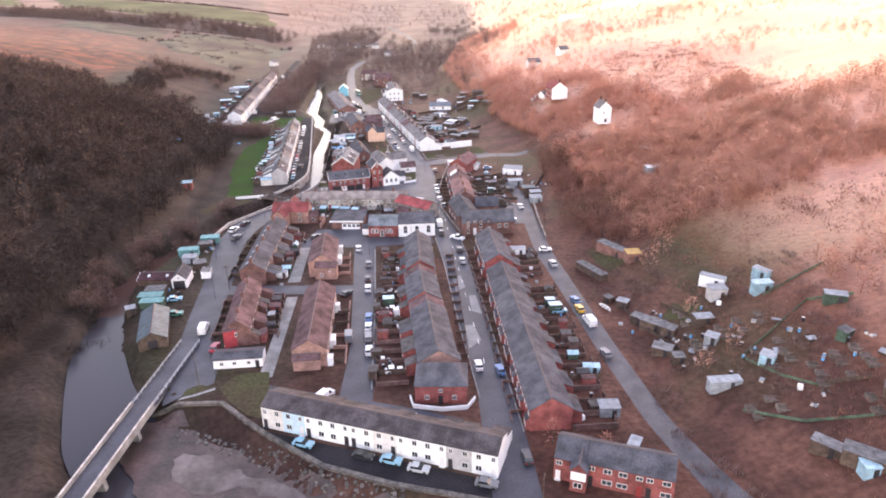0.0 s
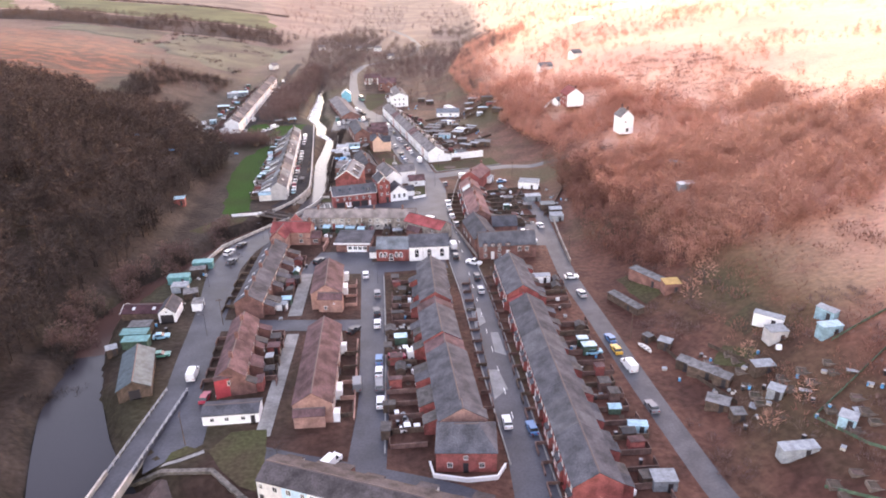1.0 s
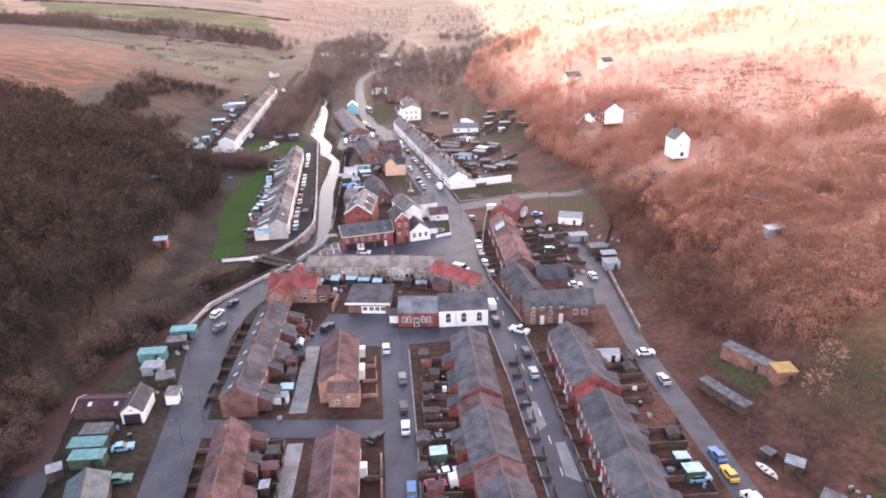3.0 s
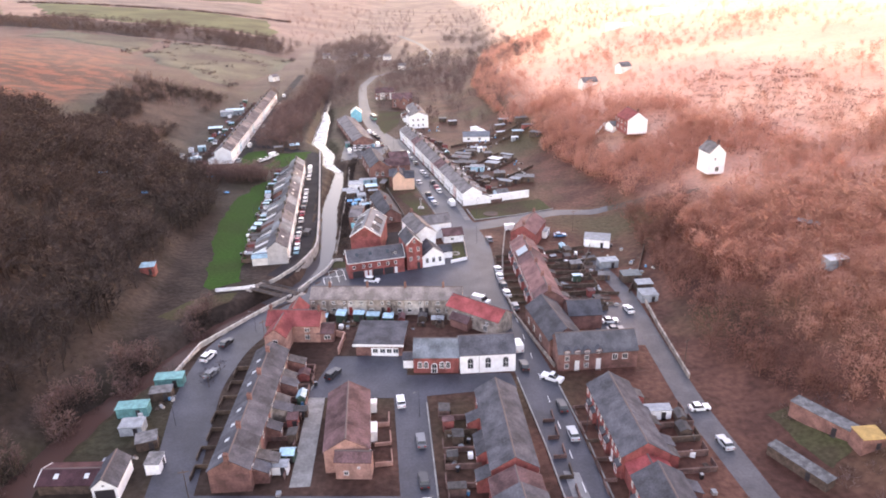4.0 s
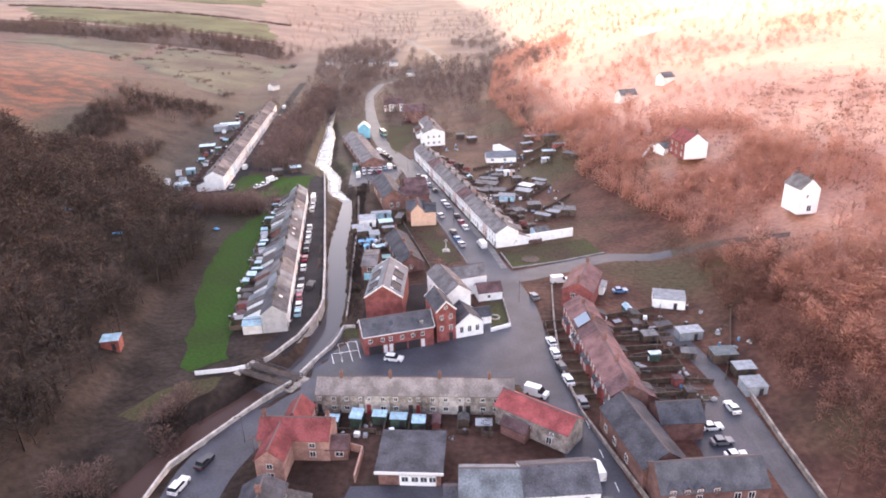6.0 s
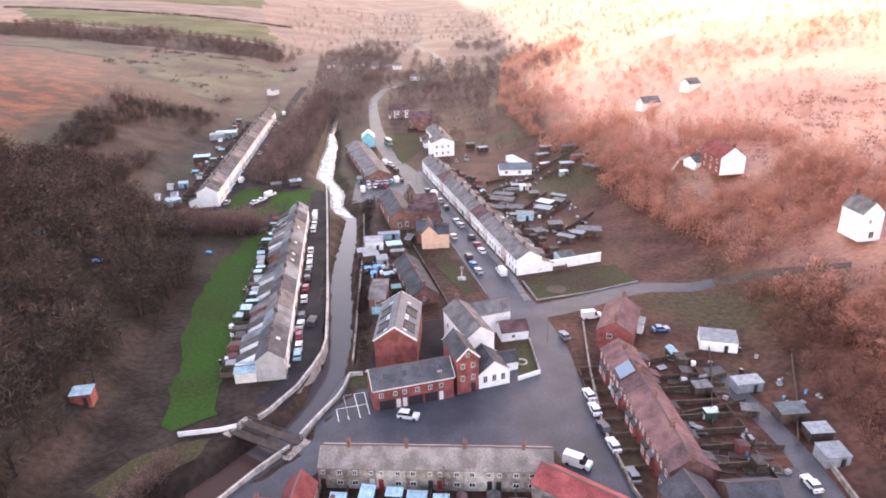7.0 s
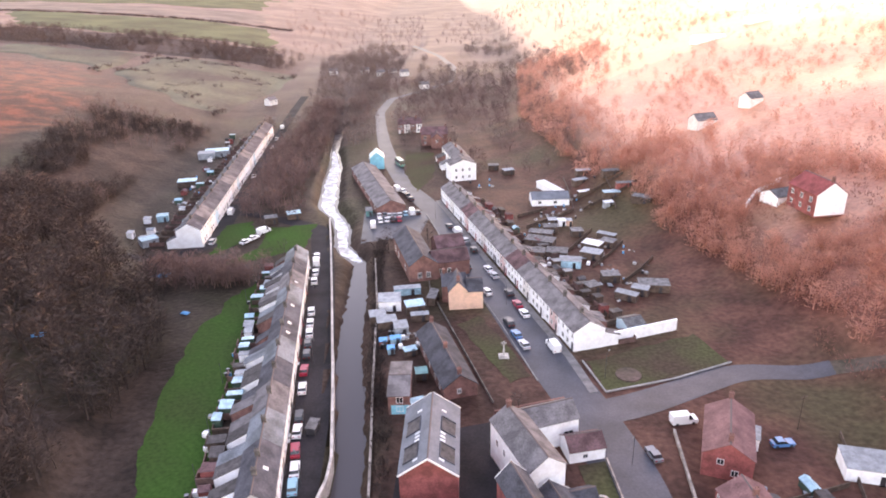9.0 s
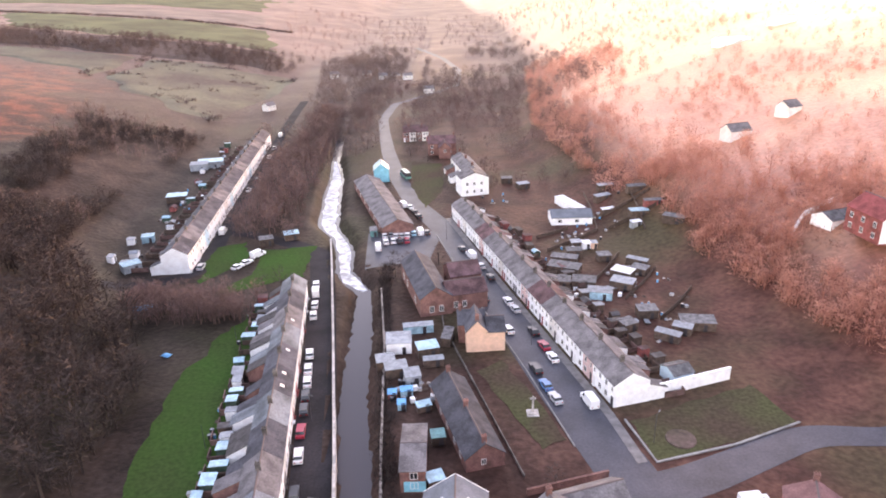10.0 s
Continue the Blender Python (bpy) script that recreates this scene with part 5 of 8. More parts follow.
# hillside houses on the east
house("hill_house", "tall white-rendered gabled house on the hillside", 82.8, 323.0, 97, 8.0, 6.2, 7.4, 10.4, "render_white", "tile_greybrown", wins=[("l", 3.4, 0.5, 1.4, 1.8), ("l", 2.4, 4.6, 0.7, 1.1)], chim=[0.8, 7.2], group="hillside houses")
villa_e = house("hill_house", "red-brick hillside house with a white gable end", 72.6, 384.4, 97, 13.0, 9.2, 6.2, 9.6, "brick_red", "tile_red_dark", wins=[("b", u, z_, 1.2, 1.5) for u in (2.2, 6.4, 10.6) for z_ in (0.8, 3.6)] + [("l", u, z_, 0.8, 1.1) for u in (1.4, 7.8) for z_ in (1.0, 3.8)], chim=[0.7], group="hillside houses")
gk = Kit()
gk.face((-0.05, 0.02, 0), (-0.05, 9.18, 0), (-0.05, 9.18, 6.15), (-0.05, 4.6, 9.5), (-0.05, 0.02, 6.15))
gk.face((0.0, 0.02, 0), (-0.05, 0.02, 0), (-0.05, 0.02, 6.15), (0.0, 0.02, 6.15))
gk.face((0.0, 9.18, 0), (0.0, 9.18, 6.15), (-0.05, 9.18, 6.15), (-0.05, 9.18, 0))
part("gable_render", gk.mesh("gable_render", "render_white"), villa_e, label="white-rendered gable end")
house("villa_annex", "low grey-roofed annex behind the hillside house", 62.0, 401.5, 20, 9.0, 7.0, 3.0, 4.6, "render_white", "felt_grey", category="annex", group="hillside houses")
wall_line("garden_wall", [(55.5, 408), (60, 412.5), (68, 413.5)], 1.2, 0.5, "render_white", "white wall above a hillside garden", kind="thing")
house("garden_bungalow", "white bungalow with a grey roof among gardens", -7.0, 452.6, 0, 14.5, 8.6, 2.7, 4.6, "render_white", "slate_silver", wins=[("f", 3, 0.9, 1.4, 1.2), ("f", 9, 0.9, 1.4, 1.2)], group="garden bungalow", category="bungalow")
house("hill_house", "white-rendered villa on the hillside", 62.0, 474.0, 15, 9.0, 6.4, 4.2, 6.4, "render_cream", "tile_greybrown", group="hillside houses")
house("hill_house", "white-rendered villa on the hillside", 84.0, 478.0, 25, 7.0, 6.0, 4.0, 6.0, "render_cream", "tile_greybrown", group="hillside houses")
house("barn", "pale metal-roofed barn on the hilltop", 108.0, 612.0, 5, 18.0, 9.0, 4.0, 5.6, "render_white", "sheet_white", category="barn", group="hilltop barns")
house("barn", "pale metal-roofed barn on the hilltop", 150.0, 640.0, 5, 13.0, 8.0, 4.0, 5.4, "render_white", "sheet_white", category="barn", group="hilltop barns")
# low white house at the bridge head and boat shed
house("low_white_house", "low white-walled cottage with a dark flat roof", -55.8, 138.0, 4.8, 11.6, 5.0, 2.5, 3.3, "render_white", "slate_grey", wins=[("f", u, 0.9, 0.9, 0.9) for u in (2, 5, 8.4)], doors=[("f", 10.4, 0.9, 1.9, "door_dark")], category="cottage")
house("boat_shed", "long blue-grey roofed boat shed by the river", -71.0, 149.5, 108.5, 17.0, 7.0, 2.7, 4.6, "timber_dark", "felt_blue", doors=[("l", 3.5, 2.4, 2.3, "door_dark")], category="shed")
house("riverside_house", "white and black gabled riverside house", -78.0, 184.0, 96, 8.0, 4.4, 3.0, 4.8, "render_white", "slate_grey", wins=[("l", 2.2, 3.0, 0.6, 0.6)], doors=[("l", 2.2, 3.4, 2.4, "door_dark")], category="house")
store = house("riverside_store", "long dark-walled store with a maroon roof and pale ends", -93.4, 185.6, 0, 12.0, 6.0, 2.2, 3.4, "timber_dark", "tile_maroon", category="store")
bargeboards(store, 12.0, 6.0, 2.2, 3.4, 0.2)
for u in (3.0, 8.6):
    part("roof_window", cached(("rw4",), lambda: Kit().slab((-0.4, -0.5, 0.1), (0.4, -0.5, 0.1), (0.4, 0.5, 0.1), (-0.4, 0.5, 0.1), 0.12).mesh("roof_window", "skylight")), store, pose(u, 1.5, 2.94, 22, 0, 0))
# end building of the main street terrace: long pale yard wall
wall_line("garden_wall", [(-10.4, 343.2), (-1.0, 346.5), (8, 349.6), (16.5, 352.5)], 3.0, 0.35, "render_white", "high pale rendered yard wall on the green", kind="thing")
house("lean_to", "pale blue lean-to behind the yard wall", 3.6, 350.0, 18, 5.0, 5.0, 2.6, 3.6, "render_blue", "felt_grey", category="outbuilding")
house("blue_shed_annex", "pale end annex with a blue roof", -80.7, 287.8, 7.6, 4.85, 4.5, 2.6, 3.1, "render_cream", "sheet_blue", category="outbuilding")

# dark glass panel on a roof of the north-east row
panel = thing("solar_panel", 5.2, 279.8, 0, "blue glass solar panel on a tiled roof", "solar panel", z=6.5)
part("frame", Kit().box(-1.75, -2.1, 0.0, 1.75, 2.1, 0.1).mesh("frame", "lead"), panel, pose(0, 0, 0, 0, -33.3, 3.6))
part("glass", Kit().box(-1.68, -2.03, 0.1, 1.68, 2.03, 0.13).mesh("glass", "panel_glass"), panel, pose(0, 0, 0, 0, -33.3, 3.6))

# ---- vehicles ----


def car_mesh(kind, piece, paint):
    """The pieces of a vehicle, pointing along +x, standing at the origin."""
    k = Kit()
    L, W, H = dict(car=(4.3, 1.78, 1.46), estate=(4.6, 1.85, 1.62), van=(5.3, 2.0, 2.25), pickup=(5.2, 1.9, 1.8), bus=(9.5, 2.5, 3.1))[kind]
    x0, x1, y1 = -L / 2, L / 2, W / 2
    waist = dict(car=0.86, estate=0.95, van=1.15, pickup=1.0, bus=1.3)[kind]
    back, front = dict(car=(0.55, 1.35), estate=(0.15, 1.35), van=(0.05, 0.95), pickup=(1.9, 1.4), bus=(0.05, 0.1))[kind]
    if piece == "body":
        for a, b, za, zb, yy in ((x0 + 0.08, x1 - 0.10, 0.22, 0.52, y1), (x0, x1, 0.52, waist, y1)):
            k.box(a, -yy, za, b, yy, zb, 0.97)
        k.box(x0 + 0.9, -y1 - 0.01, 0.55, x1 - 1.1, y1 + 0.01, 0.7, 0.99)
        if kind in ("van",):
            k.box(x0, -y1 + 0.02, waist, x1 - 2.0, y1 - 0.02, H - 0.06, 0.97)
    elif piece == "glasshouse":
        n, z0, z1 = len(k.v), waist - 0.01, H - 0.05
        a, b, s = x0 + back, x1 - front, 0.86
        lo = [(a, -y1 + 0.06, z0), (b, -y1 + 0.06, z0), (b, y1 - 0.06, z0), (a, y1 - 0.06, z0)]
        hi = [(a + 0.35, -y1 * s + 0.02, z1), (b - 0.75, -y1 * s + 0.02, z1), (b - 0.75, y1 * s - 0.02, z1), (a + 0.35, y1 * s - 0.02, z1)]
        k.v += lo + hi
        for q in ((4, 5, 6, 7), (0, 1, 5, 4), (1, 2, 6, 5), (2, 3, 7, 6), (3, 0, 4, 7)):
            k.f.append(tuple(n + i for i in q))
    elif piece == "roof":
        a, b, s = x0 + back + 0.3, x1 - front - 0.7, 0.86
        k.box(a, -y1 * s, H - 0.07, b, y1 * s, H, 0.95)
    elif piece == "wheel":
        k.tube((0, -0.11, 0), (0, 0.11, 0), 0.32, 0.32, 10)
        k.tube((0, -0.125, 0), (0, 0.125, 0), 0.16, 0.16, 6)
    elif piece == "headlight":
        k.box(-0.06, -0.2, -0.07, 0.06, 0.2, 0.07, 0.9)
    return k.mesh(piece, paint)


CAR_LABEL = dict(white="white {} parked by the kerb", black="black {} parked by the kerb", grey="dark grey {} parked by the kerb", silver="silver {} parked by the kerb", blue="deep blue {} parked by the kerb",
                 paleblue="pale blue {} parked by the kerb", red="red {} parked by the kerb", yellow="yellow {} parked by the kerb", green="green and white {} parked by the kerb")
DIMS = dict(car=(4.3, 1.78, 0.75), estate=(4.6, 1.85, 0.8), van=(5.3, 2.0, 0.85), pickup=(5.2, 1.9, 0.85), bus=(9.5, 2.5, 1.0))


def vehicle(x, y, ang, paint, kind="car", group="parked cars"):
    word = dict(car="car", estate="estate car", van="van", pickup="pickup truck", bus="bus")[kind]
    v = thing(dict(car="car", estate="car", van="van", pickup="pickup_truck", bus="bus")[kind], x, y, ang, CAR_LABEL[paint].format(word), word.split()[0] if kind != "estate" else "car", group, z=land(x, y) + 0.08)
    L, W, zl = DIMS[kind]
    pm = "paint_" + paint
    body = part("body", cached(("car", kind, "body", pm), lambda: car_mesh(kind, "body", pm)), v)
    part("glasshouse", cached(("car", kind, "glasshouse"), lambda: car_mesh(kind, "glasshouse", "pane_dark")), body, label="dark window glass")
    part("roof", cached(("car", kind, "roof", pm), lambda: car_mesh(kind, "roof", pm)), body)
    wh = cached(("car", "wheel"), lambda: car_mesh("car", "wheel", "rubber"))
    for sx_ in (-0.31, 0.31):
        for sy_ in (-1, 1):
            part("wheel", wh, v, pose(L * sx_, sy_ * (W / 2 - 0.1), 0.32))
    for sy_ in (-1, 1):
        part("headlight", cached(("car", "hl"), lambda: car_mesh("car", "headlight", "lamp_white")), body, pose(L / 2 - 0.03, sy_ * (W / 2 - 0.3), 0.66))
        part("tail_light", cached(("car", "tl"), lambda: car_mesh("car", "headlight", "lamp_red")), body, pose(-L / 2 + 0.03, sy_ * (W / 2 - 0.3), 0.7))
    return v


def park(rows, ang, group):
    for x_, y_, paint, kind in rows:
        vehicle(x_, y_, ang + ((x_ * 7.3 + y_ * 3.1) % 6 - 3), paint, kind, group)


park([(-28.8, 211, "white", "car"), (-24.1, 197.7, "grey", "car"), (-23.3, 186.4, "black", "car"), (-22.6, 179.6, "white", "car"), (-20.7, 161.6, "blue", "car"), (-20.3, 156.3, "white", "car"),
      (-24.9, 151.3, "grey", "van"), (-19.8, 150.8, "grey", "estate"), (-19.0, 144.2, "white", "car")], 95, "cars in the back street")
park([(-13.9, 166.1, "white", "car"), (-11.4, 163.6, "white", "van"), (-16.6, 162.6, "red", "estate"), (-15.2, 176, "black", "car"), (-12.2, 135.2, "white", "car")], 12, "cars in the back yards")
park([(-28.6, 176.6, "black", "car"), (-45.2, 222.5, "black", "estate"), (-27.1, 124.9, "white", "van")], 60, "parked cars")
park([(7.9, 136.4, "white", "car"), (12.8, 134.3, "blue", "car"), (15.4, 103.7, "black", "car"), (6.2, 198.8, "silver", "car"), (5.6, 208, "black", "car"), (-1.2, 233, "white", "van"), (-0.5, 224.2, "black", "car")], 96, "cars in the main street")
park([(37.2, 169.2, "blue", "car"), (37.4, 164.0, "yellow", "car"), (38.6, 156.6, "white", "van"), (35.0, 195, "silver", "car"), (39.2, 140.6, "grey", "car")], 99, "cars in the back lane")
park([(31.6, 163.2, "paleblue", "car"), (34.2, 206.5, "white", "car"), (24.5, 245, "white", "car"), (24.8, 240.5, "grey", "car"), (25.8, 236.4, "white", "car"), (21.8, 307.4, "blue", "car"), (5.8, 315.0, "white", "van")], 5, "cars behind the school")
park([(31.0, 251.1, "white", "car"), (-2.1, 279.5, "white", "car"), (-2.0, 274.3, "white", "car"), (-1.5, 268.2, "black", "car"), (-0.9, 262.7, "white", "car"), (0.6, 254.2, "grey", "car"), (-3.0, 305, "grey", "car")], 98, "cars by the square")
park([(-8.7, 258, "white", "van"), (5.2, 218.8, "white", "pickup")], -32, "parked cars")
park([(-40.7, 273.6, "white", "estate"), (-28.9, 109.2, "paleblue", "car"), (-16.5, 105.1, "black", "car"), (-10.9, 103.7, "paleblue", "car"), (-5.5, 101.2, "silver", "car"), (7.1, 96.8, "grey", "car")], -16, "cars before the white terrace")
park([(-77.1, 231.6, "white", "estate"), (-74.6, 238, "black", "car"), (-74, 223.9, "grey", "car")], 72, "cars on the river road")
park([(-64.3, 157, "white", "van"), (-58.4, 147.4, "red", "car")], 94, "parked cars")
park([(-78.7, 175.4, "paleblue", "car"), (-75.2, 166.2, "green", "car")], 12, "parked cars")
park([(-15.4, 344.8, "white", "van"), (-20.4, 362.3, "white", "car"), (-21.6, 367.8, "red", "car"), (-23.2, 375, "black", "car"), (-26.6, 387.3, "silver", "car"), (-28.0, 392.0, "white", "car"), (-31.7, 408.1, "black", "car"),
      (-34.1, 416.7, "silver", "car"), (-36.7, 425.1, "white", "van")], 104, "cars along the main street terrace")
park([(-24.9, 357.6, "black", "estate"), (-23.6, 351, "blue", "car"), (-22.3, 346.1, "silver", "car"), (-29.3, 376, "white", "car"), (-34.4, 394.3, "black", "car"), (-36.9, 413.4, "grey", "car"), (-39.4, 431.1, "black", "car")], 104, "cars along the main street terrace")
park([(-65.9, 445.1, "white", "car"), (-63.9, 446, "grey", "car"), (-62, 444.6, "white", "car"), (-60.1, 444.7, "silver", "car"), (-58.1, 445.1, "white", "car"), (-56.0, 446.6, "paleblue", "car"), (-53.7, 447.6, "white", "van"), (-51.3, 447.4, "black", "car"),
      (-65, 439.1, "white", "car"), (-62.6, 440, "white", "car"), (-60.3, 439.6, "black", "car"), (-58, 440, "red", "car"), (-67.2, 434, "white", "van")], 97, "cars in the car park")
park([(-61.5, 478.7, "white", "van"), (-58.7, 476.3, "white", "car"), (-56.4, 470, "black", "car"), (-54.8, 465, "black", "car"), (-62.5, 521, "green", "bus")], 112, "cars by the workshop")
park([(-69.2, 303.1, "white", "car"), (-68.7, 298.6, "paleblue", "car"), (-70.2, 308.5, "red", "car"), (-71, 314.4, "white", "car"), (-71.6, 319.2, "black", "car"), (-72.9, 329.5, "white", "car"), (-73.9, 336.9, "red", "car"), (-74.7, 344, "black", "car"),
      (-75.3, 349, "black", "car"), (-75.9, 354.4, "white", "car"), (-76.7, 359.8, "white", "car"), (-77.6, 366.5, "white", "car"), (-80.3, 386.4, "white", "car"), (-81, 392.7, "white", "car"), (-82.1, 400.4, "white", "van"), (-82.9, 406, "white", "car")], 98, "cars by the riverside terrace")
park([(-122, 421.6, "silver", "estate"), (-124.8, 453.5, "white", "van"), (-129.5, 505.6, "white", "car"), (-130.2, 521.6, "black", "car"), (-134.7, 563.9, "white", "car"), (-136.8, 584.1, "silver", "car"), (-140.5, 616.2, "white", "van")], 95, "cars by the far terrace")
park([(-110.2, 420.8, "white", "car"), (-108.3, 424.3, "white", "car"), (-106.3, 430.5, "white", "van")], 58, "cars on the meadow")

# ---- sheds, huts and clutter ----


def shed(x, y, ang, w, d, h, wall, roof, label, category="shed", group="sheds", gable=False, name="shed"):
    s = thing(name, x, y, ang, label, category, group)
    w, d, h = round(w, 1), round(d, 1), round(h, 1)
    if gable:
        part("wall", gable_walls(w, d, h * 0.75, h, wall), s, pose(-w / 2, -d / 2, 0))
        part("roof", roof_mesh(w, d, h * 0.75, h, roof, 0.15, 0.12), s, pose(-w / 2, -d / 2, 0))
    else:
        part("wall", cached(("sw", w, d, h, wall), lambda: Kit().box(-w / 2, -d / 2, -0.8, w / 2, d / 2, h - 0.12).mesh("wall", wall)), s)
        part("roof", cached(("sr", w, d, h, roof), lambda: Kit().slab((-w / 2 - 0.12, -d / 2 - 0.15, h), (w / 2 + 0.12, -d / 2 - 0.15, h), (w / 2 + 0.12, d / 2 + 0.15, h + 0.22), (-w / 2 - 0.12, d / 2 + 0.15, h + 0.22), 0.1).mesh("roof", roof)), s)
    part("door", door_mesh(0.9, 1.8, "door_dark"), s, pose(w * 0.2, -d / 2, 0))
    return s


GREY, PALE, BLUE = "dark timber shed with grey felt roof", "small shed with pale metal roof", "small shed with blue metal roof"
# riverside huts
for x_, y_, a_, w_, d_, h_, wl, rf, lb in ((-86, 209.5, 6, 6.4, 2.6, 2.4, "sheet_teal", "sheet_teal", "green metal shipping container on the river bank"), (-82.2, 220.5, 6, 6.2, 2.6, 2.4, "sheet_teal", "sheet_teal", "green metal shipping container on the river bank"),
                                           (-82.2, 215.4, 10, 4.6, 2.6, 2.2, "timber_dark", "felt_grey", GREY), (-83.6, 203.5, 4, 4.6, 3.0, 2.2, "sheet_pale", "sheet_pale", PALE), (-78.8, 198.8, 20, 4.0, 3.2, 2.2, "timber_dark", "felt_grey", GREY),
                                           (-85.4, 179.2, 3, 5.6, 3.2, 2.4, "timber_dark", "felt_grey", GREY), (-85.2, 175, 3, 6.8, 2.8, 2.4, "timber_green", "sheet_teal", "green timber hut with a metal roof"), (-83.4, 171.2, 3, 6.4, 2.6, 2.4, "timber_green", "sheet_teal", "green timber hut with a metal roof"),
                                           (-88.5, 168.4, 30, 2.6, 2.2, 1.8, "timber_dark", "sheet_pale", PALE), (-74.5, 192, 94, 3.6, 2.6, 2.4, "render_white", "felt_grey", "small white hut with a grey roof")):
    shed(x_, y_, a_, w_, d_, h_, wl, rf, lb, group="riverside huts")
# back yards
YARD_MATS = [("yard_brick", "felt_dark", "brick yard shed with a dark felt roof"), ("timber_dark", "felt_dark", GREY), ("timber_dark", "sheet_pale", PALE), ("brick_red", "tile_brown", "small brick outhouse with a brown roof"), ("timber_green", "sheet_blue", BLUE), ("render_white", "sheet_pale", "white conservatory with a pale roof")]


def yard_sheds(a, b, n, off, seed, group, share=0.75, mix=(0, 0, 0, 1, 1, 1, 1, 3, 3, 3, 2, 4)):
    """Small sheds scattered along a line of yards."""
    R = random.Random(seed)
    dx, dy = b[0] - a[0], b[1] - a[1]
    ln, ang = math.hypot(dx, dy), math.degrees(math.atan2(dy, dx))
    for i in range(n):
        if R.random() > share:
            continue
        t, o = (i + R.uniform(0.25, 0.75)) / n, R.uniform(*off)
        wl, rf, lb = YARD_MATS[R.choice(mix)]
        shed(a[0] + dx * t - dy / ln * o, a[1] + dy * t + dx / ln * o, ang + R.choice((0, 90)) + R.uniform(-3, 3), R.uniform(2.0, 3.4), R.uniform(1.6, 2.6), R.uniform(2.0, 2.5), wl, rf, lb, group=group, gable=R.random() < 0.3)


yards("yards of the east row", (25.8, 112), (21.8, 181), 15, 10.5, -1, "yard_brick", 31)
yards("yards of the east row", (21.6, 187), (20, 209), 5, 10, -1, "yard_brick", 32)
yard_sheds((33.5, 116), (29.5, 205), 20, (-0.6, 1.8), 33, "sheds in the lane yards", 0.6)
yards("yards of the long row", (-8.5, 130), (-11.2, 158), 6, 7.6, 1, "yard_brick", 34)
yards("yards of the long row", (-11.5, 160), (-13.2, 210), 10, 7.2, 1, "yard_brick", 35)
yard_sheds((-15.5, 130), (-19.5, 210), 17, (-2.5, 1.5), 36, "sheds in the back yards", 0.55)
yards("yards of the brown row", (-52, 175), (-49, 150), 6, 5.6, 1, "yard_brick", 37)
yard_sheds((-48.5, 174), (-46, 150), 5, (-1, 1), 38, "sheds in the back yards", 0.8)
yards("yards of the slate row", (-54.5, 226), (-54, 186), 9, 5.0, 1, "yard_brick", 39)
yard_sheds((-52, 225), (-51, 187), 8, (0.2, 1.8), 40, "sheds in the back yards", 0.85, (1, 2, 3, 4, 4, 5))
yards("front gardens of the slate row", (-63.6, 226), (-62.1, 186), 7, 5.0, -1, "timber_dark", 41, 0.9)
yards("front gardens of the brown row", (-59.8, 174), (-57, 150), 5, 3.6, -1, "yard_brick", 42, 0.9)
yards("front gardens", (-27.6, 140), (-30, 171), 5, 3.4, -1, "brick_pink", 43, 0.9)
yards("front gardens", (-32.6, 191), (-34.5, 209), 3, 3.4, -1, "brick_pink", 44, 0.9)
yards("front gardens", (3.6, 136), (0.6, 209), 13, 2.4, -1, "yard_brick", 45, 0.8)
yards("front gardens", (10.4, 208), (16.2, 113), 17, 2.4, -1, "yard_brick", 46, 0.8)
yards("yards of the north row", (13.2, 251), (10.8, 290), 8, 13, -1, "timber_dark", 47, 1.2)
yard_sheds((24.5, 254), (20, 298), 9, (-3, 2.5), 48, "sheds in the long gardens", 0.8)
yards("front gardens of the north row", (2.2, 290), (4.4, 252), 8, 5.0, -1, "timber_dark", 49, 0.8)
yards("yards of the riverside terrace", (-80.5, 291), (-94, 397), 22, 4.6, 1, "yard_brick", 50)
yard_sheds((-84.2, 291), (-97.0, 397), 26, (-2.2, 0.4), 51, "sheds behind the riverside terrace", 0.9, (1, 2, 3, 4, 4, 5))
yards("yards of the far terrace", (-138, 420), (-153, 594), 30, 5, 1, "yard_brick", 52)
yard_sheds((-143, 420), (-158, 594), 30, (-1.5, 9), 53, "sheds behind the far terrace", 0.75, (1, 2, 3, 4, 4, 5))
yards("yards of the main street terrace", (0.5, 346), (-30.5, 462), 26, 4.5, -1, "yard_brick", 54)
yard_sheds((4.5, 348), (-26.5, 462), 26, (-3, 1), 55, "sheds behind the main street", 0.8)
yards("gardens of the stone row", (-55.5, 253), (-16, 250.6), 8, 6.5, -1, "timber_dark", 56, 1.0)
yard_sheds((-54, 250), (-18, 247.6), 8, (-1.5, 1.5), 57, "porches of the stone row", 0.9, (1, 2, 3, 4, 4, 5))
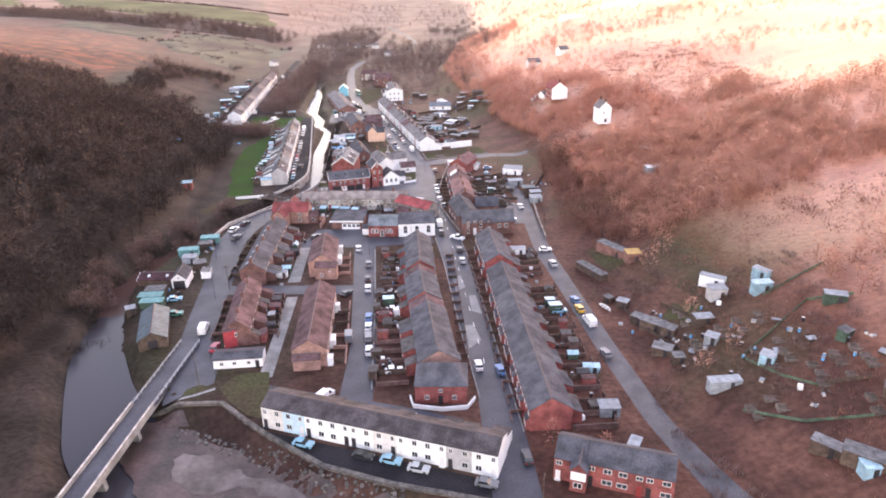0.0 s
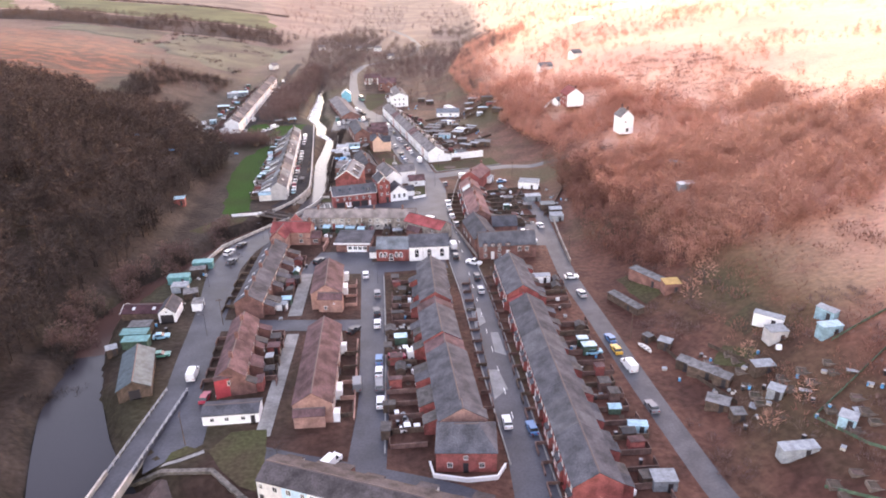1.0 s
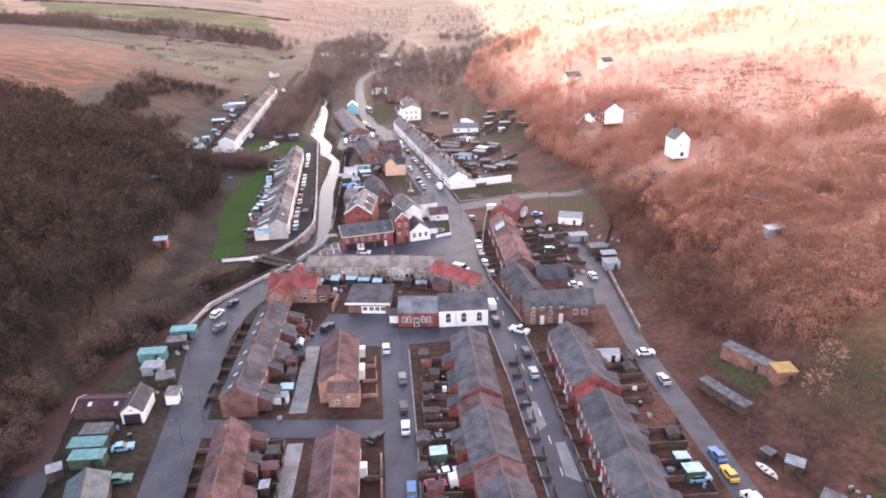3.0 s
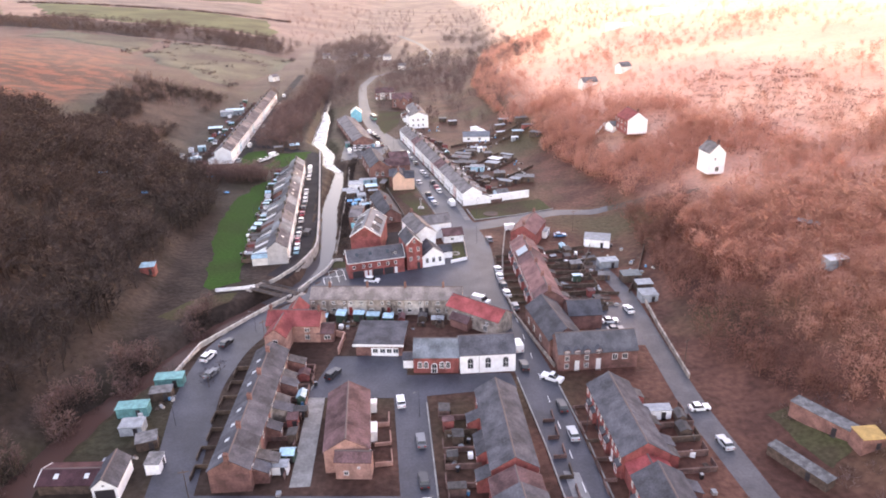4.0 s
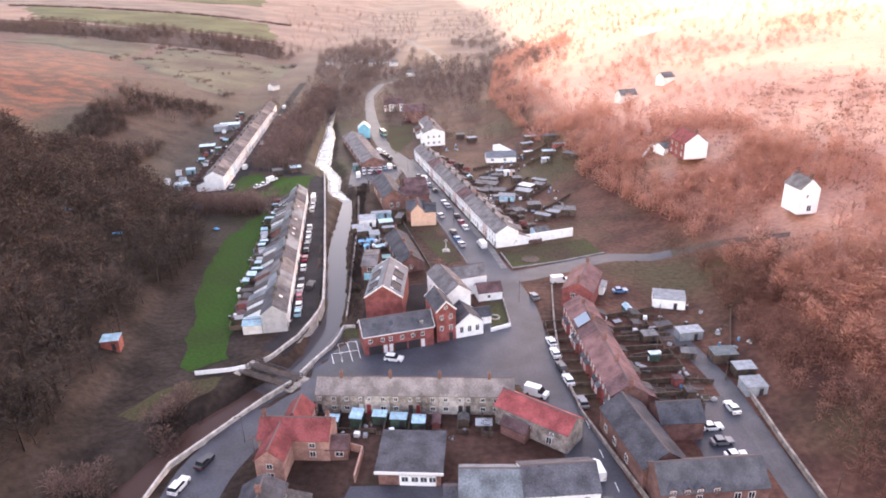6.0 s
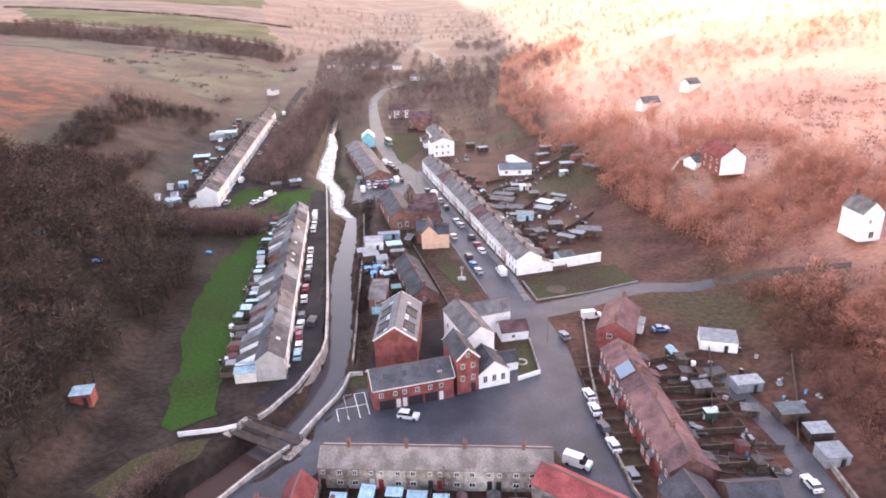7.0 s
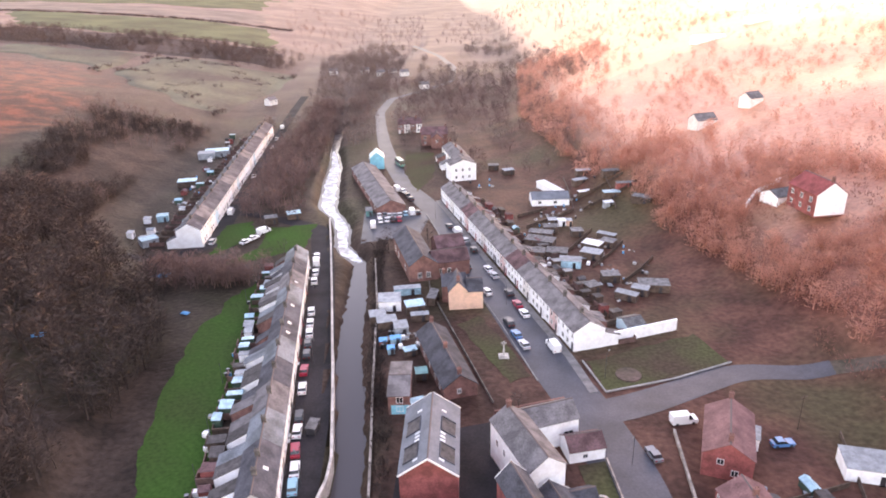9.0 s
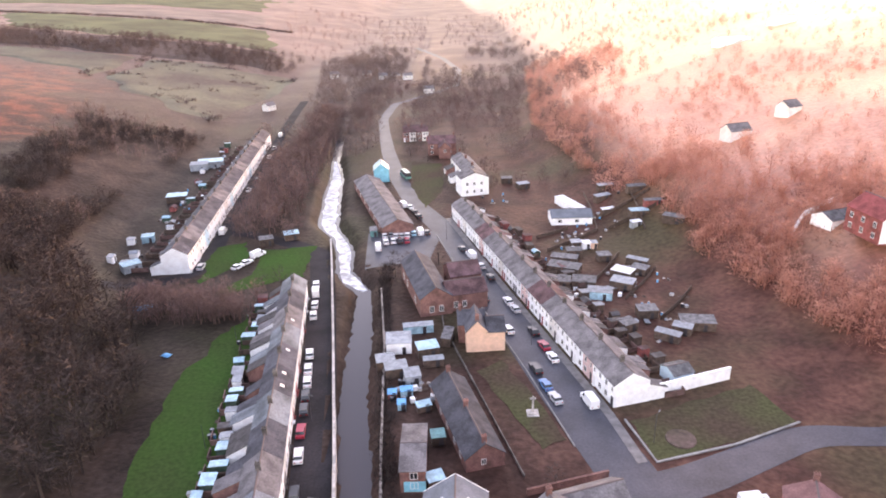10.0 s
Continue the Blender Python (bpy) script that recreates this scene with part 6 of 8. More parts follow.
# huts and allotments on the east bank
for x_, y_, a_, w_, d_, h_, wl, rf, lb in ((34.4, 117.6, 0, 5.0, 3.4, 2.4, "sheet_pale", "sheet_pale", PALE), (36.6, 105.6, -30, 2.4, 3.6, 2.2, "timber_dark", "sheet_pale", PALE), (34.0, 133.2, -5, 4.4, 1.8, 2.0, "sheet_blue", "sheet_blue", BLUE), (24.6, 204.4, 2, 6.2, 2.3, 2.3, "render_white", "sheet_pale", "white touring caravan beside the lane"),
                                           (59.6, 120.6, 5, 8.0, 2.4, 2.2, "sheet_pale", "sheet_pale", "long pale-roofed pigeon loft"), (70, 153.6, 6, 5.0, 3.4, 2.8, "render_grey", "sheet_pale", "pale-walled hut with a flat roof"), (71, 159.4, -38, 7.4, 2.0, 2.6, "render_white", "sheet_pale", "white pigeon loft on posts"),
                                           (78.4, 148.2, 8, 5.6, 2.4, 2.6, "sheet_blue", "sheet_blue", BLUE), (80.6, 153.6, -60, 5.0, 2.0, 2.4, "sheet_blue", "sheet_pale", PALE), (63.8, 145.2, 4, 5.2, 2.8, 2.2, "timber_dark", "sheet_pale", PALE), (63, 137, -40, 3.4, 2.8, 2.0, "sheet_pale", "sheet_pale", PALE),
                                           (53.6, 150.4, -42, 7.6, 3.2, 2.2, "timber_dark", "felt_grey", GREY), (56.0, 146.0, -42, 4.0, 3.0, 2.2, "timber_dark", "felt_grey", GREY), (52.4, 139, -30, 5.4, 3.4, 2.0, "timber_dark", "felt_grey", GREY), (54.4, 134, 0, 3.0, 2.6, 2.0, "timber_dark", "felt_grey", GREY)):
    shed(x_, y_, a_, round(w_ * 0.86, 2), round(d_ * 0.88, 2), h_, wl, rf, lb, group="allotment huts")
for x_, y_, a_, w_, d_, h_, wl, rf, lb in ((69.6, 123.6, -40, 3.4, 3.0, 2.2, "sheet_blue", "sheet_pale", PALE), (67.6, 95.6, -48, 6.0, 2.6, 2.2, "timber_dark", "felt_grey", GREY), (71.5, 90.5, -38, 9.0, 3.4, 2.4, "timber_dark", "felt_grey", GREY), (70.6, 88.6, 0, 3.0, 2.6, 2.2, "sheet_blue", "sheet_blue", BLUE), (82.5, 103.5, -30, 2.8, 2.4, 2.0, "timber_dark", "felt_grey", GREY),
                                           (54.6, 196.6, -58, 15.0, 3.2, 2.8, "brick_brown", "felt_grey", "long flat-roofed workshop on the bank"), (58.4, 189.4, 4, 5.2, 4.0, 2.8, "brick_brown", "sheet_ochre", "ochre-roofed end of a workshop"), (45.6, 187.4, -62, 14.0, 2.6, 2.2, "timber_dark", "felt_grey", "long grey-roofed timber shed"),
                                           (49.4, 164.6, -35, 3.6, 2.6, 2.2, "timber_dark", "sheet_pale", PALE), (46.4, 168.6, -60, 2.6, 1.8, 1.8, "timber_dark", "felt_grey", GREY), (51.0, 155.0, -42, 3.8, 3.0, 2.2, "timber_dark", "felt_grey", GREY), (88, 134, -20, 5.4, 2.4, 2.2, "timber_green", "sheet_pale", PALE), (84, 122, 30, 3.2, 2.4, 2.0, "timber_green", "felt_grey", GREY)):
    shed(x_, y_, a_, round(w_ * 0.86, 2), round(d_ * 0.88, 2), h_, wl, rf, lb, group="allotment huts")
for x_, y_, a_, w_, d_, h_, wl, rf, lb in ((33.0, 299.5, -15, 8.4, 6.0, 2.8, "render_white", "sheet_pale", "pale flat-roofed garage by the road"), (32.2, 281, 8, 6.0, 3.0, 2.4, "sheet_pale", "sheet_pale", PALE), (36.6, 270.6, 4, 5.6, 3.6, 2.4, "timber_dark", "felt_blue", "small timber shed with a blue-grey roof"), (38.6, 264, 4, 4.6, 3.0, 2.4, "timber_dark", "sheet_pale", PALE),
                                           (38.0, 257.6, 4, 4.6, 4.0, 2.4, "sheet_pale", "sheet_pale", PALE), (22, 280, 6, 3.6, 2.4, 2.2, "timber_dark", "felt_grey", GREY), (16.0, 308.5, 65, 4.4, 3.4, 2.6, "render_white", "sheet_pale", "white side extension with a pale roof"),
                                           (-5.6, 401, -14, 6.6, 4.4, 2.6, "timber_dark", "felt_grey", GREY), (-2.6, 394, -14, 6.6, 3.6, 2.4, "sheet_blue", "sheet_pale", PALE), (5.2, 400, -30, 6.4, 4.0, 2.4, "timber_dark", "sheet_pale", PALE), (7, 382.6, 0, 5.0, 3.4, 2.4, "timber_dark", "felt_grey", GREY), (0.2, 375.6, 25, 4.0, 3.4, 2.4, "timber_dark", "felt_grey", GREY),
                                           (8.6, 370, -35, 6.0, 2.2, 2.2, "timber_dark", "sheet_pale", PALE)):
    shed(x_, y_, a_, w_, d_, h_, wl, rf, lb, group="sheds on the slope")
for x_, y_, a_, w_, d_, h_, wl, rf, lb in ((17.6, 375.8, -8, 8.4, 4.2, 2.4, "timber_dark", "felt_grey", GREY), (13.2, 373.2, -30, 4.6, 2.6, 2.2, "timber_dark", "sheet_pale", PALE), (2.6, 470.5, -70, 17.0, 3.6, 2.8, "render_white", "sheet_white", "long white garden room with a pale roof"), (-4.2, 424, 0, 5, 3, 2.4, "timber_dark", "felt_grey", GREY), (-12, 402, -14, 5.4, 4, 2.4, "timber_dark", "felt_grey", GREY),
                                           (-18, 508, 0, 4.6, 3, 2.4, "timber_dark", "felt_grey", GREY), (-12, 499, 20, 5, 3, 2.4, "timber_dark", "sheet_pale", PALE), (-110, 278.6, 10, 4.2, 3.4, 2.6, "timber_red", "sheet_blue", "small timber hut with a pale blue roof"),
                                           (-144, 421.5, 40, 5.6, 4.0, 2.6, "sheet_pale", "sheet_blue", BLUE), (-149, 447, 15, 4.0, 3.0, 2.4, "sheet_blue", "sheet_blue", BLUE), (-156, 494, 12, 8, 5, 2.8, "timber_dark", "sheet_blue", BLUE), (-160, 550, 12, 12, 7, 3.2, "sheet_pale", "sheet_blue", BLUE), (-164, 545, 12, 8, 6, 3.2, "sheet_pale", "sheet_pale", PALE)):
    shed(x_, y_, a_, w_, d_, h_, wl, rf, lb, group="sheds on the slope")
for x_, y_, a_, w_, d_, h_, wl, rf, lb in ((17.5, 478.5, 10, 6.0, 2.4, 2.0, "timber_dark", "sheet_pale", PALE), (14.8, 470.5, 25, 6.5, 2.4, 2.0, "timber_dark", "sheet_pale", PALE), (26.0, 466.0, 8, 7.0, 2.6, 2.2, "timber_dark", "felt_grey", GREY), (22.6, 449.0, 4, 6.4, 2.8, 2.2, "timber_dark", "sheet_blue", BLUE),
                                           (28.6, 451.5, 4, 7.5, 2.0, 2.0, "timber_red", "felt_grey", GREY), (20.2, 443.0, 15, 3.6, 2.0, 1.8, "sheet_pale", "sheet_white", PALE), (31.0, 437.0, -35, 7.0, 3.2, 2.2, "timber_dark", "felt_grey", GREY), (14.2, 458.6, 18, 5.0, 1.6, 1.6, "timber_dark", "sheet_white", PALE),
                                           (-2.4, 431.4, 4, 3.2, 2.6, 2.2, "timber_dark", "sheet_pale", PALE), (0.8, 430.4, 4, 2.6, 2.4, 2.2, "render_white", "sheet_white", PALE), (3.4, 430.2, 4, 1.8, 2.2, 2.2, "render_orange", "sheet_pale", "small orange shed with a pale roof"), (-3.6, 424.6, -35, 3.4, 2.4, 2.2, "sheet_pale", "sheet_white", PALE),
                                           (4.2, 420.0, 6, 4.0, 3.2, 2.2, "timber_dark", "felt_grey", GREY), (-9.4, 411.8, -25, 9.5, 4.6, 2.4, "timber_dark", "felt_grey", GREY), (-8.2, 418.6, -20, 8.0, 3.2, 2.4, "timber_dark", "felt_grey", GREY), (13.6, 416.0, -35, 6.4, 1.8, 2.0, "timber_dark", "sheet_pale", PALE),
                                           (7.0, 407.2, -38, 6.0, 4.0, 2.4, "timber_dark", "sheet_white", PALE), (12.6, 409.4, -38, 4.6, 3.4, 2.2, "timber_dark", "felt_grey", GREY), (79.4, 243.0, 12, 5.6, 2.8, 2.2, "sheet_pale", "sheet_white", PALE), (83.0, 264.0, -40, 6.0, 2.0, 2.0, "timber_dark", "sheet_pale", PALE), (29.0, 272.0, -10, 3.4, 2.2, 1.8, "timber_dark", "felt_grey", GREY)):
    shed(x_, y_, a_, w_, d_, h_, wl, rf, lb, group="garden sheds on the slope")
# yards between the inn and the old school
for x_, y_, a_, w_, d_, h_, wl, rf, lb in ((-56.4, 369, 4, 6.0, 5.4, 3.0, "render_white", "sheet_pale", "white-roofed garage by the river wall"), (-49.5, 366, 14, 5.0, 3.6, 2.6, "timber_dark", "sheet_blue", BLUE), (-59, 360.6, 12, 4.2, 3.4, 2.6, "timber_dark", "sheet_pale", PALE), (-56.4, 357.4, 12, 5.0, 3.4, 2.6, "timber_dark", "sheet_pale", PALE), (-52.6, 354.6, 12, 3.4, 3.6, 2.4, "sheet_pale", "sheet_pale", PALE),
                                           (-53.6, 349.4, 8, 2.6, 1.6, 1.6, "sheet_blue", "tarp_blue", "small store covered with blue tarpaulin"), (-56.6, 348.4, 4, 1.8, 1.6, 1.6, "timber_red", "tarp_blue", "small store covered with blue tarpaulin"), (-54.4, 344.6, 4, 1.7, 1.6, 1.6, "sheet_blue", "tarp_blue", "small store covered with blue tarpaulin"), (-49.8, 343.8, 20, 3.0, 1.8, 1.6, "timber_dark", "sheet_blue", BLUE),
                                           (-40.2, 338.4, 12, 5.0, 2.6, 2.2, "timber_red", "felt_grey", "red striped timber shed with a grey roof"), (-46.8, 333.4, 8, 2.6, 2.4, 2.0, "timber_dark", "sheet_teal", "small timber garden shed with green roof"), (-40.6, 329.0, 14, 3.2, 1.2, 1.2, "sheet_blue", "sheet_blue", BLUE), (-47.2, 321.6, 20, 3.0, 2.4, 2.0, "timber_dark", "sheet_blue", BLUE)):
    shed(x_, y_, a_, w_, d_, h_, wl, rf, lb, group="sheds by the river wall")
for x_, y_, a_, w_, d_, h_, wl, rf, lb in ((-52, 377, 8, 7.5, 1.8, 2.2, "sheet_blue", "sheet_pale", PALE), (-44.6, 372, 80, 6.0, 2.2, 2.4, "timber_dark", "felt_grey", GREY), (-48, 361, 8, 4.6, 1.6, 2.0, "timber_dark", "sheet_pale", PALE), (-98.5, 446, 20, 5.0, 3.6, 2.4, "timber_dark", "sheet_blue", BLUE), (-106, 441, 20, 4.6, 3.4, 2.6, "timber_dark", "felt_grey", "dark timber stable on the meadow"),
                                           (-70, 447.5, 8, 2.4, 4.0, 2.4, "sheet_teal", "felt_grey", GREY), (-68.0, 315.4, 82, 3.4, 1.8, 1.6, "steel_grey", "felt_grey", "grey box trailer on the road")):
    shed(x_, y_, a_, w_, d_, h_, wl, rf, lb, group="sheds by the river wall")
# a boat on the bank and tarpaulins on the hillside


def boat(x, y, ang):
    b = thing("rowing_boat", x, y, ang, "small open rowing boat laid up on the grass", "boat", z=land(x, y) + 0.02)
    k, n = Kit(), 9
    ring = []
    for i in range(n):
        t = i / (n - 1) * 2 - 1
        w = 0.85 * (1 - abs(t) ** 2.6) + 0.02
        ring.append((t * 2.4, w))
    for (xa, wa), (xb, wb) in zip(ring[:-1], ring[1:]):
        for s_ in (1, -1):
            k.face((xa, 0, 0.02), (xb, 0, 0.02), (xb, s_ * wb, 0.6), (xa, s_ * wa, 0.6))
            k.face((xa, s_ * wa, 0.6), (xb, s_ * wb, 0.6), (xb, s_ * wb * 0.9, 0.62), (xa, s_ * wa * 0.9, 0.62))
    part("hull", k.mesh("hull", "render_cream"), b)
    for u in (-1.1, 0.1, 1.2):
        part("thwart", cached(("thw",), lambda: Kit().box(-0.14, -0.68, 0.38, 0.14, 0.68, 0.44).mesh("thwart", "timber_dark")), b, pose(u, 0, 0))


boat(44.6, 164.8, 115)


def tarpaulin(x, y, ang, w, d):
    k = Kit()
    n = 5
    P = [[(w * (i / n - 0.5), d * (j / n - 0.5), land(x, y) * 0 + 0.25 + 0.5 * math.sin(math.pi * i / n) * math.sin(math.pi * j / n) + 0.06 * ((i * 3 + j * 5) % 4)) for j in range(n + 1)] for i in range(n + 1)]
    for i in range(n):
        for j in range(n):
            k.face(P[i][j], P[i + 1][j], P[i + 1][j + 1], P[i][j + 1])
    ob = tagged(new("tarpaulin", k.mesh("tarpaulin", "tarp_blue")), "crumpled bright blue tarpaulin over a heap", "tarpaulin", "tarpaulins")
    ob.matrix_basis = pose(x, y, land(x, y), 0, 0, ang)


for x_, y_, a_, w_, d_ in ((-129.5, 394, 20, 6, 3.4), (-112.5, 368, -20, 2.4, 1.6), (-135, 340, 10, 3.4, 2.2), (-154, 348, 15, 4.0, 2.6)):
    tarpaulin(x_, y_, a_, w_, d_)

# ---- small clutter of yards, gardens and allotments ----
def small(kind, x, y, ang):
    """A small loose thing out of doors."""
    name, label, category = dict(bin=("wheelie_bin", "dark plastic wheelie bin in a yard", "bin"), pallet=("pallet", "weathered timber pallet lying in a yard", "pallet"), tank=("water_tank", "pale plastic water tank in a garden", "tank"),
                                 crate=("crate", "pale wooden crate among garden clutter", "crate"), frame=("cold_frame", "low glass cold frame in a garden", "cold frame"), heap=("rubbish_heap", "heap of pale rubble in a yard", "heap"), drum=("oil_drum", "blue plastic drum standing in a yard", "drum"))[kind]
    o = thing(name, x, y, ang, label, category, name.replace("_", " ") + "s")
    if kind == "bin":
        part("body", cached(("bin",), lambda: Kit().box(-0.27, -0.3, 0, 0.27, 0.3, 1.0, 1.15).mesh("body", "paint_black")), o)
        part("lid", cached(("binl",), lambda: Kit().box(-0.33, -0.37, 1.0, 0.33, 0.37, 1.08, 0.9).mesh("lid", "paint_grey")), o)
    elif kind == "pallet":
        for i in range(5):
            part("board", cached(("plb",), lambda: Kit().box(-0.6, -0.07, 0.1, 0.6, 0.07, 0.13).mesh("board", "timber_dark")), o, pose(0, -0.42 + 0.21 * i, 0))
        for i in range(3):
            part("bearer", cached(("plr",), lambda: Kit().box(-0.05, -0.5, 0, 0.05, 0.5, 0.1).mesh("bearer", "timber_dark")), o, pose(-0.5 + 0.5 * i, 0, 0))
    elif kind == "tank":
        part("tank", cached(("tnk",), lambda: Kit().box(-0.5, -0.55, 0.12, 0.5, 0.55, 1.1, 0.96).mesh("tank", "render_white")), o)
        part("base", cached(("tnb",), lambda: Kit().box(-0.55, -0.6, 0, 0.55, 0.6, 0.12).mesh("base", "timber_dark")), o)
    elif kind == "crate":
        part("box", cached(("crt",), lambda: Kit().box(-0.5, -0.4, 0, 0.5, 0.4, 0.6).mesh("box", "stone_pale")), o)
        part("lid", cached(("crl",), lambda: Kit().box(-0.54, -0.44, 0.6, 0.54, 0.44, 0.66).mesh("lid", "sheet_pale")), o)
    elif kind == "frame":
        part("kerb", cached(("cfk",), lambda: Kit().box(-1.1, -0.7, 0, 1.1, 0.7, 0.35).mesh("kerb", "timber_dark")), o)
        part("glass", cached(("cfg",), lambda: Kit().slab((-1.1, -0.7, 0.42), (1.1, -0.7, 0.42), (1.1, 0.7, 0.62), (-1.1, 0.7, 0.62), 0.05).mesh("glass", "sheet_pale")), o)
    elif kind == "drum":
        part("barrel", cached(("drm",), lambda: Kit().tube((0, 0, 0), (0, 0, 0.9), 0.3, 0.3, 10).mesh("barrel", "tarp_blue")), o)
        part("rim", cached(("drr",), lambda: Kit().tube((0, 0, 0.88), (0, 0, 0.95), 0.32, 0.3, 10).mesh("rim", "paint_grey")), o)
    else:
        R = random.Random(int(x * 10))
        for i in range(4):
            part("lump", cached(("lmp", i % 3), lambda i=i: Kit().box(-0.4 - 0.1 * (i % 3), -0.3, -0.1, 0.4, 0.3, 0.35 + 0.1 * (i % 3), 0.6).mesh("lump", ("stone_pale", "sheet_pale", "timber_dark")[i % 3])), o, pose(R.uniform(-0.8, 0.8), R.uniform(-0.7, 0.7), 0, 0, 0, R.uniform(0, 180)))


def strew(x0, y0, x1, y1, width, n, seed, kinds):
    R = random.Random(seed)
    for _ in range(n):
        t, o = R.random(), R.uniform(-width, width)
        dx, dy = x1 - x0, y1 - y0
        ln = math.hypot(dx, dy)
        small(R.choice(kinds), x0 + dx * t - dy / ln * o, y0 + dy * t + dx / ln * o, R.uniform(0, 180))


YARD = ("bin", "bin", "crate", "pallet", "tank", "drum", "heap")
DULL = ("pallet", "heap", "pallet", "bin", "crate", "drum", "heap")
PLOT = ("crate", "frame", "heap", "tank", "pallet", "drum", "frame")
strew(-14, 130, -17, 208, 3.0, 34, 61, YARD)
strew(31, 114, 26, 206, 3.5, 36, 62, YARD)
strew(-50, 152, -50.5, 224, 2.0, 18, 63, YARD)
strew(-86, 292, -97.5, 396, 1.4, 22, 64, YARD)
strew(3, 350, -26, 460, 2.2, 24, 65, YARD)
strew(-145, 420, -160, 590, 5, 30, 66, YARD)
strew(62, 150, 82, 110, 12, 20, 67, PLOT)
strew(62, 150, 82, 110, 12, 24, 80, DULL)
strew(60, 128, 50, 160, 5, 16, 68, DULL)
strew(24, 252, 18, 300, 6, 26, 69, PLOT)
strew(-5, 400, 12, 372, 7, 24, 70, PLOT)
for p0, p1 in (((-6, 398), (10, 424)), ((4, 392), (18, 412)), ((-12, 428), (8, 446)), ((10, 380), (24, 398)), ((12, 446), (34, 452)), ((10, 456), (30, 462)), ((8, 446), (10, 482)), ((22, 438), (24, 470)), ((-14, 440), (-2, 448)), ((20, 268), (34, 310)), ((34, 262), (46, 290)), ((14, 292), (28, 296)), ((16, 282), (30, 286)), ((16, 272), (30, 276))):
    tagged(wall_line("garden_fence", [p0, ((p0[0] + p1[0]) / 2 + 0.6, (p0[1] + p1[1]) / 2), p1], 1.1, 0.12, "timber_dark", "weathered timber fence between garden plots", "fence", kind="thing"), group="garden fences")
strew(-4, 440, 28, 462, 12, 26, 75, DULL)
strew(8, 412, 20, 384, 8, 18, 76, DULL)
strew(-8, 425, -2, 445, 5, 12, 77, DULL)
strew(30, 300, 46, 275, 7, 22, 78, DULL)
strew(-30, 478, -8, 500, 6, 10, 79, DULL)
strew(-56, 352, -46, 350, 6, 26, 71, YARD)
strew(-82, 168, -84, 215, 5, 16, 72, YARD)
strew(-50, 258, -18, 248, 3, 0, 73, YARD)
strew(-54, 247, -20, 245, 2, 14, 74, YARD)
for pts in ([(66, 128), (84, 138), (92, 134)], [(66, 128), (70, 118), (74, 112)], [(78, 146), (94, 150)], [(60, 112), (68, 104), (78, 100)]):
    wall_line("allotment_fence", pts, 0.55, 0.04, "netting", "green mesh fence round an allotment plot", "fence", kind="thing")
for pts in ([(47.5, 172), (52, 150), (56, 138)], [(58, 160), (64, 146)], [(74, 112), (82, 109)], [(86, 98), (78, 95)], [(20, 262), (31, 261)], [(18, 272), (30, 271)], [(17, 283), (28, 282)], [(17, 293), (27, 292)]):
    wall_line("allotment_fence", pts, 0.9, 0.07, "timber_dark", "weathered board fence between garden plots", "fence", kind="thing")



def garden_bed(x, y, ang, w, d, planted):
    """A dug plot inside low boards, with a few rows of canes where it is planted."""
    o = thing("garden_bed", x, y, ang, "dug garden bed edged with weathered boards", "garden bed", "garden beds")
    part("soil", cached(("gbs", w, d), lambda: Kit().box(-w / 2, -d / 2, -0.5, w / 2, d / 2, 0.16).mesh("soil", "earth")), o)
    part("edging", cached(("gbe", w, d), lambda: Kit().box(-w / 2 - 0.12, -d / 2 - 0.12, -0.5, -w / 2, d / 2 + 0.12, 0.32).box(w / 2, -d / 2 - 0.12, -0.5, w / 2 + 0.12, d / 2 + 0.12, 0.32).box(-w / 2, -d / 2 - 0.12, -0.5, w / 2, -d / 2, 0.32).box(-w / 2, d / 2, -0.5, w / 2, d / 2 + 0.12, 0.32).mesh("edging", "timber_pale")), o)
    if planted:
        k = Kit()
        for i in range(int(w / 0.8)):
            u = -w / 2 + 0.5 + i * 0.8
            k.tube((u, -d / 3, 0.1), (u + 0.1, 0, 1.5), 0.035, 0.03, 4).tube((u, d / 3, 0.1), (u + 0.1, 0, 1.5), 0.035, 0.03, 4)
        part("canes", k.mesh("canes", "timber_pale"), o, label="crossed pale garden canes")


BR = random.Random(90)
for bx, by, n, m in ((57, 154, 2, 3), (66, 140, 3, 2), (70, 128, 2, 3), (76, 118, 3, 3), (62, 112, 2, 2), (80, 104, 2, 2), (60, 142, 1, 3), (17.5, 262, 3, 3), (18, 284, 3, 2)):
    for i in range(n):
        for j in range(m):
            garden_bed(bx + i * 4.4 + BR.uniform(-0.6, 0.6), by - j * 3.2 + BR.uniform(-0.5, 0.5), BR.uniform(-16, -4), BR.choice((2.6, 3.2)), BR.choice((1.4, 1.9)), BR.random() < 0.3)

# ---- bridges, walls, poles ----
bridge = thing("road_bridge", 0, 0, 0, "concrete road bridge with parapets over the river", "bridge", z=0)
B0, B1 = Vector((-69.5, 60.0, 0)), Vector((-65.4, 150.0, 0))
bd = (B1 - B0).normalized()
bp = Vector((bd.y, -bd.x, 0))


def bar(a, b, w, z0, z1, mat, name, parent, label=""):
    k = Kit()
    d = (b - a).normalized()
    n = Vector((d.y, -d.x, 0)) * w / 2
    k.slab(*[(q.x, q.y, z1) for q in (a + n, b + n, b - n, a - n)], z1 - z0)
    return part(name, k.mesh(name, mat), parent, label=label)


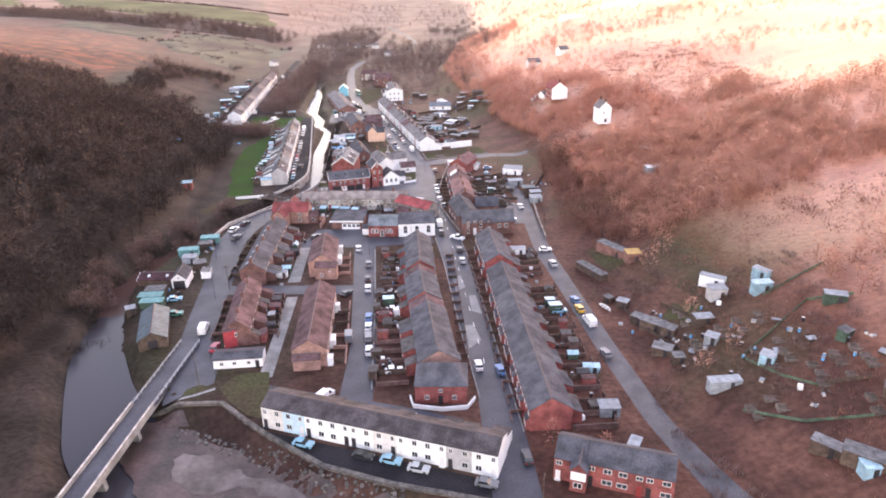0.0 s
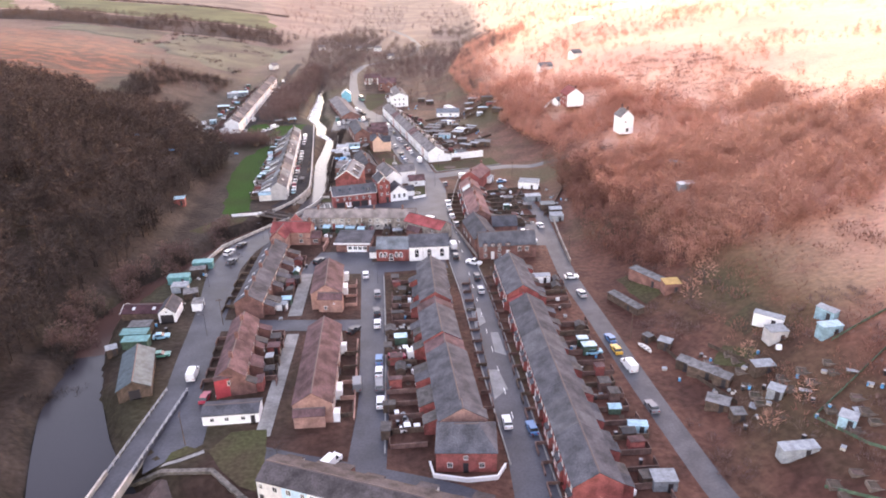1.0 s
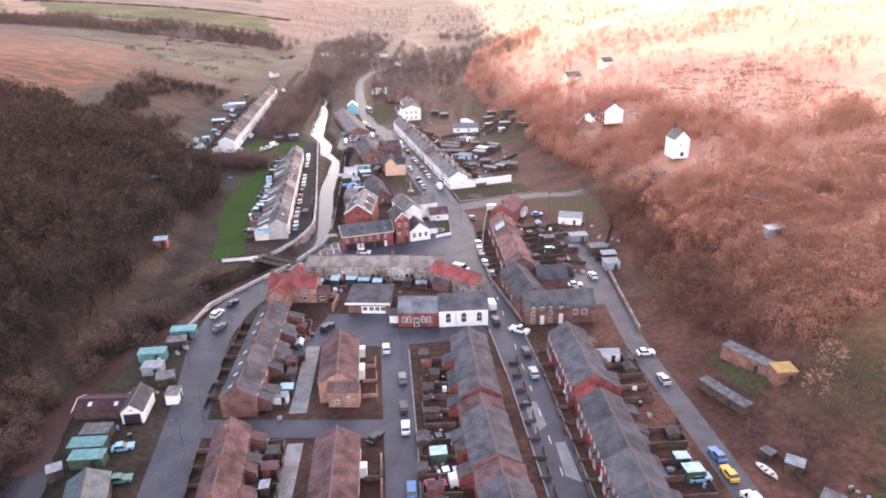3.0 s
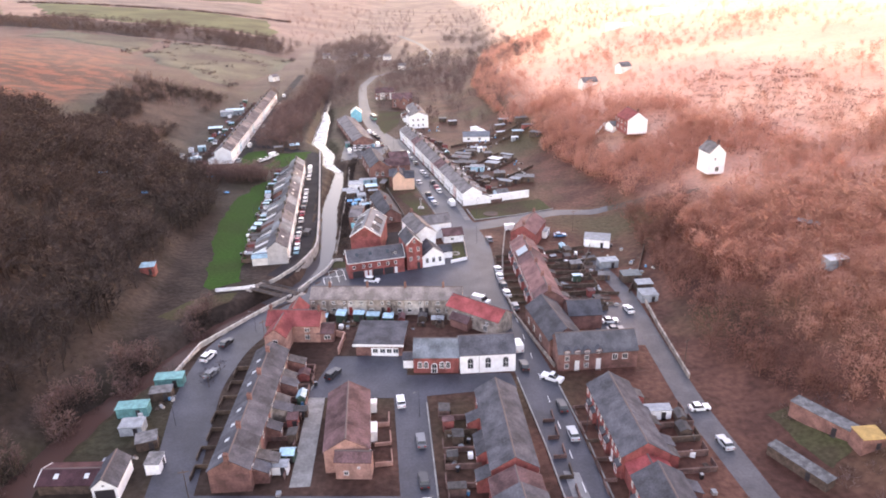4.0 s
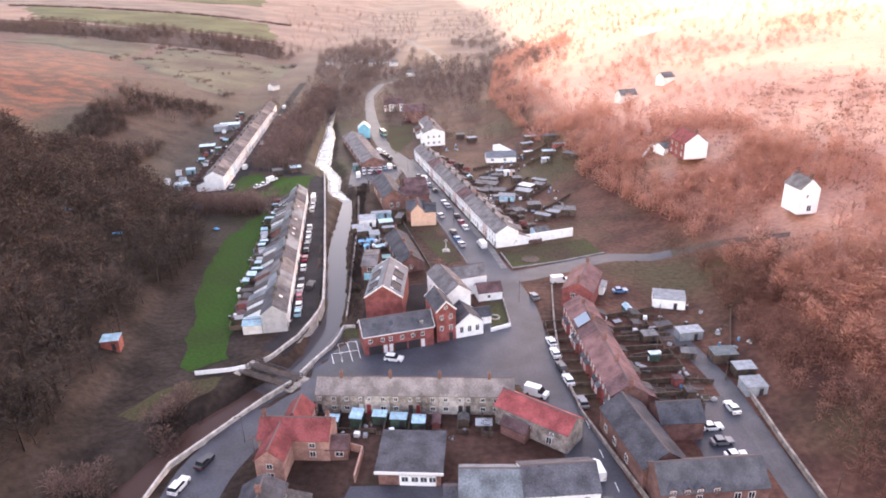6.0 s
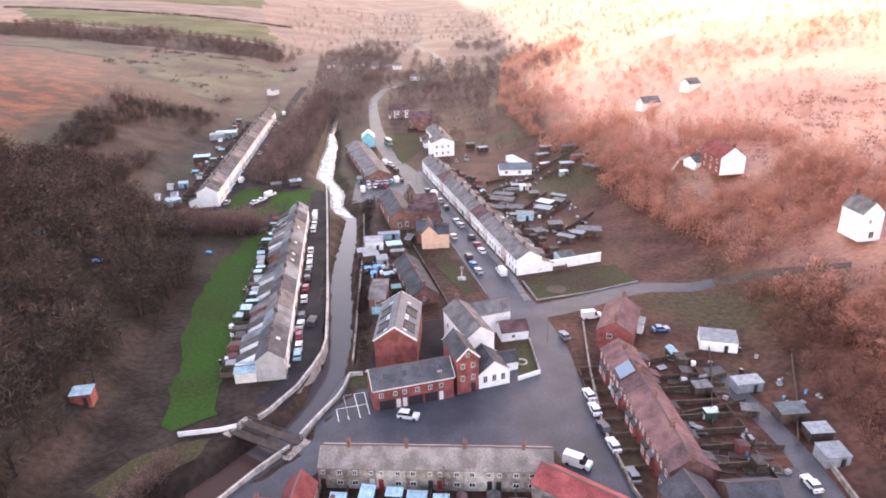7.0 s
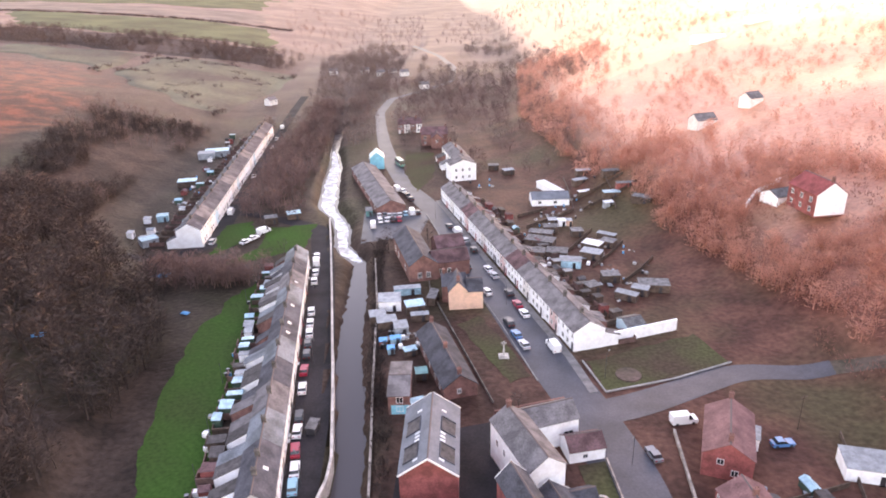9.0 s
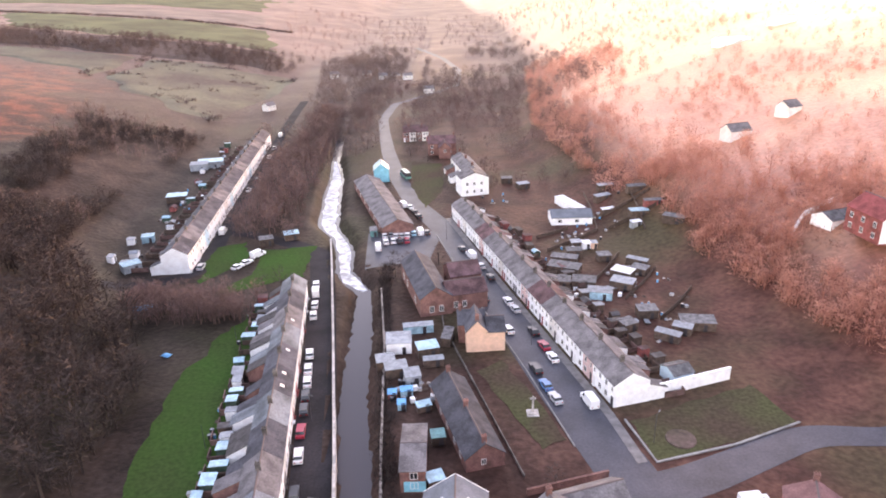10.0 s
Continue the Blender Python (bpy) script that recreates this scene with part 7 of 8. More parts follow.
bar(B0, B1, 4.6, 0.1, 0.8, "asphalt", "deck", bridge, "dark asphalt deck")
for s_ in (-1, 1):
    o = bp * s_ * 2.35
    BM = B0.lerp(B1, 0.7)
    bar(B0 + o, BM + o, 0.3, 0.0, 1.6, "concrete", "parapet", bridge, "pale concrete parapet")
    bar(B0 + o * 1.03, BM + o * 1.03, 0.4, 1.61, 1.72, "stone_pale", "coping", bridge)
    for zz in (1.2, 1.6):
        bar(BM + o, B1 + o, 0.09, zz, zz + 0.09, "lead", "rail", bridge)
    for i in range(13):
        c = BM.lerp(B1, i / 12) + o
        part("rail_post", cached(("brp",), lambda: Kit().box(-0.06, -0.06, 0.7, 0.06, 0.06, 1.7).mesh("rail_post", "lead")), bridge, pose(c.x, c.y, 0))
    bar(B0 + o * 0.85, B1 + o * 0.85, 0.35, -0.7, 0.08, "concrete", "girder", bridge)
for t in (0.28, 0.46, 0.62, 0.78):
    c = B0.lerp(B1, t)
    part("pier", Kit().box(-2.2, -0.6, -5, 2.2, 0.6, -0.7, 0.92).mesh("pier", "concrete"), bridge, pose(c.x, c.y, 0, 0, 0, -2.6))

foot = thing("footbridge", 0, 0, 0, "low steel footbridge with railings across the river", "bridge", z=0)
F0, F1 = Vector((-75.2, 271.6, 0)), Vector((-62.6, 264.6, 0))
fd = (F1 - F0).normalized()
fp = Vector((fd.y, -fd.x, 0))
for s_ in (-1.6, 1.6):
    bar(F0 + fp * s_, F1 + fp * s_, 1.9, 0.15, 0.4, "timber_dark", "deck", foot)
for s_ in (-2.6, -0.6, 0.6, 2.6):
    bar(F0 + fp * s_, F1 + fp * s_, 0.12, 1.15, 1.27, "steel_grey", "rail", foot)
    bar(F0 + fp * s_, F1 + fp * s_, 0.1, 0.65, 0.74, "steel_grey", "rail", foot)
    for t in (0, 0.25, 0.5, 0.75, 1):
        c = F0.lerp(F1, t) + fp * s_
        part("post", cached(("fpost",), lambda: Kit().box(-0.07, -0.07, 0.4, 0.07, 0.07, 1.3).mesh("post", "steel_grey")), foot, pose(c.x, c.y, 0))
for a_, b_ in ((F0, -1), (F1, 1)):
    c = a_ + fd * b_ * 0.6
    part("abutment", Kit().box(-1.0, -3.2, -4.2, 1.0, 3.2, 0.15).mesh("abutment", "stone_wall"), foot, pose(c.x, c.y, 0, 0, 0, math.degrees(math.atan2(fd.y, fd.x))))

wall_line("river_wall", [(-72.0, 274.3), (-70.4, 276.4), (-66.1, 285.4), (-64.0, 293.8), (-62.9, 300.1), (-62.9, 306.1), (-66.1, 329), (-72.9, 372.8), (-80.2, 418.3), (-84.2, 442)], 0.9, 0.4, "stone_pale", "pale-capped stone wall along the river", base=0.0, foot=3.6)
wall_line("river_wall", [(-62.1, 268.1), (-59.9, 273.6), (-56.6, 280.9), (-55.5, 284.9), (-54.9, 290.1), (-51.9, 290.2)], 0.8, 0.35, "stone_pale", "pale-capped wall round the river corner of the square", base=0.0, foot=3.4)
wall_line("river_wall", [(-55.0, 296), (-57.5, 330), (-60, 370), (-63.5, 402)], 0.8, 0.35, "stone_wall", "stone wall along the river gardens")
patch("lawn", ragged([(-54.4, 289.4), (-50.6, 289.6), (-50.2, 284.4), (-54.8, 284.4)], 0.3, 1.0), "grass_dull", 0.10, "small triangle of rough grass by the river wall", "grass")
wall_line("river_wall", [(-84, 216), (-82.2, 228), (-81, 237.5), (-74.8, 247.5), (-68.2, 258.2), (-63.5, 264.5)], 0.9, 0.35, "stone_pale", "pale-capped stone wall along the river road", base=0.0)
wall_line("garden_wall", [(-8.0, 124.5), (-7.2, 121), (-1, 119.6), (4.6, 120.2), (6.4, 123.5)], 0.9, 0.25, "render_white", "low white wall round the corner house", kind="thing")
wall_line("garden_wall", [(-66, 124.3), (-59.3, 123.9), (-49.5, 123.8), (-42.9, 117.5), (-36.9, 112.3), (-30.2, 107.3), (-24.0, 102.7), (-10, 97.2), (10, 91.7)], 0.6, 0.7, "stone_dark", "low stone wall along the river bank")
wall_line("handrail", [(-87, 269.2), (-79, 270.4), (-75.6, 271.6)], 1.0, 0.12, "render_white", "white metal handrail beside the path", category="handrail")
wall_line("garden_wall", [(6.6, 224), (3.5, 236), (-0.2, 251), (-1.6, 268), (0.2, 290), (3.0, 312)], 0.8, 0.3, "stone_wall", "low stone wall beside the pavement")
wall_line("garden_wall", [(36, 218), (36.2, 240), (36.8, 256)], 1.2, 0.3, "stone_wall", "stone wall beside the back lane")
wall_line("garden_wall", [(-31.5, 318.4), (-16.6, 322.6)], 1.4, 0.3, "brick_brown", "brick wall across the inn yard")
wall_line("garden_wall", [(-31.4, 323.0), (-45.6, 379), (-46, 385)], 0.5, 0.18, "stone_dark", "low dark stone wall along the gardens")
wall_line("kerb", [(-9.6, 338.8), (-7.0, 326.0), (9, 330.4), (24, 336.6)], 0.25, 0.3, "concrete", "pale concrete kerb round the green", category="kerb")
wall_line("kerb", [(-21.0, 331), (-26.8, 357), (-36.4, 394), (-48, 446)], 0.15, 0.2, "concrete", "pale concrete kerb of the main street", category="kerb")
wall_line("kerb", [(7.4, 124), (3.6, 160), (0.4, 196), (-2.6, 220)], 0.14, 0.2, "concrete", "pale concrete kerb of the street", category="kerb")
wall_line("kerb", [(15.8, 112), (11.8, 160), (9.0, 196), (6.2, 218)], 0.14, 0.2, "concrete", "pale concrete kerb of the street", category="kerb")
wall_line("kerb", [(-16.9, 128), (-19.8, 172), (-23.2, 211)], 0.14, 0.2, "concrete", "pale concrete kerb of the back street", category="kerb")
wall_line("kerb", [(-24.2, 139), (-27.0, 172)], 0.5, 0.25, "brick_pink", "low brick wall beside the back street")
ribbon("pavement", [(-9.6, 326, 1.0), (-12.4, 342, 1.0), (-27.8, 400, 1.0), (-43.6, 463, 1.0)], "paving", 0.12, "pale slabbed pavement by the terrace", "pavement")
# the ring of planting on the green
bed = tagged(new("flower_bed", Kit().tube((0, 0, -0.1), (0, 0, 0.22), 2.9, 2.8, 28).mesh("flower_bed", "earth")), "round dug flower bed on the green", "flower bed")
bed.matrix_basis = pose(-0.6, 332.4, 0.1)
cross = thing("war_memorial", -27.6, 341.6, 0, "pale stone memorial cross on steps", "memorial")
part("steps", Kit().box(-1.2, -1.2, 0, 1.2, 1.2, 0.3).box(-0.8, -0.8, 0.3, 0.8, 0.8, 0.6).mesh("steps", "stone_pale"), cross)
part("shaft", Kit().box(-0.22, -0.22, 0.6, 0.22, 0.22, 4.2, 0.7).mesh("shaft", "stone_pale"), cross)
part("cross_head", Kit().box(-0.6, -0.14, 3.5, 0.6, 0.14, 3.85).mesh("cross_head", "stone_pale"), cross)


def post(x, y, h, kind="street_lamp", label="grey steel street lamp beside the road"):
    p = thing(kind, x, y, (x * 31 + y * 17) % 360, label, kind.replace("_", " "), kind.replace("_", " ") + "s")
    part("pole", cached(("pole", h, kind), lambda: Kit().tube((0, 0, -0.3), (0, 0, h), 0.11 if kind == "telegraph_pole" else 0.07, 0.06 if kind == "telegraph_pole" else 0.04, 6).mesh("pole", "timber_dark" if kind == "telegraph_pole" else "steel_grey")), p)
    if kind == "street_lamp":
        part("arm", cached(("arm", h), lambda: Kit().tube((0, 0, h - 0.05), (1.0, 0, h + 0.2), 0.04, 0.03, 5).mesh("arm", "steel_grey")), p)
        part("lamp_head", cached(("lh", h), lambda: Kit().box(0.8, -0.13, h + 0.12, 1.5, 0.13, h + 0.26, 0.85).mesh("lamp_head", "felt_grey")), p)
    elif kind == "telegraph_pole":
        part("crossarm", cached(("ca", h), lambda: Kit().box(-0.9, -0.06, h - 0.6, 0.9, 0.06, h - 0.45).mesh("crossarm", "timber_dark")), p)


for x_, y_ in ((-6.0, 331.5), (-7.5, 303), (-15.5, 249.5), (14.6, 120), (3.0, 175), (9.2, 200), (-17, 140), (-20.5, 176), (-24.6, 206), (-24.5, 369), (-33, 404), (-44.5, 441), (-67.5, 300), (-72.5, 341), (-79.5, 382), (-68.5, 244), (-75.5, 205), (-67, 176)):
    post(x_, y_, 6.5)
for x_, y_ in ((-85.9, 299.4), (-91.5, 332.9), (-96.7, 372.6), (-88.3, 313.8)):
    post(x_, y_, 5.5, "goal_post", "thin white post on the playing field")
for x_, y_ in ((16.5, 90.5), (-57.5, 132), (-64.6, 182), (42.5, 170), (36.2, 222), (27, 312), (-64, 236)):
    post(x_, y_, 8.0, "telegraph_pole", "tall dark timber telegraph pole")
# parking bays painted beside the brick range
for p0, p1 in (((-55.4, 282.0), (-53.0, 273.2)), ((-53.1, 282.5), (-50.7, 273.8)), ((-50.9, 283.1), (-48.9, 275.0)), ((-56.2, 277.0), (-55.0, 272.6)), ((-56.2, 277.0), (-49.8, 278.7)), ((-55.4, 282.0), (-50.9, 283.1))):
    q = (Vector(p1) - Vector(p0)).normalized().orthogonal() * 0.07
    patch("bay_line", [(p0[0] - q.x, p0[1] - q.y), (p1[0] - q.x, p1[1] - q.y), (p1[0] + q.x, p1[1] + q.y), (p0[0] + q.x, p0[1] + q.y)], "render_white", 0.11 + 0.004 * (p0[1] < 280), "white painted parking bay line", "marking", 50)
for i in range(16):
    t = i * 9.0
    patch("road_line", [(9.3 - t * 0.083, 138 + t), (9.42 - t * 0.083, 138 + t), (9.25 - t * 0.083, 140.5 + t), (9.13 - t * 0.083, 140.5 + t)], "render_white", 0.1, "white dashed centre line of the street", "marking", 50)

# ---- trees, bracken, far fields ----


def tree_bits(rng, h, spread, twigs, wide, low=0.25):
    """Triangles of one bare tree: a tapered trunk, limbs and a crown of thin twigs. Returns an array (n, 3, 3)."""
    tri = []

    def limb(p, q, r0, r1):
        ax = q - p
        ax /= np.linalg.norm(ax)
        u = np.cross(ax, (0.3, 0.2, 1.0) if abs(ax[2]) < 0.9 else (1.0, 0, 0))
        u /= np.linalg.norm(u)
        w = np.cross(ax, u)
        ring = [(u * math.cos(t) + w * math.sin(t)) for t in (0, 2.094, 4.189)]
        for i in range(3):
            a, b = ring[i], ring[(i + 1) % 3]
            tri.append((p + a * r0, p + b * r0, q + b * r1))
            tri.append((p + a * r0, q + b * r1, q + a * r1))

    top = np.array((rng.uniform(-0.4, 0.4), rng.uniform(-0.4, 0.4), h * 0.62))
    limb(np.zeros(3), top, h * 0.028, h * 0.012)
    for _ in range(5):
        a, r = rng.uniform(0, 6.28), spread * rng.uniform(0.45, 0.8)
        limb(top * rng.uniform(0.4, 0.85), np.array((math.cos(a) * r, math.sin(a) * r, h * rng.uniform(0.55, 0.9))), h * 0.011, h * 0.003)
    for _ in range(twigs):
        a, s = rng.uniform(0, 6.28), math.sqrt(rng.random())
        zz = rng.uniform(low, 1.0)
        rr = spread * s * math.sin(math.pi * min(1, (zz - low) / (1 - low) * 0.72 + 0.26)) ** 0.7
        p = np.array((math.cos(a) * rr, math.sin(a) * rr, h * zz))
        d = np.array((math.cos(a + rng.uniform(-0.9, 0.9)), math.sin(a + rng.uniform(-0.9, 0.9)), rng.uniform(-0.1, 1.1)))
        d *= h * rng.uniform(0.12, 0.24) / np.linalg.norm(d)
        side = np.array((rng.uniform(-1, 1), rng.uniform(-1, 1), rng.uniform(-1, 1))) * wide
        tri.append((p - side, p + side, p + d))
    return np.array(tri)


def bush_bits(rng, r, h, n, wide):
    tri = []
    for _ in range(n):
        a, s = rng.uniform(0, 6.28), math.sqrt(rng.random()) * r
        p = np.array((math.cos(a) * s, math.sin(a) * s, h * rng.uniform(0.0, 0.6) * (1 - 0.5 * s / r)))
        d = np.array((math.cos(a) * rng.uniform(-0.2, 0.9), math.sin(a) * rng.uniform(-0.2, 0.9), rng.uniform(0.3, 1.0))) * h * 0.6
        side = np.array((rng.uniform(-1, 1), rng.uniform(-1, 1), rng.uniform(-0.3, 0.3))) * wide
        tri.append((p - side, p + side, p + d))
    return np.array(tri)


def scatter(name, label, kinds, pts, mat, rng, category="trees"):
    """One mesh of many trees: kinds are arrays of triangles, pts rows of x, y, size."""
    out = []
    pts = np.array(pts)
    zs = lands(pts[:, 0], pts[:, 1])
    for (x_, y_, s_), z_ in zip(pts, zs):
        k = kinds[rng.randrange(len(kinds))]
        t = rng.uniform(0, 6.28)
        c, s2 = math.cos(t) * s_, math.sin(t) * s_
        out.append(k @ np.array(((c, s2, 0), (-s2, c, 0), (0, 0, s_))) + (x_, y_, z_ - 0.15))
    tri = np.concatenate(out)
    n = len(tri)
    me = bpy.data.meshes.new(name)
    me.vertices.add(n * 3)
    me.vertices.foreach_set("co", tri.reshape(-1))
    me.loops.add(n * 3)
    me.loops.foreach_set("vertex_index", np.arange(n * 3, dtype=np.int32))
    me.polygons.add(n)
    me.polygons.foreach_set("loop_start", np.arange(0, n * 3, 3, dtype=np.int32))
    me.polygons.foreach_set("loop_total", np.full(n, 3, dtype=np.int32))
    me.update(calc_edges=True)
    me.materials.append(MATS[mat])
    return tagged(new(name, me), label, category, kind="stuff")


TR = random.Random(5)
BARE = [tree_bits(TR, TR.uniform(8, 11), TR.uniform(2.8, 3.8), 95, 0.13) for _ in range(6)]
THIN = [tree_bits(TR, TR.uniform(8, 11), TR.uniform(2.8, 3.8), 34, 0.26) for _ in range(4)]
FINE = [tree_bits(TR, TR.uniform(7, 10), TR.uniform(3.0, 4.2), 98, 0.18, 0.12) for _ in range(5)]
BUSH = [bush_bits(TR, 1.6, 2.0, 46, 0.09) for _ in range(4)]
CLUMP = [bush_bits(TR, 2.0, 1.1, 34, 0.10) for _ in range(4)]


def wood_points(n, x0, x1, y0, y1, keep, rng, lo=0.7, hi=1.25):
    pts = []
    while len(pts) < n:
        x_, y_ = rng.uniform(x0, x1), rng.uniform(y0, y1)
        if keep(x_, y_):
            pts.append((x_, y_, rng.uniform(lo, hi)))
    return pts


def thinned(x, y, s, cut, soft=0.35):
    """True more and more often as the noise rises past cut, so that woods thin out at their edges."""
    return noise.noise((x * s, y * s, 3.7)) + 0.4 * noise.noise((x * s * 3.1, y * s * 3.1, 9.2)) - cut > TR.uniform(-soft, soft)


def patchy(x, y, s, cut):
    return noise.noise((x * s, y * s, 3.7)) > cut


def bracken_shoulder(x, y):
    return 400 < y < 790 and x + 0.25 * y < -100


def foot_w(y):
    return float(np.interp(y, [0, 120, 180, 240, 300, 350, 385, 420, 470, 610, 800, 1200], [-112, -108, -110, -106, -110, -112, -126, -164, -172, -176, -195, -180]))


def foot_e(y):
    return float(np.interp(y, [0, 180, 245, 335, 400, 460, 600, 900], [66, 62, 52, 46, 30, 14, 0, 30]))


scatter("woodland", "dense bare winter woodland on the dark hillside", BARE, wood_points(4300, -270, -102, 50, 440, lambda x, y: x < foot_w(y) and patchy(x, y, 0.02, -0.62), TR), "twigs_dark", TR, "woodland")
scatter("woodland", "bare winter woodland on the upper slopes", THIN, wood_points(2600, -620, -150, 200, 900, lambda x, y: x < foot_w(y) - 4 and patchy(x, y, 0.011, 0.0) and y < 610 + 0.3 * (-x - 200) and not bracken_shoulder(x, y), TR, 0.35, 0.65), "twigs_far_haze", TR, "woodland")
scatter("woodland", "bare trees along the river meadow", BARE, wood_points(330, -128, -92, 445, 690, lambda x, y: x < -97 - (y - 445) * 0.06 and x > -121 - (y - 445) * 0.09, TR, 0.6, 1.0), "twigs_brown", TR, "woodland")
scatter("woodland", "low bare scrub on the moor above the far terrace", FINE, wood_points(1300, -320, -168, 395, 650, lambda x, y: x < foot_w(y) - 4 and patchy(x, y, 0.02, -0.15) and not bracken_shoulder(x, y) and y < 600, TR, 0.28, 0.52), "twigs_dark", TR, "woodland")
scatter("woodland", "bare winter thicket between the field and the meadow", BARE, wood_points(150, -134, -97, 384, 404, lambda x, y: x > -134 + (404 - y) * 0.2 and y < 400 + (x + 115) * -0.1, TR, 0.45, 0.8), "twigs_brown", TR, "woodland")
scatter("woodland", "bare trees in the far valley", FINE, wood_points(800, -150, 60, 560, 1150, lambda x, y: abs(x + 73) > 9 and patchy(x, y, 0.012, -0.05), TR, 0.6, 1.0), "twigs_far_haze", TR, "woodland")
scatter("woodland", "soft brown winter trees round the far bend", FINE, wood_points(560, -110, 24, 498, 800, lambda x, y: (x > -28 if y < 620 else True) and abs(x - float(np.interp(y, [480, 520, 570, 620, 660, 715, 755, 800], [-57, -66, -74, -80, -84, -80, -56, -34]))) > 7 and (y > 610 or x > -30) and thinned(x, y, 0.014, -0.1, 0.3), TR, 0.45, 0.8), "twigs_brown", TR, "woodland")
scatter("woodland", "brown winter woods beside the upper river", FINE, wood_points(620, -185, -84, 600, 1000, lambda x, y: x > float(np.interp(y, [600, 690, 740, 1000], [-128, -138, -140, -178])) and x < float(np.interp(y, [600, 700, 1000], [-100, -92, -84])) and thinned(x, y, 0.014, -0.35, 0.3), TR, 0.5, 0.9), "twigs_far_haze", TR, "woodland")
scatter("riverbank_trees", "bare trees leaning over the muddy river", FINE, wood_points(150, -116, -84, 172, 262, lambda x, y: any(1.0 < math.hypot(x - rx_, y - ry_) - r_ < 7.0 and x < rx_ - 1.5 for rx_, ry_, r_ in RIVER[8:15]), TR, 0.35, 0.65), "twigs_brown", TR, "trees")
scatter("riverbank_scrub", "bare scrub and brambles along the river banks", BUSH, wood_points(360, -110, -50, 150, 420, lambda x, y: (y < 255 and any(abs(math.hypot(x - rx_, y - ry_) - r_ - 2.6) < 1.9 and x < rx_ - 1 for rx_, ry_, r_ in RIVER)) or (296 < y and abs(x - float(np.interp(y, [270, 300, 332, 370, 405], [-52.6, -52.8, -57, -60, -63]))) < 1.0), TR), "twigs_dark", TR, "scrub")
scatter("bracken", "rust-red bracken and brambles over the hillside", CLUMP, wood_points(1800, 46, 150, 80, 430, lambda x, y: x > foot_e(y) and x < 150 - 0.12 * y + 40 * patchy(x, y, 0.02, 0) and patchy(x, y, 0.03, -0.25), TR, 0.7, 1.7), "twigs_rust", TR, "bracken")
CLEAR = ((68, 392, 17), (58, 326, 9), (72, 314, 9), (83, 326, 14), (72, 390, 14), (66, 477, 12), (86, 481, 10))


def open_ground(x, y):
    return all(math.hypot(x - a, y - b) > r for a, b, r in CLEAR)


scatter("hillside_trees", "russet winter trees on the lower hillside, sun glow in their colour", FINE, wood_points(1250, 30, 150, 250, 480, lambda x, y: foot_e(y) + 6 < x < foot_e(y) + 62 and thinned(x, y, 0.017, -0.75 + (x - foot_e(y)) * 0.018, 0.45) and open_ground(x, y), TR, 0.4, 0.75), "twigs_red_glow", TR, "trees")
scatter("hillside_scrub", "low russet thorn scrub over the hillside, sun glow in its colour", FINE + BUSH, wood_points(2600, 60, 260, 180, 560, lambda x, y: x > foot_e(y) + 34 and thinned(x, y, 0.02, -0.2 + (x - foot_e(y)) * 0.004, 0.6) and open_ground(x, y), TR, 0.2, 0.42), "twigs_red_glow", TR, "scrub")
scatter("hillside_trees", "russet winter trees on the far hillside", FINE, wood_points(900, -20, 130, 470, 850, lambda x, y: foot_e(y) + 4 < x < foot_e(y) + 70 and thinned(x, y, 0.011, -0.6 + (x - foot_e(y)) * 0.014, 0.5) and open_ground(x, y), TR, 0.4, 0.7), "twigs_red_glow", TR, "trees")
scatter("hillside_scrub", "low thorn scrub over the far hillside", FINE + BUSH, wood_points(1500, 10, 300, 470, 1000, lambda x, y: x > foot_e(y) + 40 and thinned(x, y, 0.012, 0.0 + (x - foot_e(y)) * 0.003, 0.6), TR, 0.25, 0.5), "twigs_red_glow", TR, "scrub")
scatter("hillside_trees", "russet bare trees and thorn above the allotments", FINE + BUSH, wood_points(1900, 70, 190, 60, 270, lambda x, y: thinned(x, y, 0.02, -0.05, 0.4) and (x > 92 or y > 200), TR, 0.45, 0.85), "twigs_russet_glow", TR, "trees")
BANK = wood_points(1500, 44, 140, 196, 318, lambda x, y: x > float(np.interp(y, [196, 206, 225, 318], [66, 52, 44, 46])) and thinned(x, y, 0.022, -0.6, 0.3) and abs(y - (331 - (x - 44) * 0.55)) > 7, TR, 0.4, 0.7)
scatter("hillside_trees", "soft-crowned brown trees on the bank above the lane", FINE, [q for q in BANK if q[0] < 62 + 14 * noise.noise((q[0] * 0.05, q[1] * 0.05, 1.0))], "twigs_rust", TR, "trees")
scatter("hillside_trees", "soft-crowned russet trees higher on the bank", FINE, [q for q in BANK if q[0] >= 62 + 14 * noise.noise((q[0] * 0.05, q[1] * 0.05, 1.0))], "twigs_russet_glow", TR, "trees")
scatter("garden_scrub", "bare bushes and rough growth in the gardens", BUSH, wood_points(260, 46, 92, 86, 205, lambda x, y: patchy(x, y, 0.06, 0.05), TR, 0.5, 1.1), "twigs_brown", TR, "scrub")


def single_tree(x, y, s, mat="twigs_dark"):
    t = thing("tree", x, y, (x * 37 + y * 11) % 360, "bare winter tree with a spreading crown of fine twigs", "tree", "single trees")
    k = BARE[int(abs(x * 3 + y)) % len(BARE)]

    def piece(tris, nm, m):
        me = bpy.data.meshes.new(nm)
        me.from_pydata((tris.reshape(-1, 3) * s).tolist(), [], [(i, i + 1, i + 2) for i in range(0, len(tris) * 3, 3)])
        me.materials.append(MATS[m])
        return me
    part("trunk", piece(k[:36], "trunk", "bark"), t)
    part("crown", piece(k[36:], "crown", mat), t)


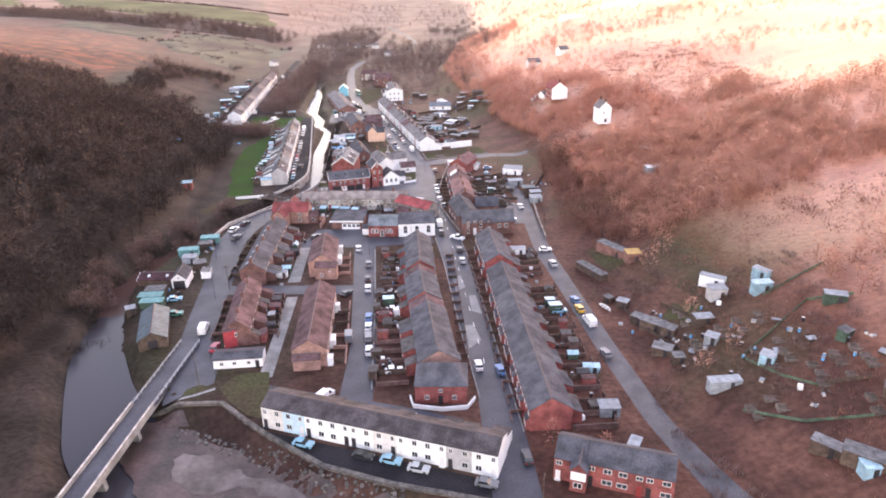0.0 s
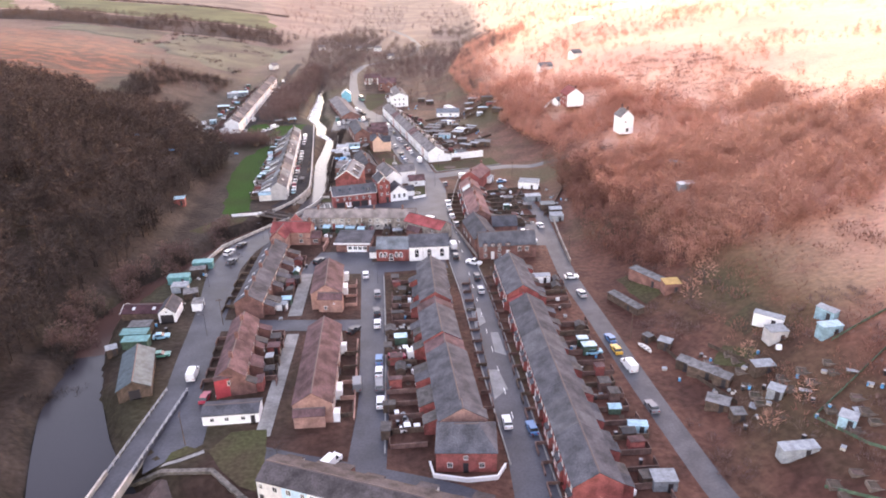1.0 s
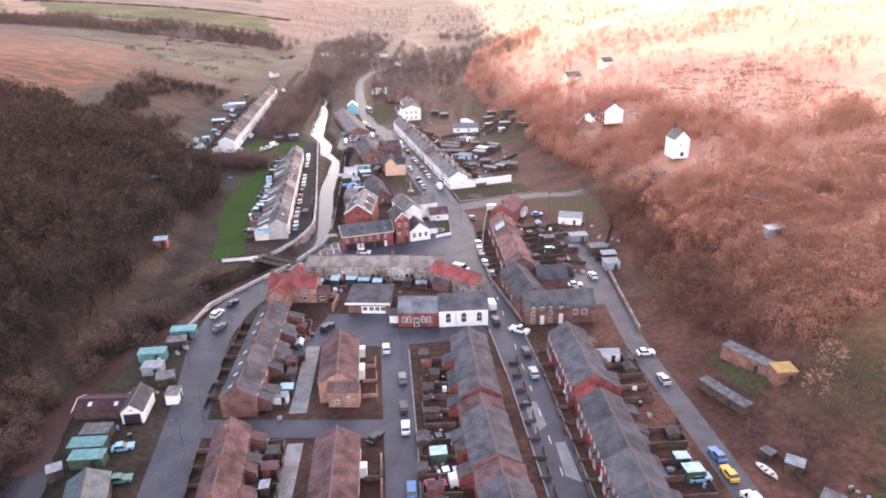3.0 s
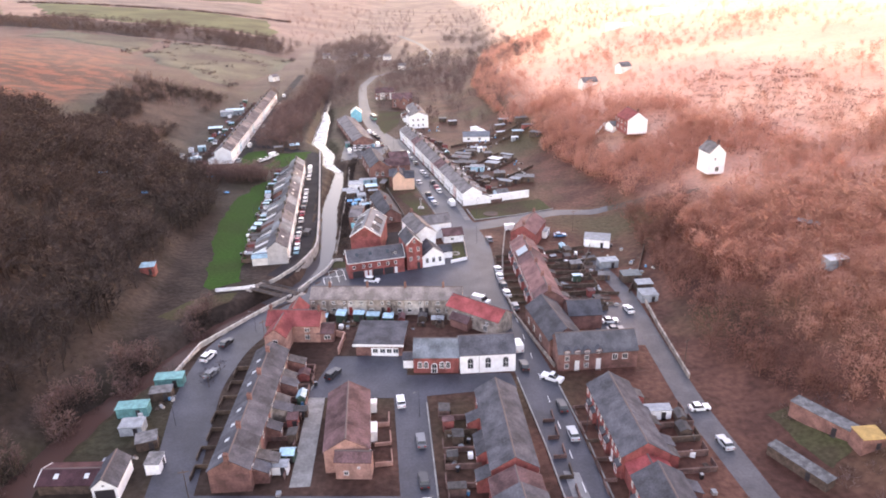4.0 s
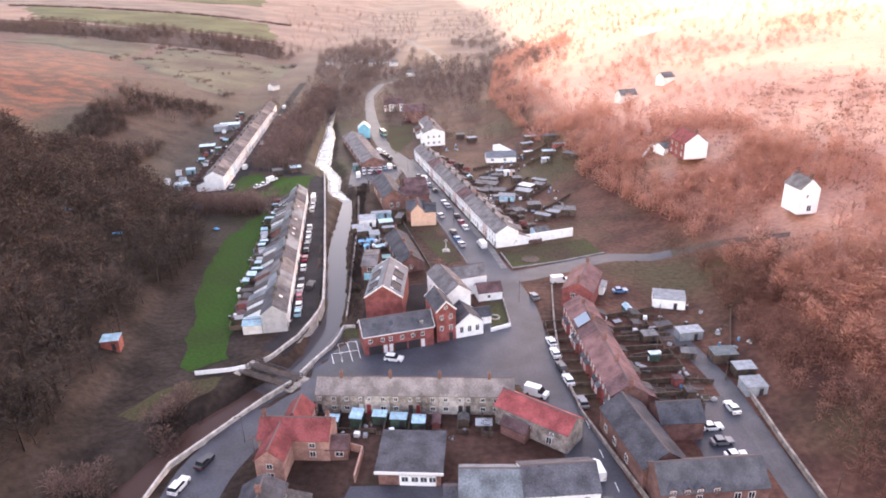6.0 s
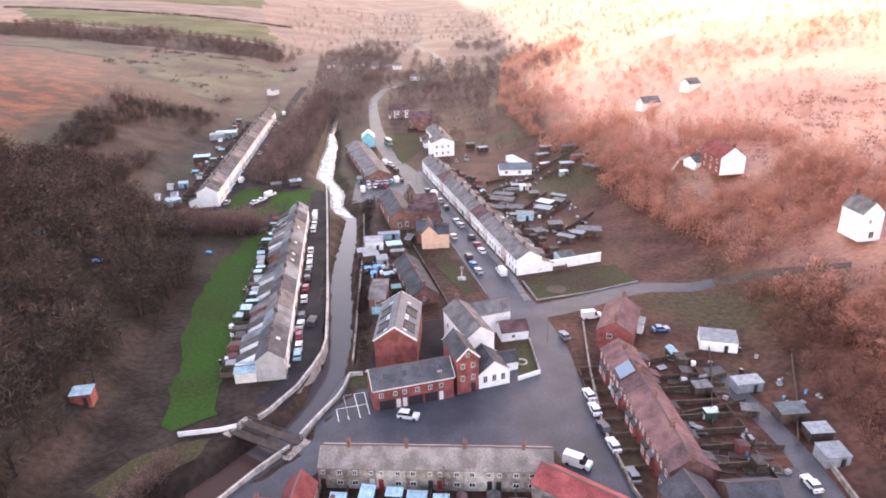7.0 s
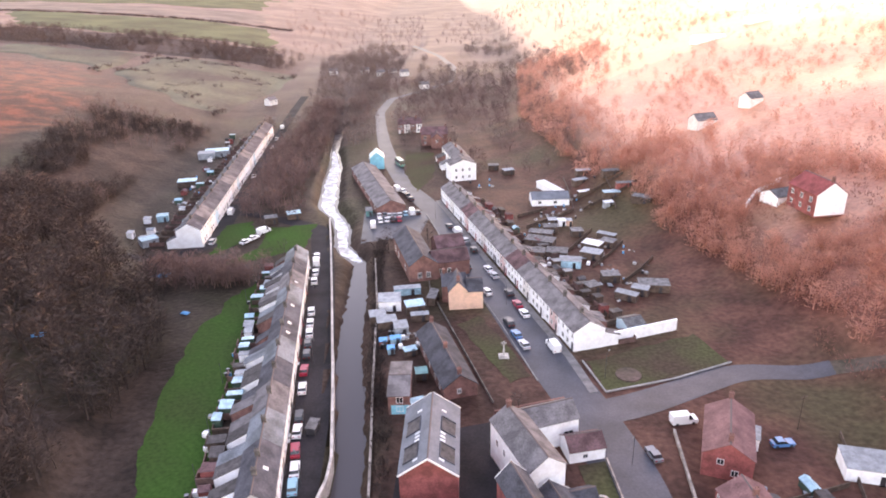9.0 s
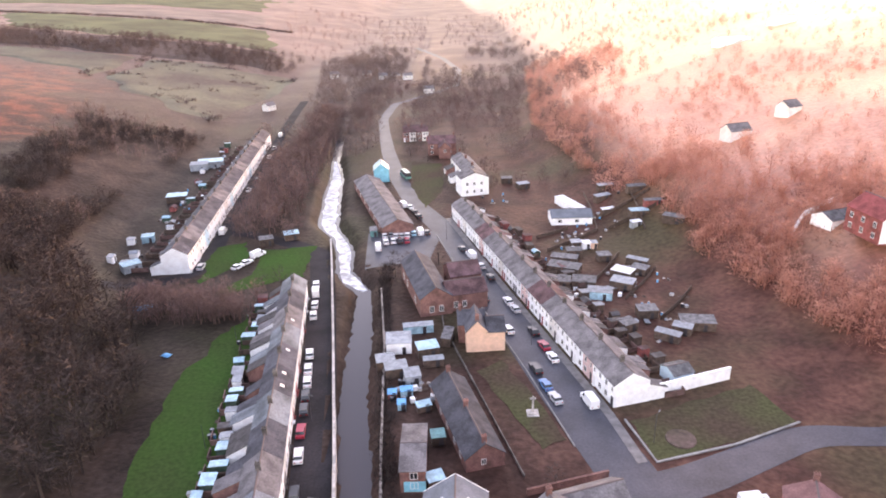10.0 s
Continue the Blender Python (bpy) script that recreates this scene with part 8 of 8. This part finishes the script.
for x_, y_, s_ in ((-26.5, 320, 0.5), (-44, 405, 0.6), (-60, 411, 0.75), (-56, 414, 0.7), (-47, 420, 0.6), (-33.5, 252, 0.55), (-20, 244, 0.5), (-33, 247, 0.45), (-73, 219, 0.5), (-72.5, 226, 0.4), (-84, 224, 0.5), (21, 108, 0.55), (30.5, 104, 0.5), (15.5, 183.5, 0.5), (62.5, 150, 0.6),
                   (58, 128, 0.6), (66, 132, 0.6), (61, 181, 0.8), (66, 186, 0.8), (-90, 404, 0.55), (-94, 408, 0.6), (-99, 407, 0.6), (-62, 560, 0.7), (-53, 548, 0.6), (-38, 540, 0.7), (-38, 128, 0.4)):
    single_tree(x_, y_, s_, "twigs_red_glow" if x_ > 10 else "twigs_dark")


# stones of the river bank below the white terrace
def stone_mesh(seed):
    R = random.Random(seed)
    b = bmesh.new()
    bmesh.ops.create_icosphere(b, subdivisions=1, radius=0.5)
    for v_ in b.verts:
        v_.co *= R.uniform(0.7, 1.15)
        v_.co.z *= 0.65
    me = bpy.data.meshes.new("stone")
    b.to_mesh(me)
    b.free()
    me.materials.append(MATS["rock"])
    return me


STONES = [stone_mesh(i) for i in range(5)]
SR = random.Random(11)
bank = thing("stone_bank", -20, 98, 0, "bank of loose grey boulders below the wall", "boulders", z=0)
for i in range(290):
    x_ = SR.uniform(-62, -8)
    y_ = float(np.interp(x_, [-63.3, -55, -47, -40.5, -34, -24, -8], [120.5, 117.8, 114.2, 111.4, 107.8, 101.8, 95.5])) + SR.uniform(-3.2, 0.8)
    s_ = SR.uniform(0.35, 1.15)
    part("boulder", STONES[i % 5], bank, pose(x_ + 20, y_ - 98, land(x_, y_) + 0.1 * s_, SR.uniform(0, 40), SR.uniform(0, 40), SR.uniform(0, 360)) @ Matrix.Scale(s_, 4))

# far farmland over the western hills
for nm, rgb, other in (("field_green", (0.115, 0.128, 0.072), (0.092, 0.098, 0.062)), ("field_pale", (0.22, 0.18, 0.155), (0.17, 0.14, 0.125)), ("field_brown", (0.085, 0.064, 0.058), (0.055, 0.043, 0.04)), ("field_meadow", (0.135, 0.135, 0.10), (0.10, 0.088, 0.076))):
    surf(nm, rgb, 0.9, 0.15, 0.02, 0.4, spec=0.1, tint=other)


def field(corners, mat, label):
    """A field inside four corners, laid over the hill; its rim dips into the ground."""
    n = 41
    gx, gy = np.meshgrid(np.linspace(0, 1, n), np.linspace(0, 1, n))
    px, py = [(1 - gy) * ((1 - gx) * corners[0][k] + gx * corners[1][k]) + gy * ((1 - gx) * corners[3][k] + gx * corners[2][k]) for k in (0, 1)]
    sway = 9 * np.sin(px * 0.031 + py * 0.017) + 5 * np.sin(px * 0.083 - py * 0.06)
    px, py = px + 0.5 * sway, py + sway
    edge = np.minimum(np.minimum(gx, 1 - gx), np.minimum(gy, 1 - gy))
    pz = lands(px, py) - 0.5 + 1.5 * smooth(edge, 0.0, 0.12)
    me = bpy.data.meshes.new("field")
    i = (np.arange(n - 1)[:, None] * n + np.arange(n - 1)[None]).ravel()
    me.from_pydata(np.stack([px, py, pz], -1).reshape(-1, 3).tolist(), [], np.stack([i, i + 1, i + n + 1, i + n], -1).tolist())
    me.materials.append(MATS[mat])
    tagged(new("field", me), label, "field", kind="structure")


GREEN, STUBBLE, ROUGH = "green pasture on the far hillside", "pale stubble field on the far hillside", "grey-green winter meadow above the far terrace"
field([(-300, 735), (-182, 640), (-178, 865), (-310, 878)], "field_meadow", ROUGH)
field([(-440, 792), (-302, 742), (-312, 876), (-450, 838)], "field_meadow", ROUGH)
field([(-560, 850), (-190, 886), (-196, 1003), (-620, 998)], "field_brown", "dark rough ground under the hedge trees")
field([(-540, 1004), (-214, 1010), (-270, 1240), (-720, 1285)], "field_green", GREEN)
field([(-1000, 1000), (-560, 1004), (-730, 1285), (-1250, 1300)], "field_green", GREEN)
field([(-760, 1310), (-300, 1262), (-330, 1500), (-980, 1560)], "field_pale", STUBBLE)
field([(-1000, 1600), (-340, 1530), (-420, 2000), (-1500, 2100)], "field_green", GREEN)
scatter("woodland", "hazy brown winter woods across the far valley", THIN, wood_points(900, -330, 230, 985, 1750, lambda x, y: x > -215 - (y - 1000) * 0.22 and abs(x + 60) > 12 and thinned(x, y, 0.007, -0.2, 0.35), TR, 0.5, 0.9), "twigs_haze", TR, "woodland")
scatter("hedgerow", "dark bare hedge trees between far fields", FINE, wood_points(900, -560, -195, 850, 1003, lambda x, y: y > 846 - (x + 520) * -0.10 and thinned(x, y, 0.012, -0.25, 0.3), TR, 0.6, 1.0), "twigs_hedge", TR, "hedge")
scatter("hedgerow", "thin hedge along a far field", BUSH, wood_points(420, -720, -262, 1230, 1300, lambda x, y: abs(y - (1240 + (x + 270) * -0.1)) < 7, TR, 1.2, 2.4), "twigs_hedge", TR, "hedge")
scatter("meadow_bushes", "dark thorn bushes dotted over the meadow", BUSH, wood_points(90, -320, -180, 640, 870, lambda x, y: y > 640 + (-182 - x) * 0.8 and thinned(x, y, 0.03, 0.1, 0.3), TR, 1.2, 2.6), "twigs_hedge", TR, "bushes")
# scattered farms
for x_, y_, a_ in ((-104, 858, 5), (-92, 870, 30), (-120, 866, 0), (-80, 842, 15), (-60, 760, 10), (-168, 700, 60), (-150, 865, 12)):
    house("farmhouse", "small pale farmhouse far up the valley", x_, y_, a_, 8, 5.5, 3.8, 5.8, "render_cream", "tile_greybrown", wins=[("f", 2, 2.0, 0.9, 1.1), ("f", 6, 2.0, 0.9, 1.1)], group="far farms", category="house")
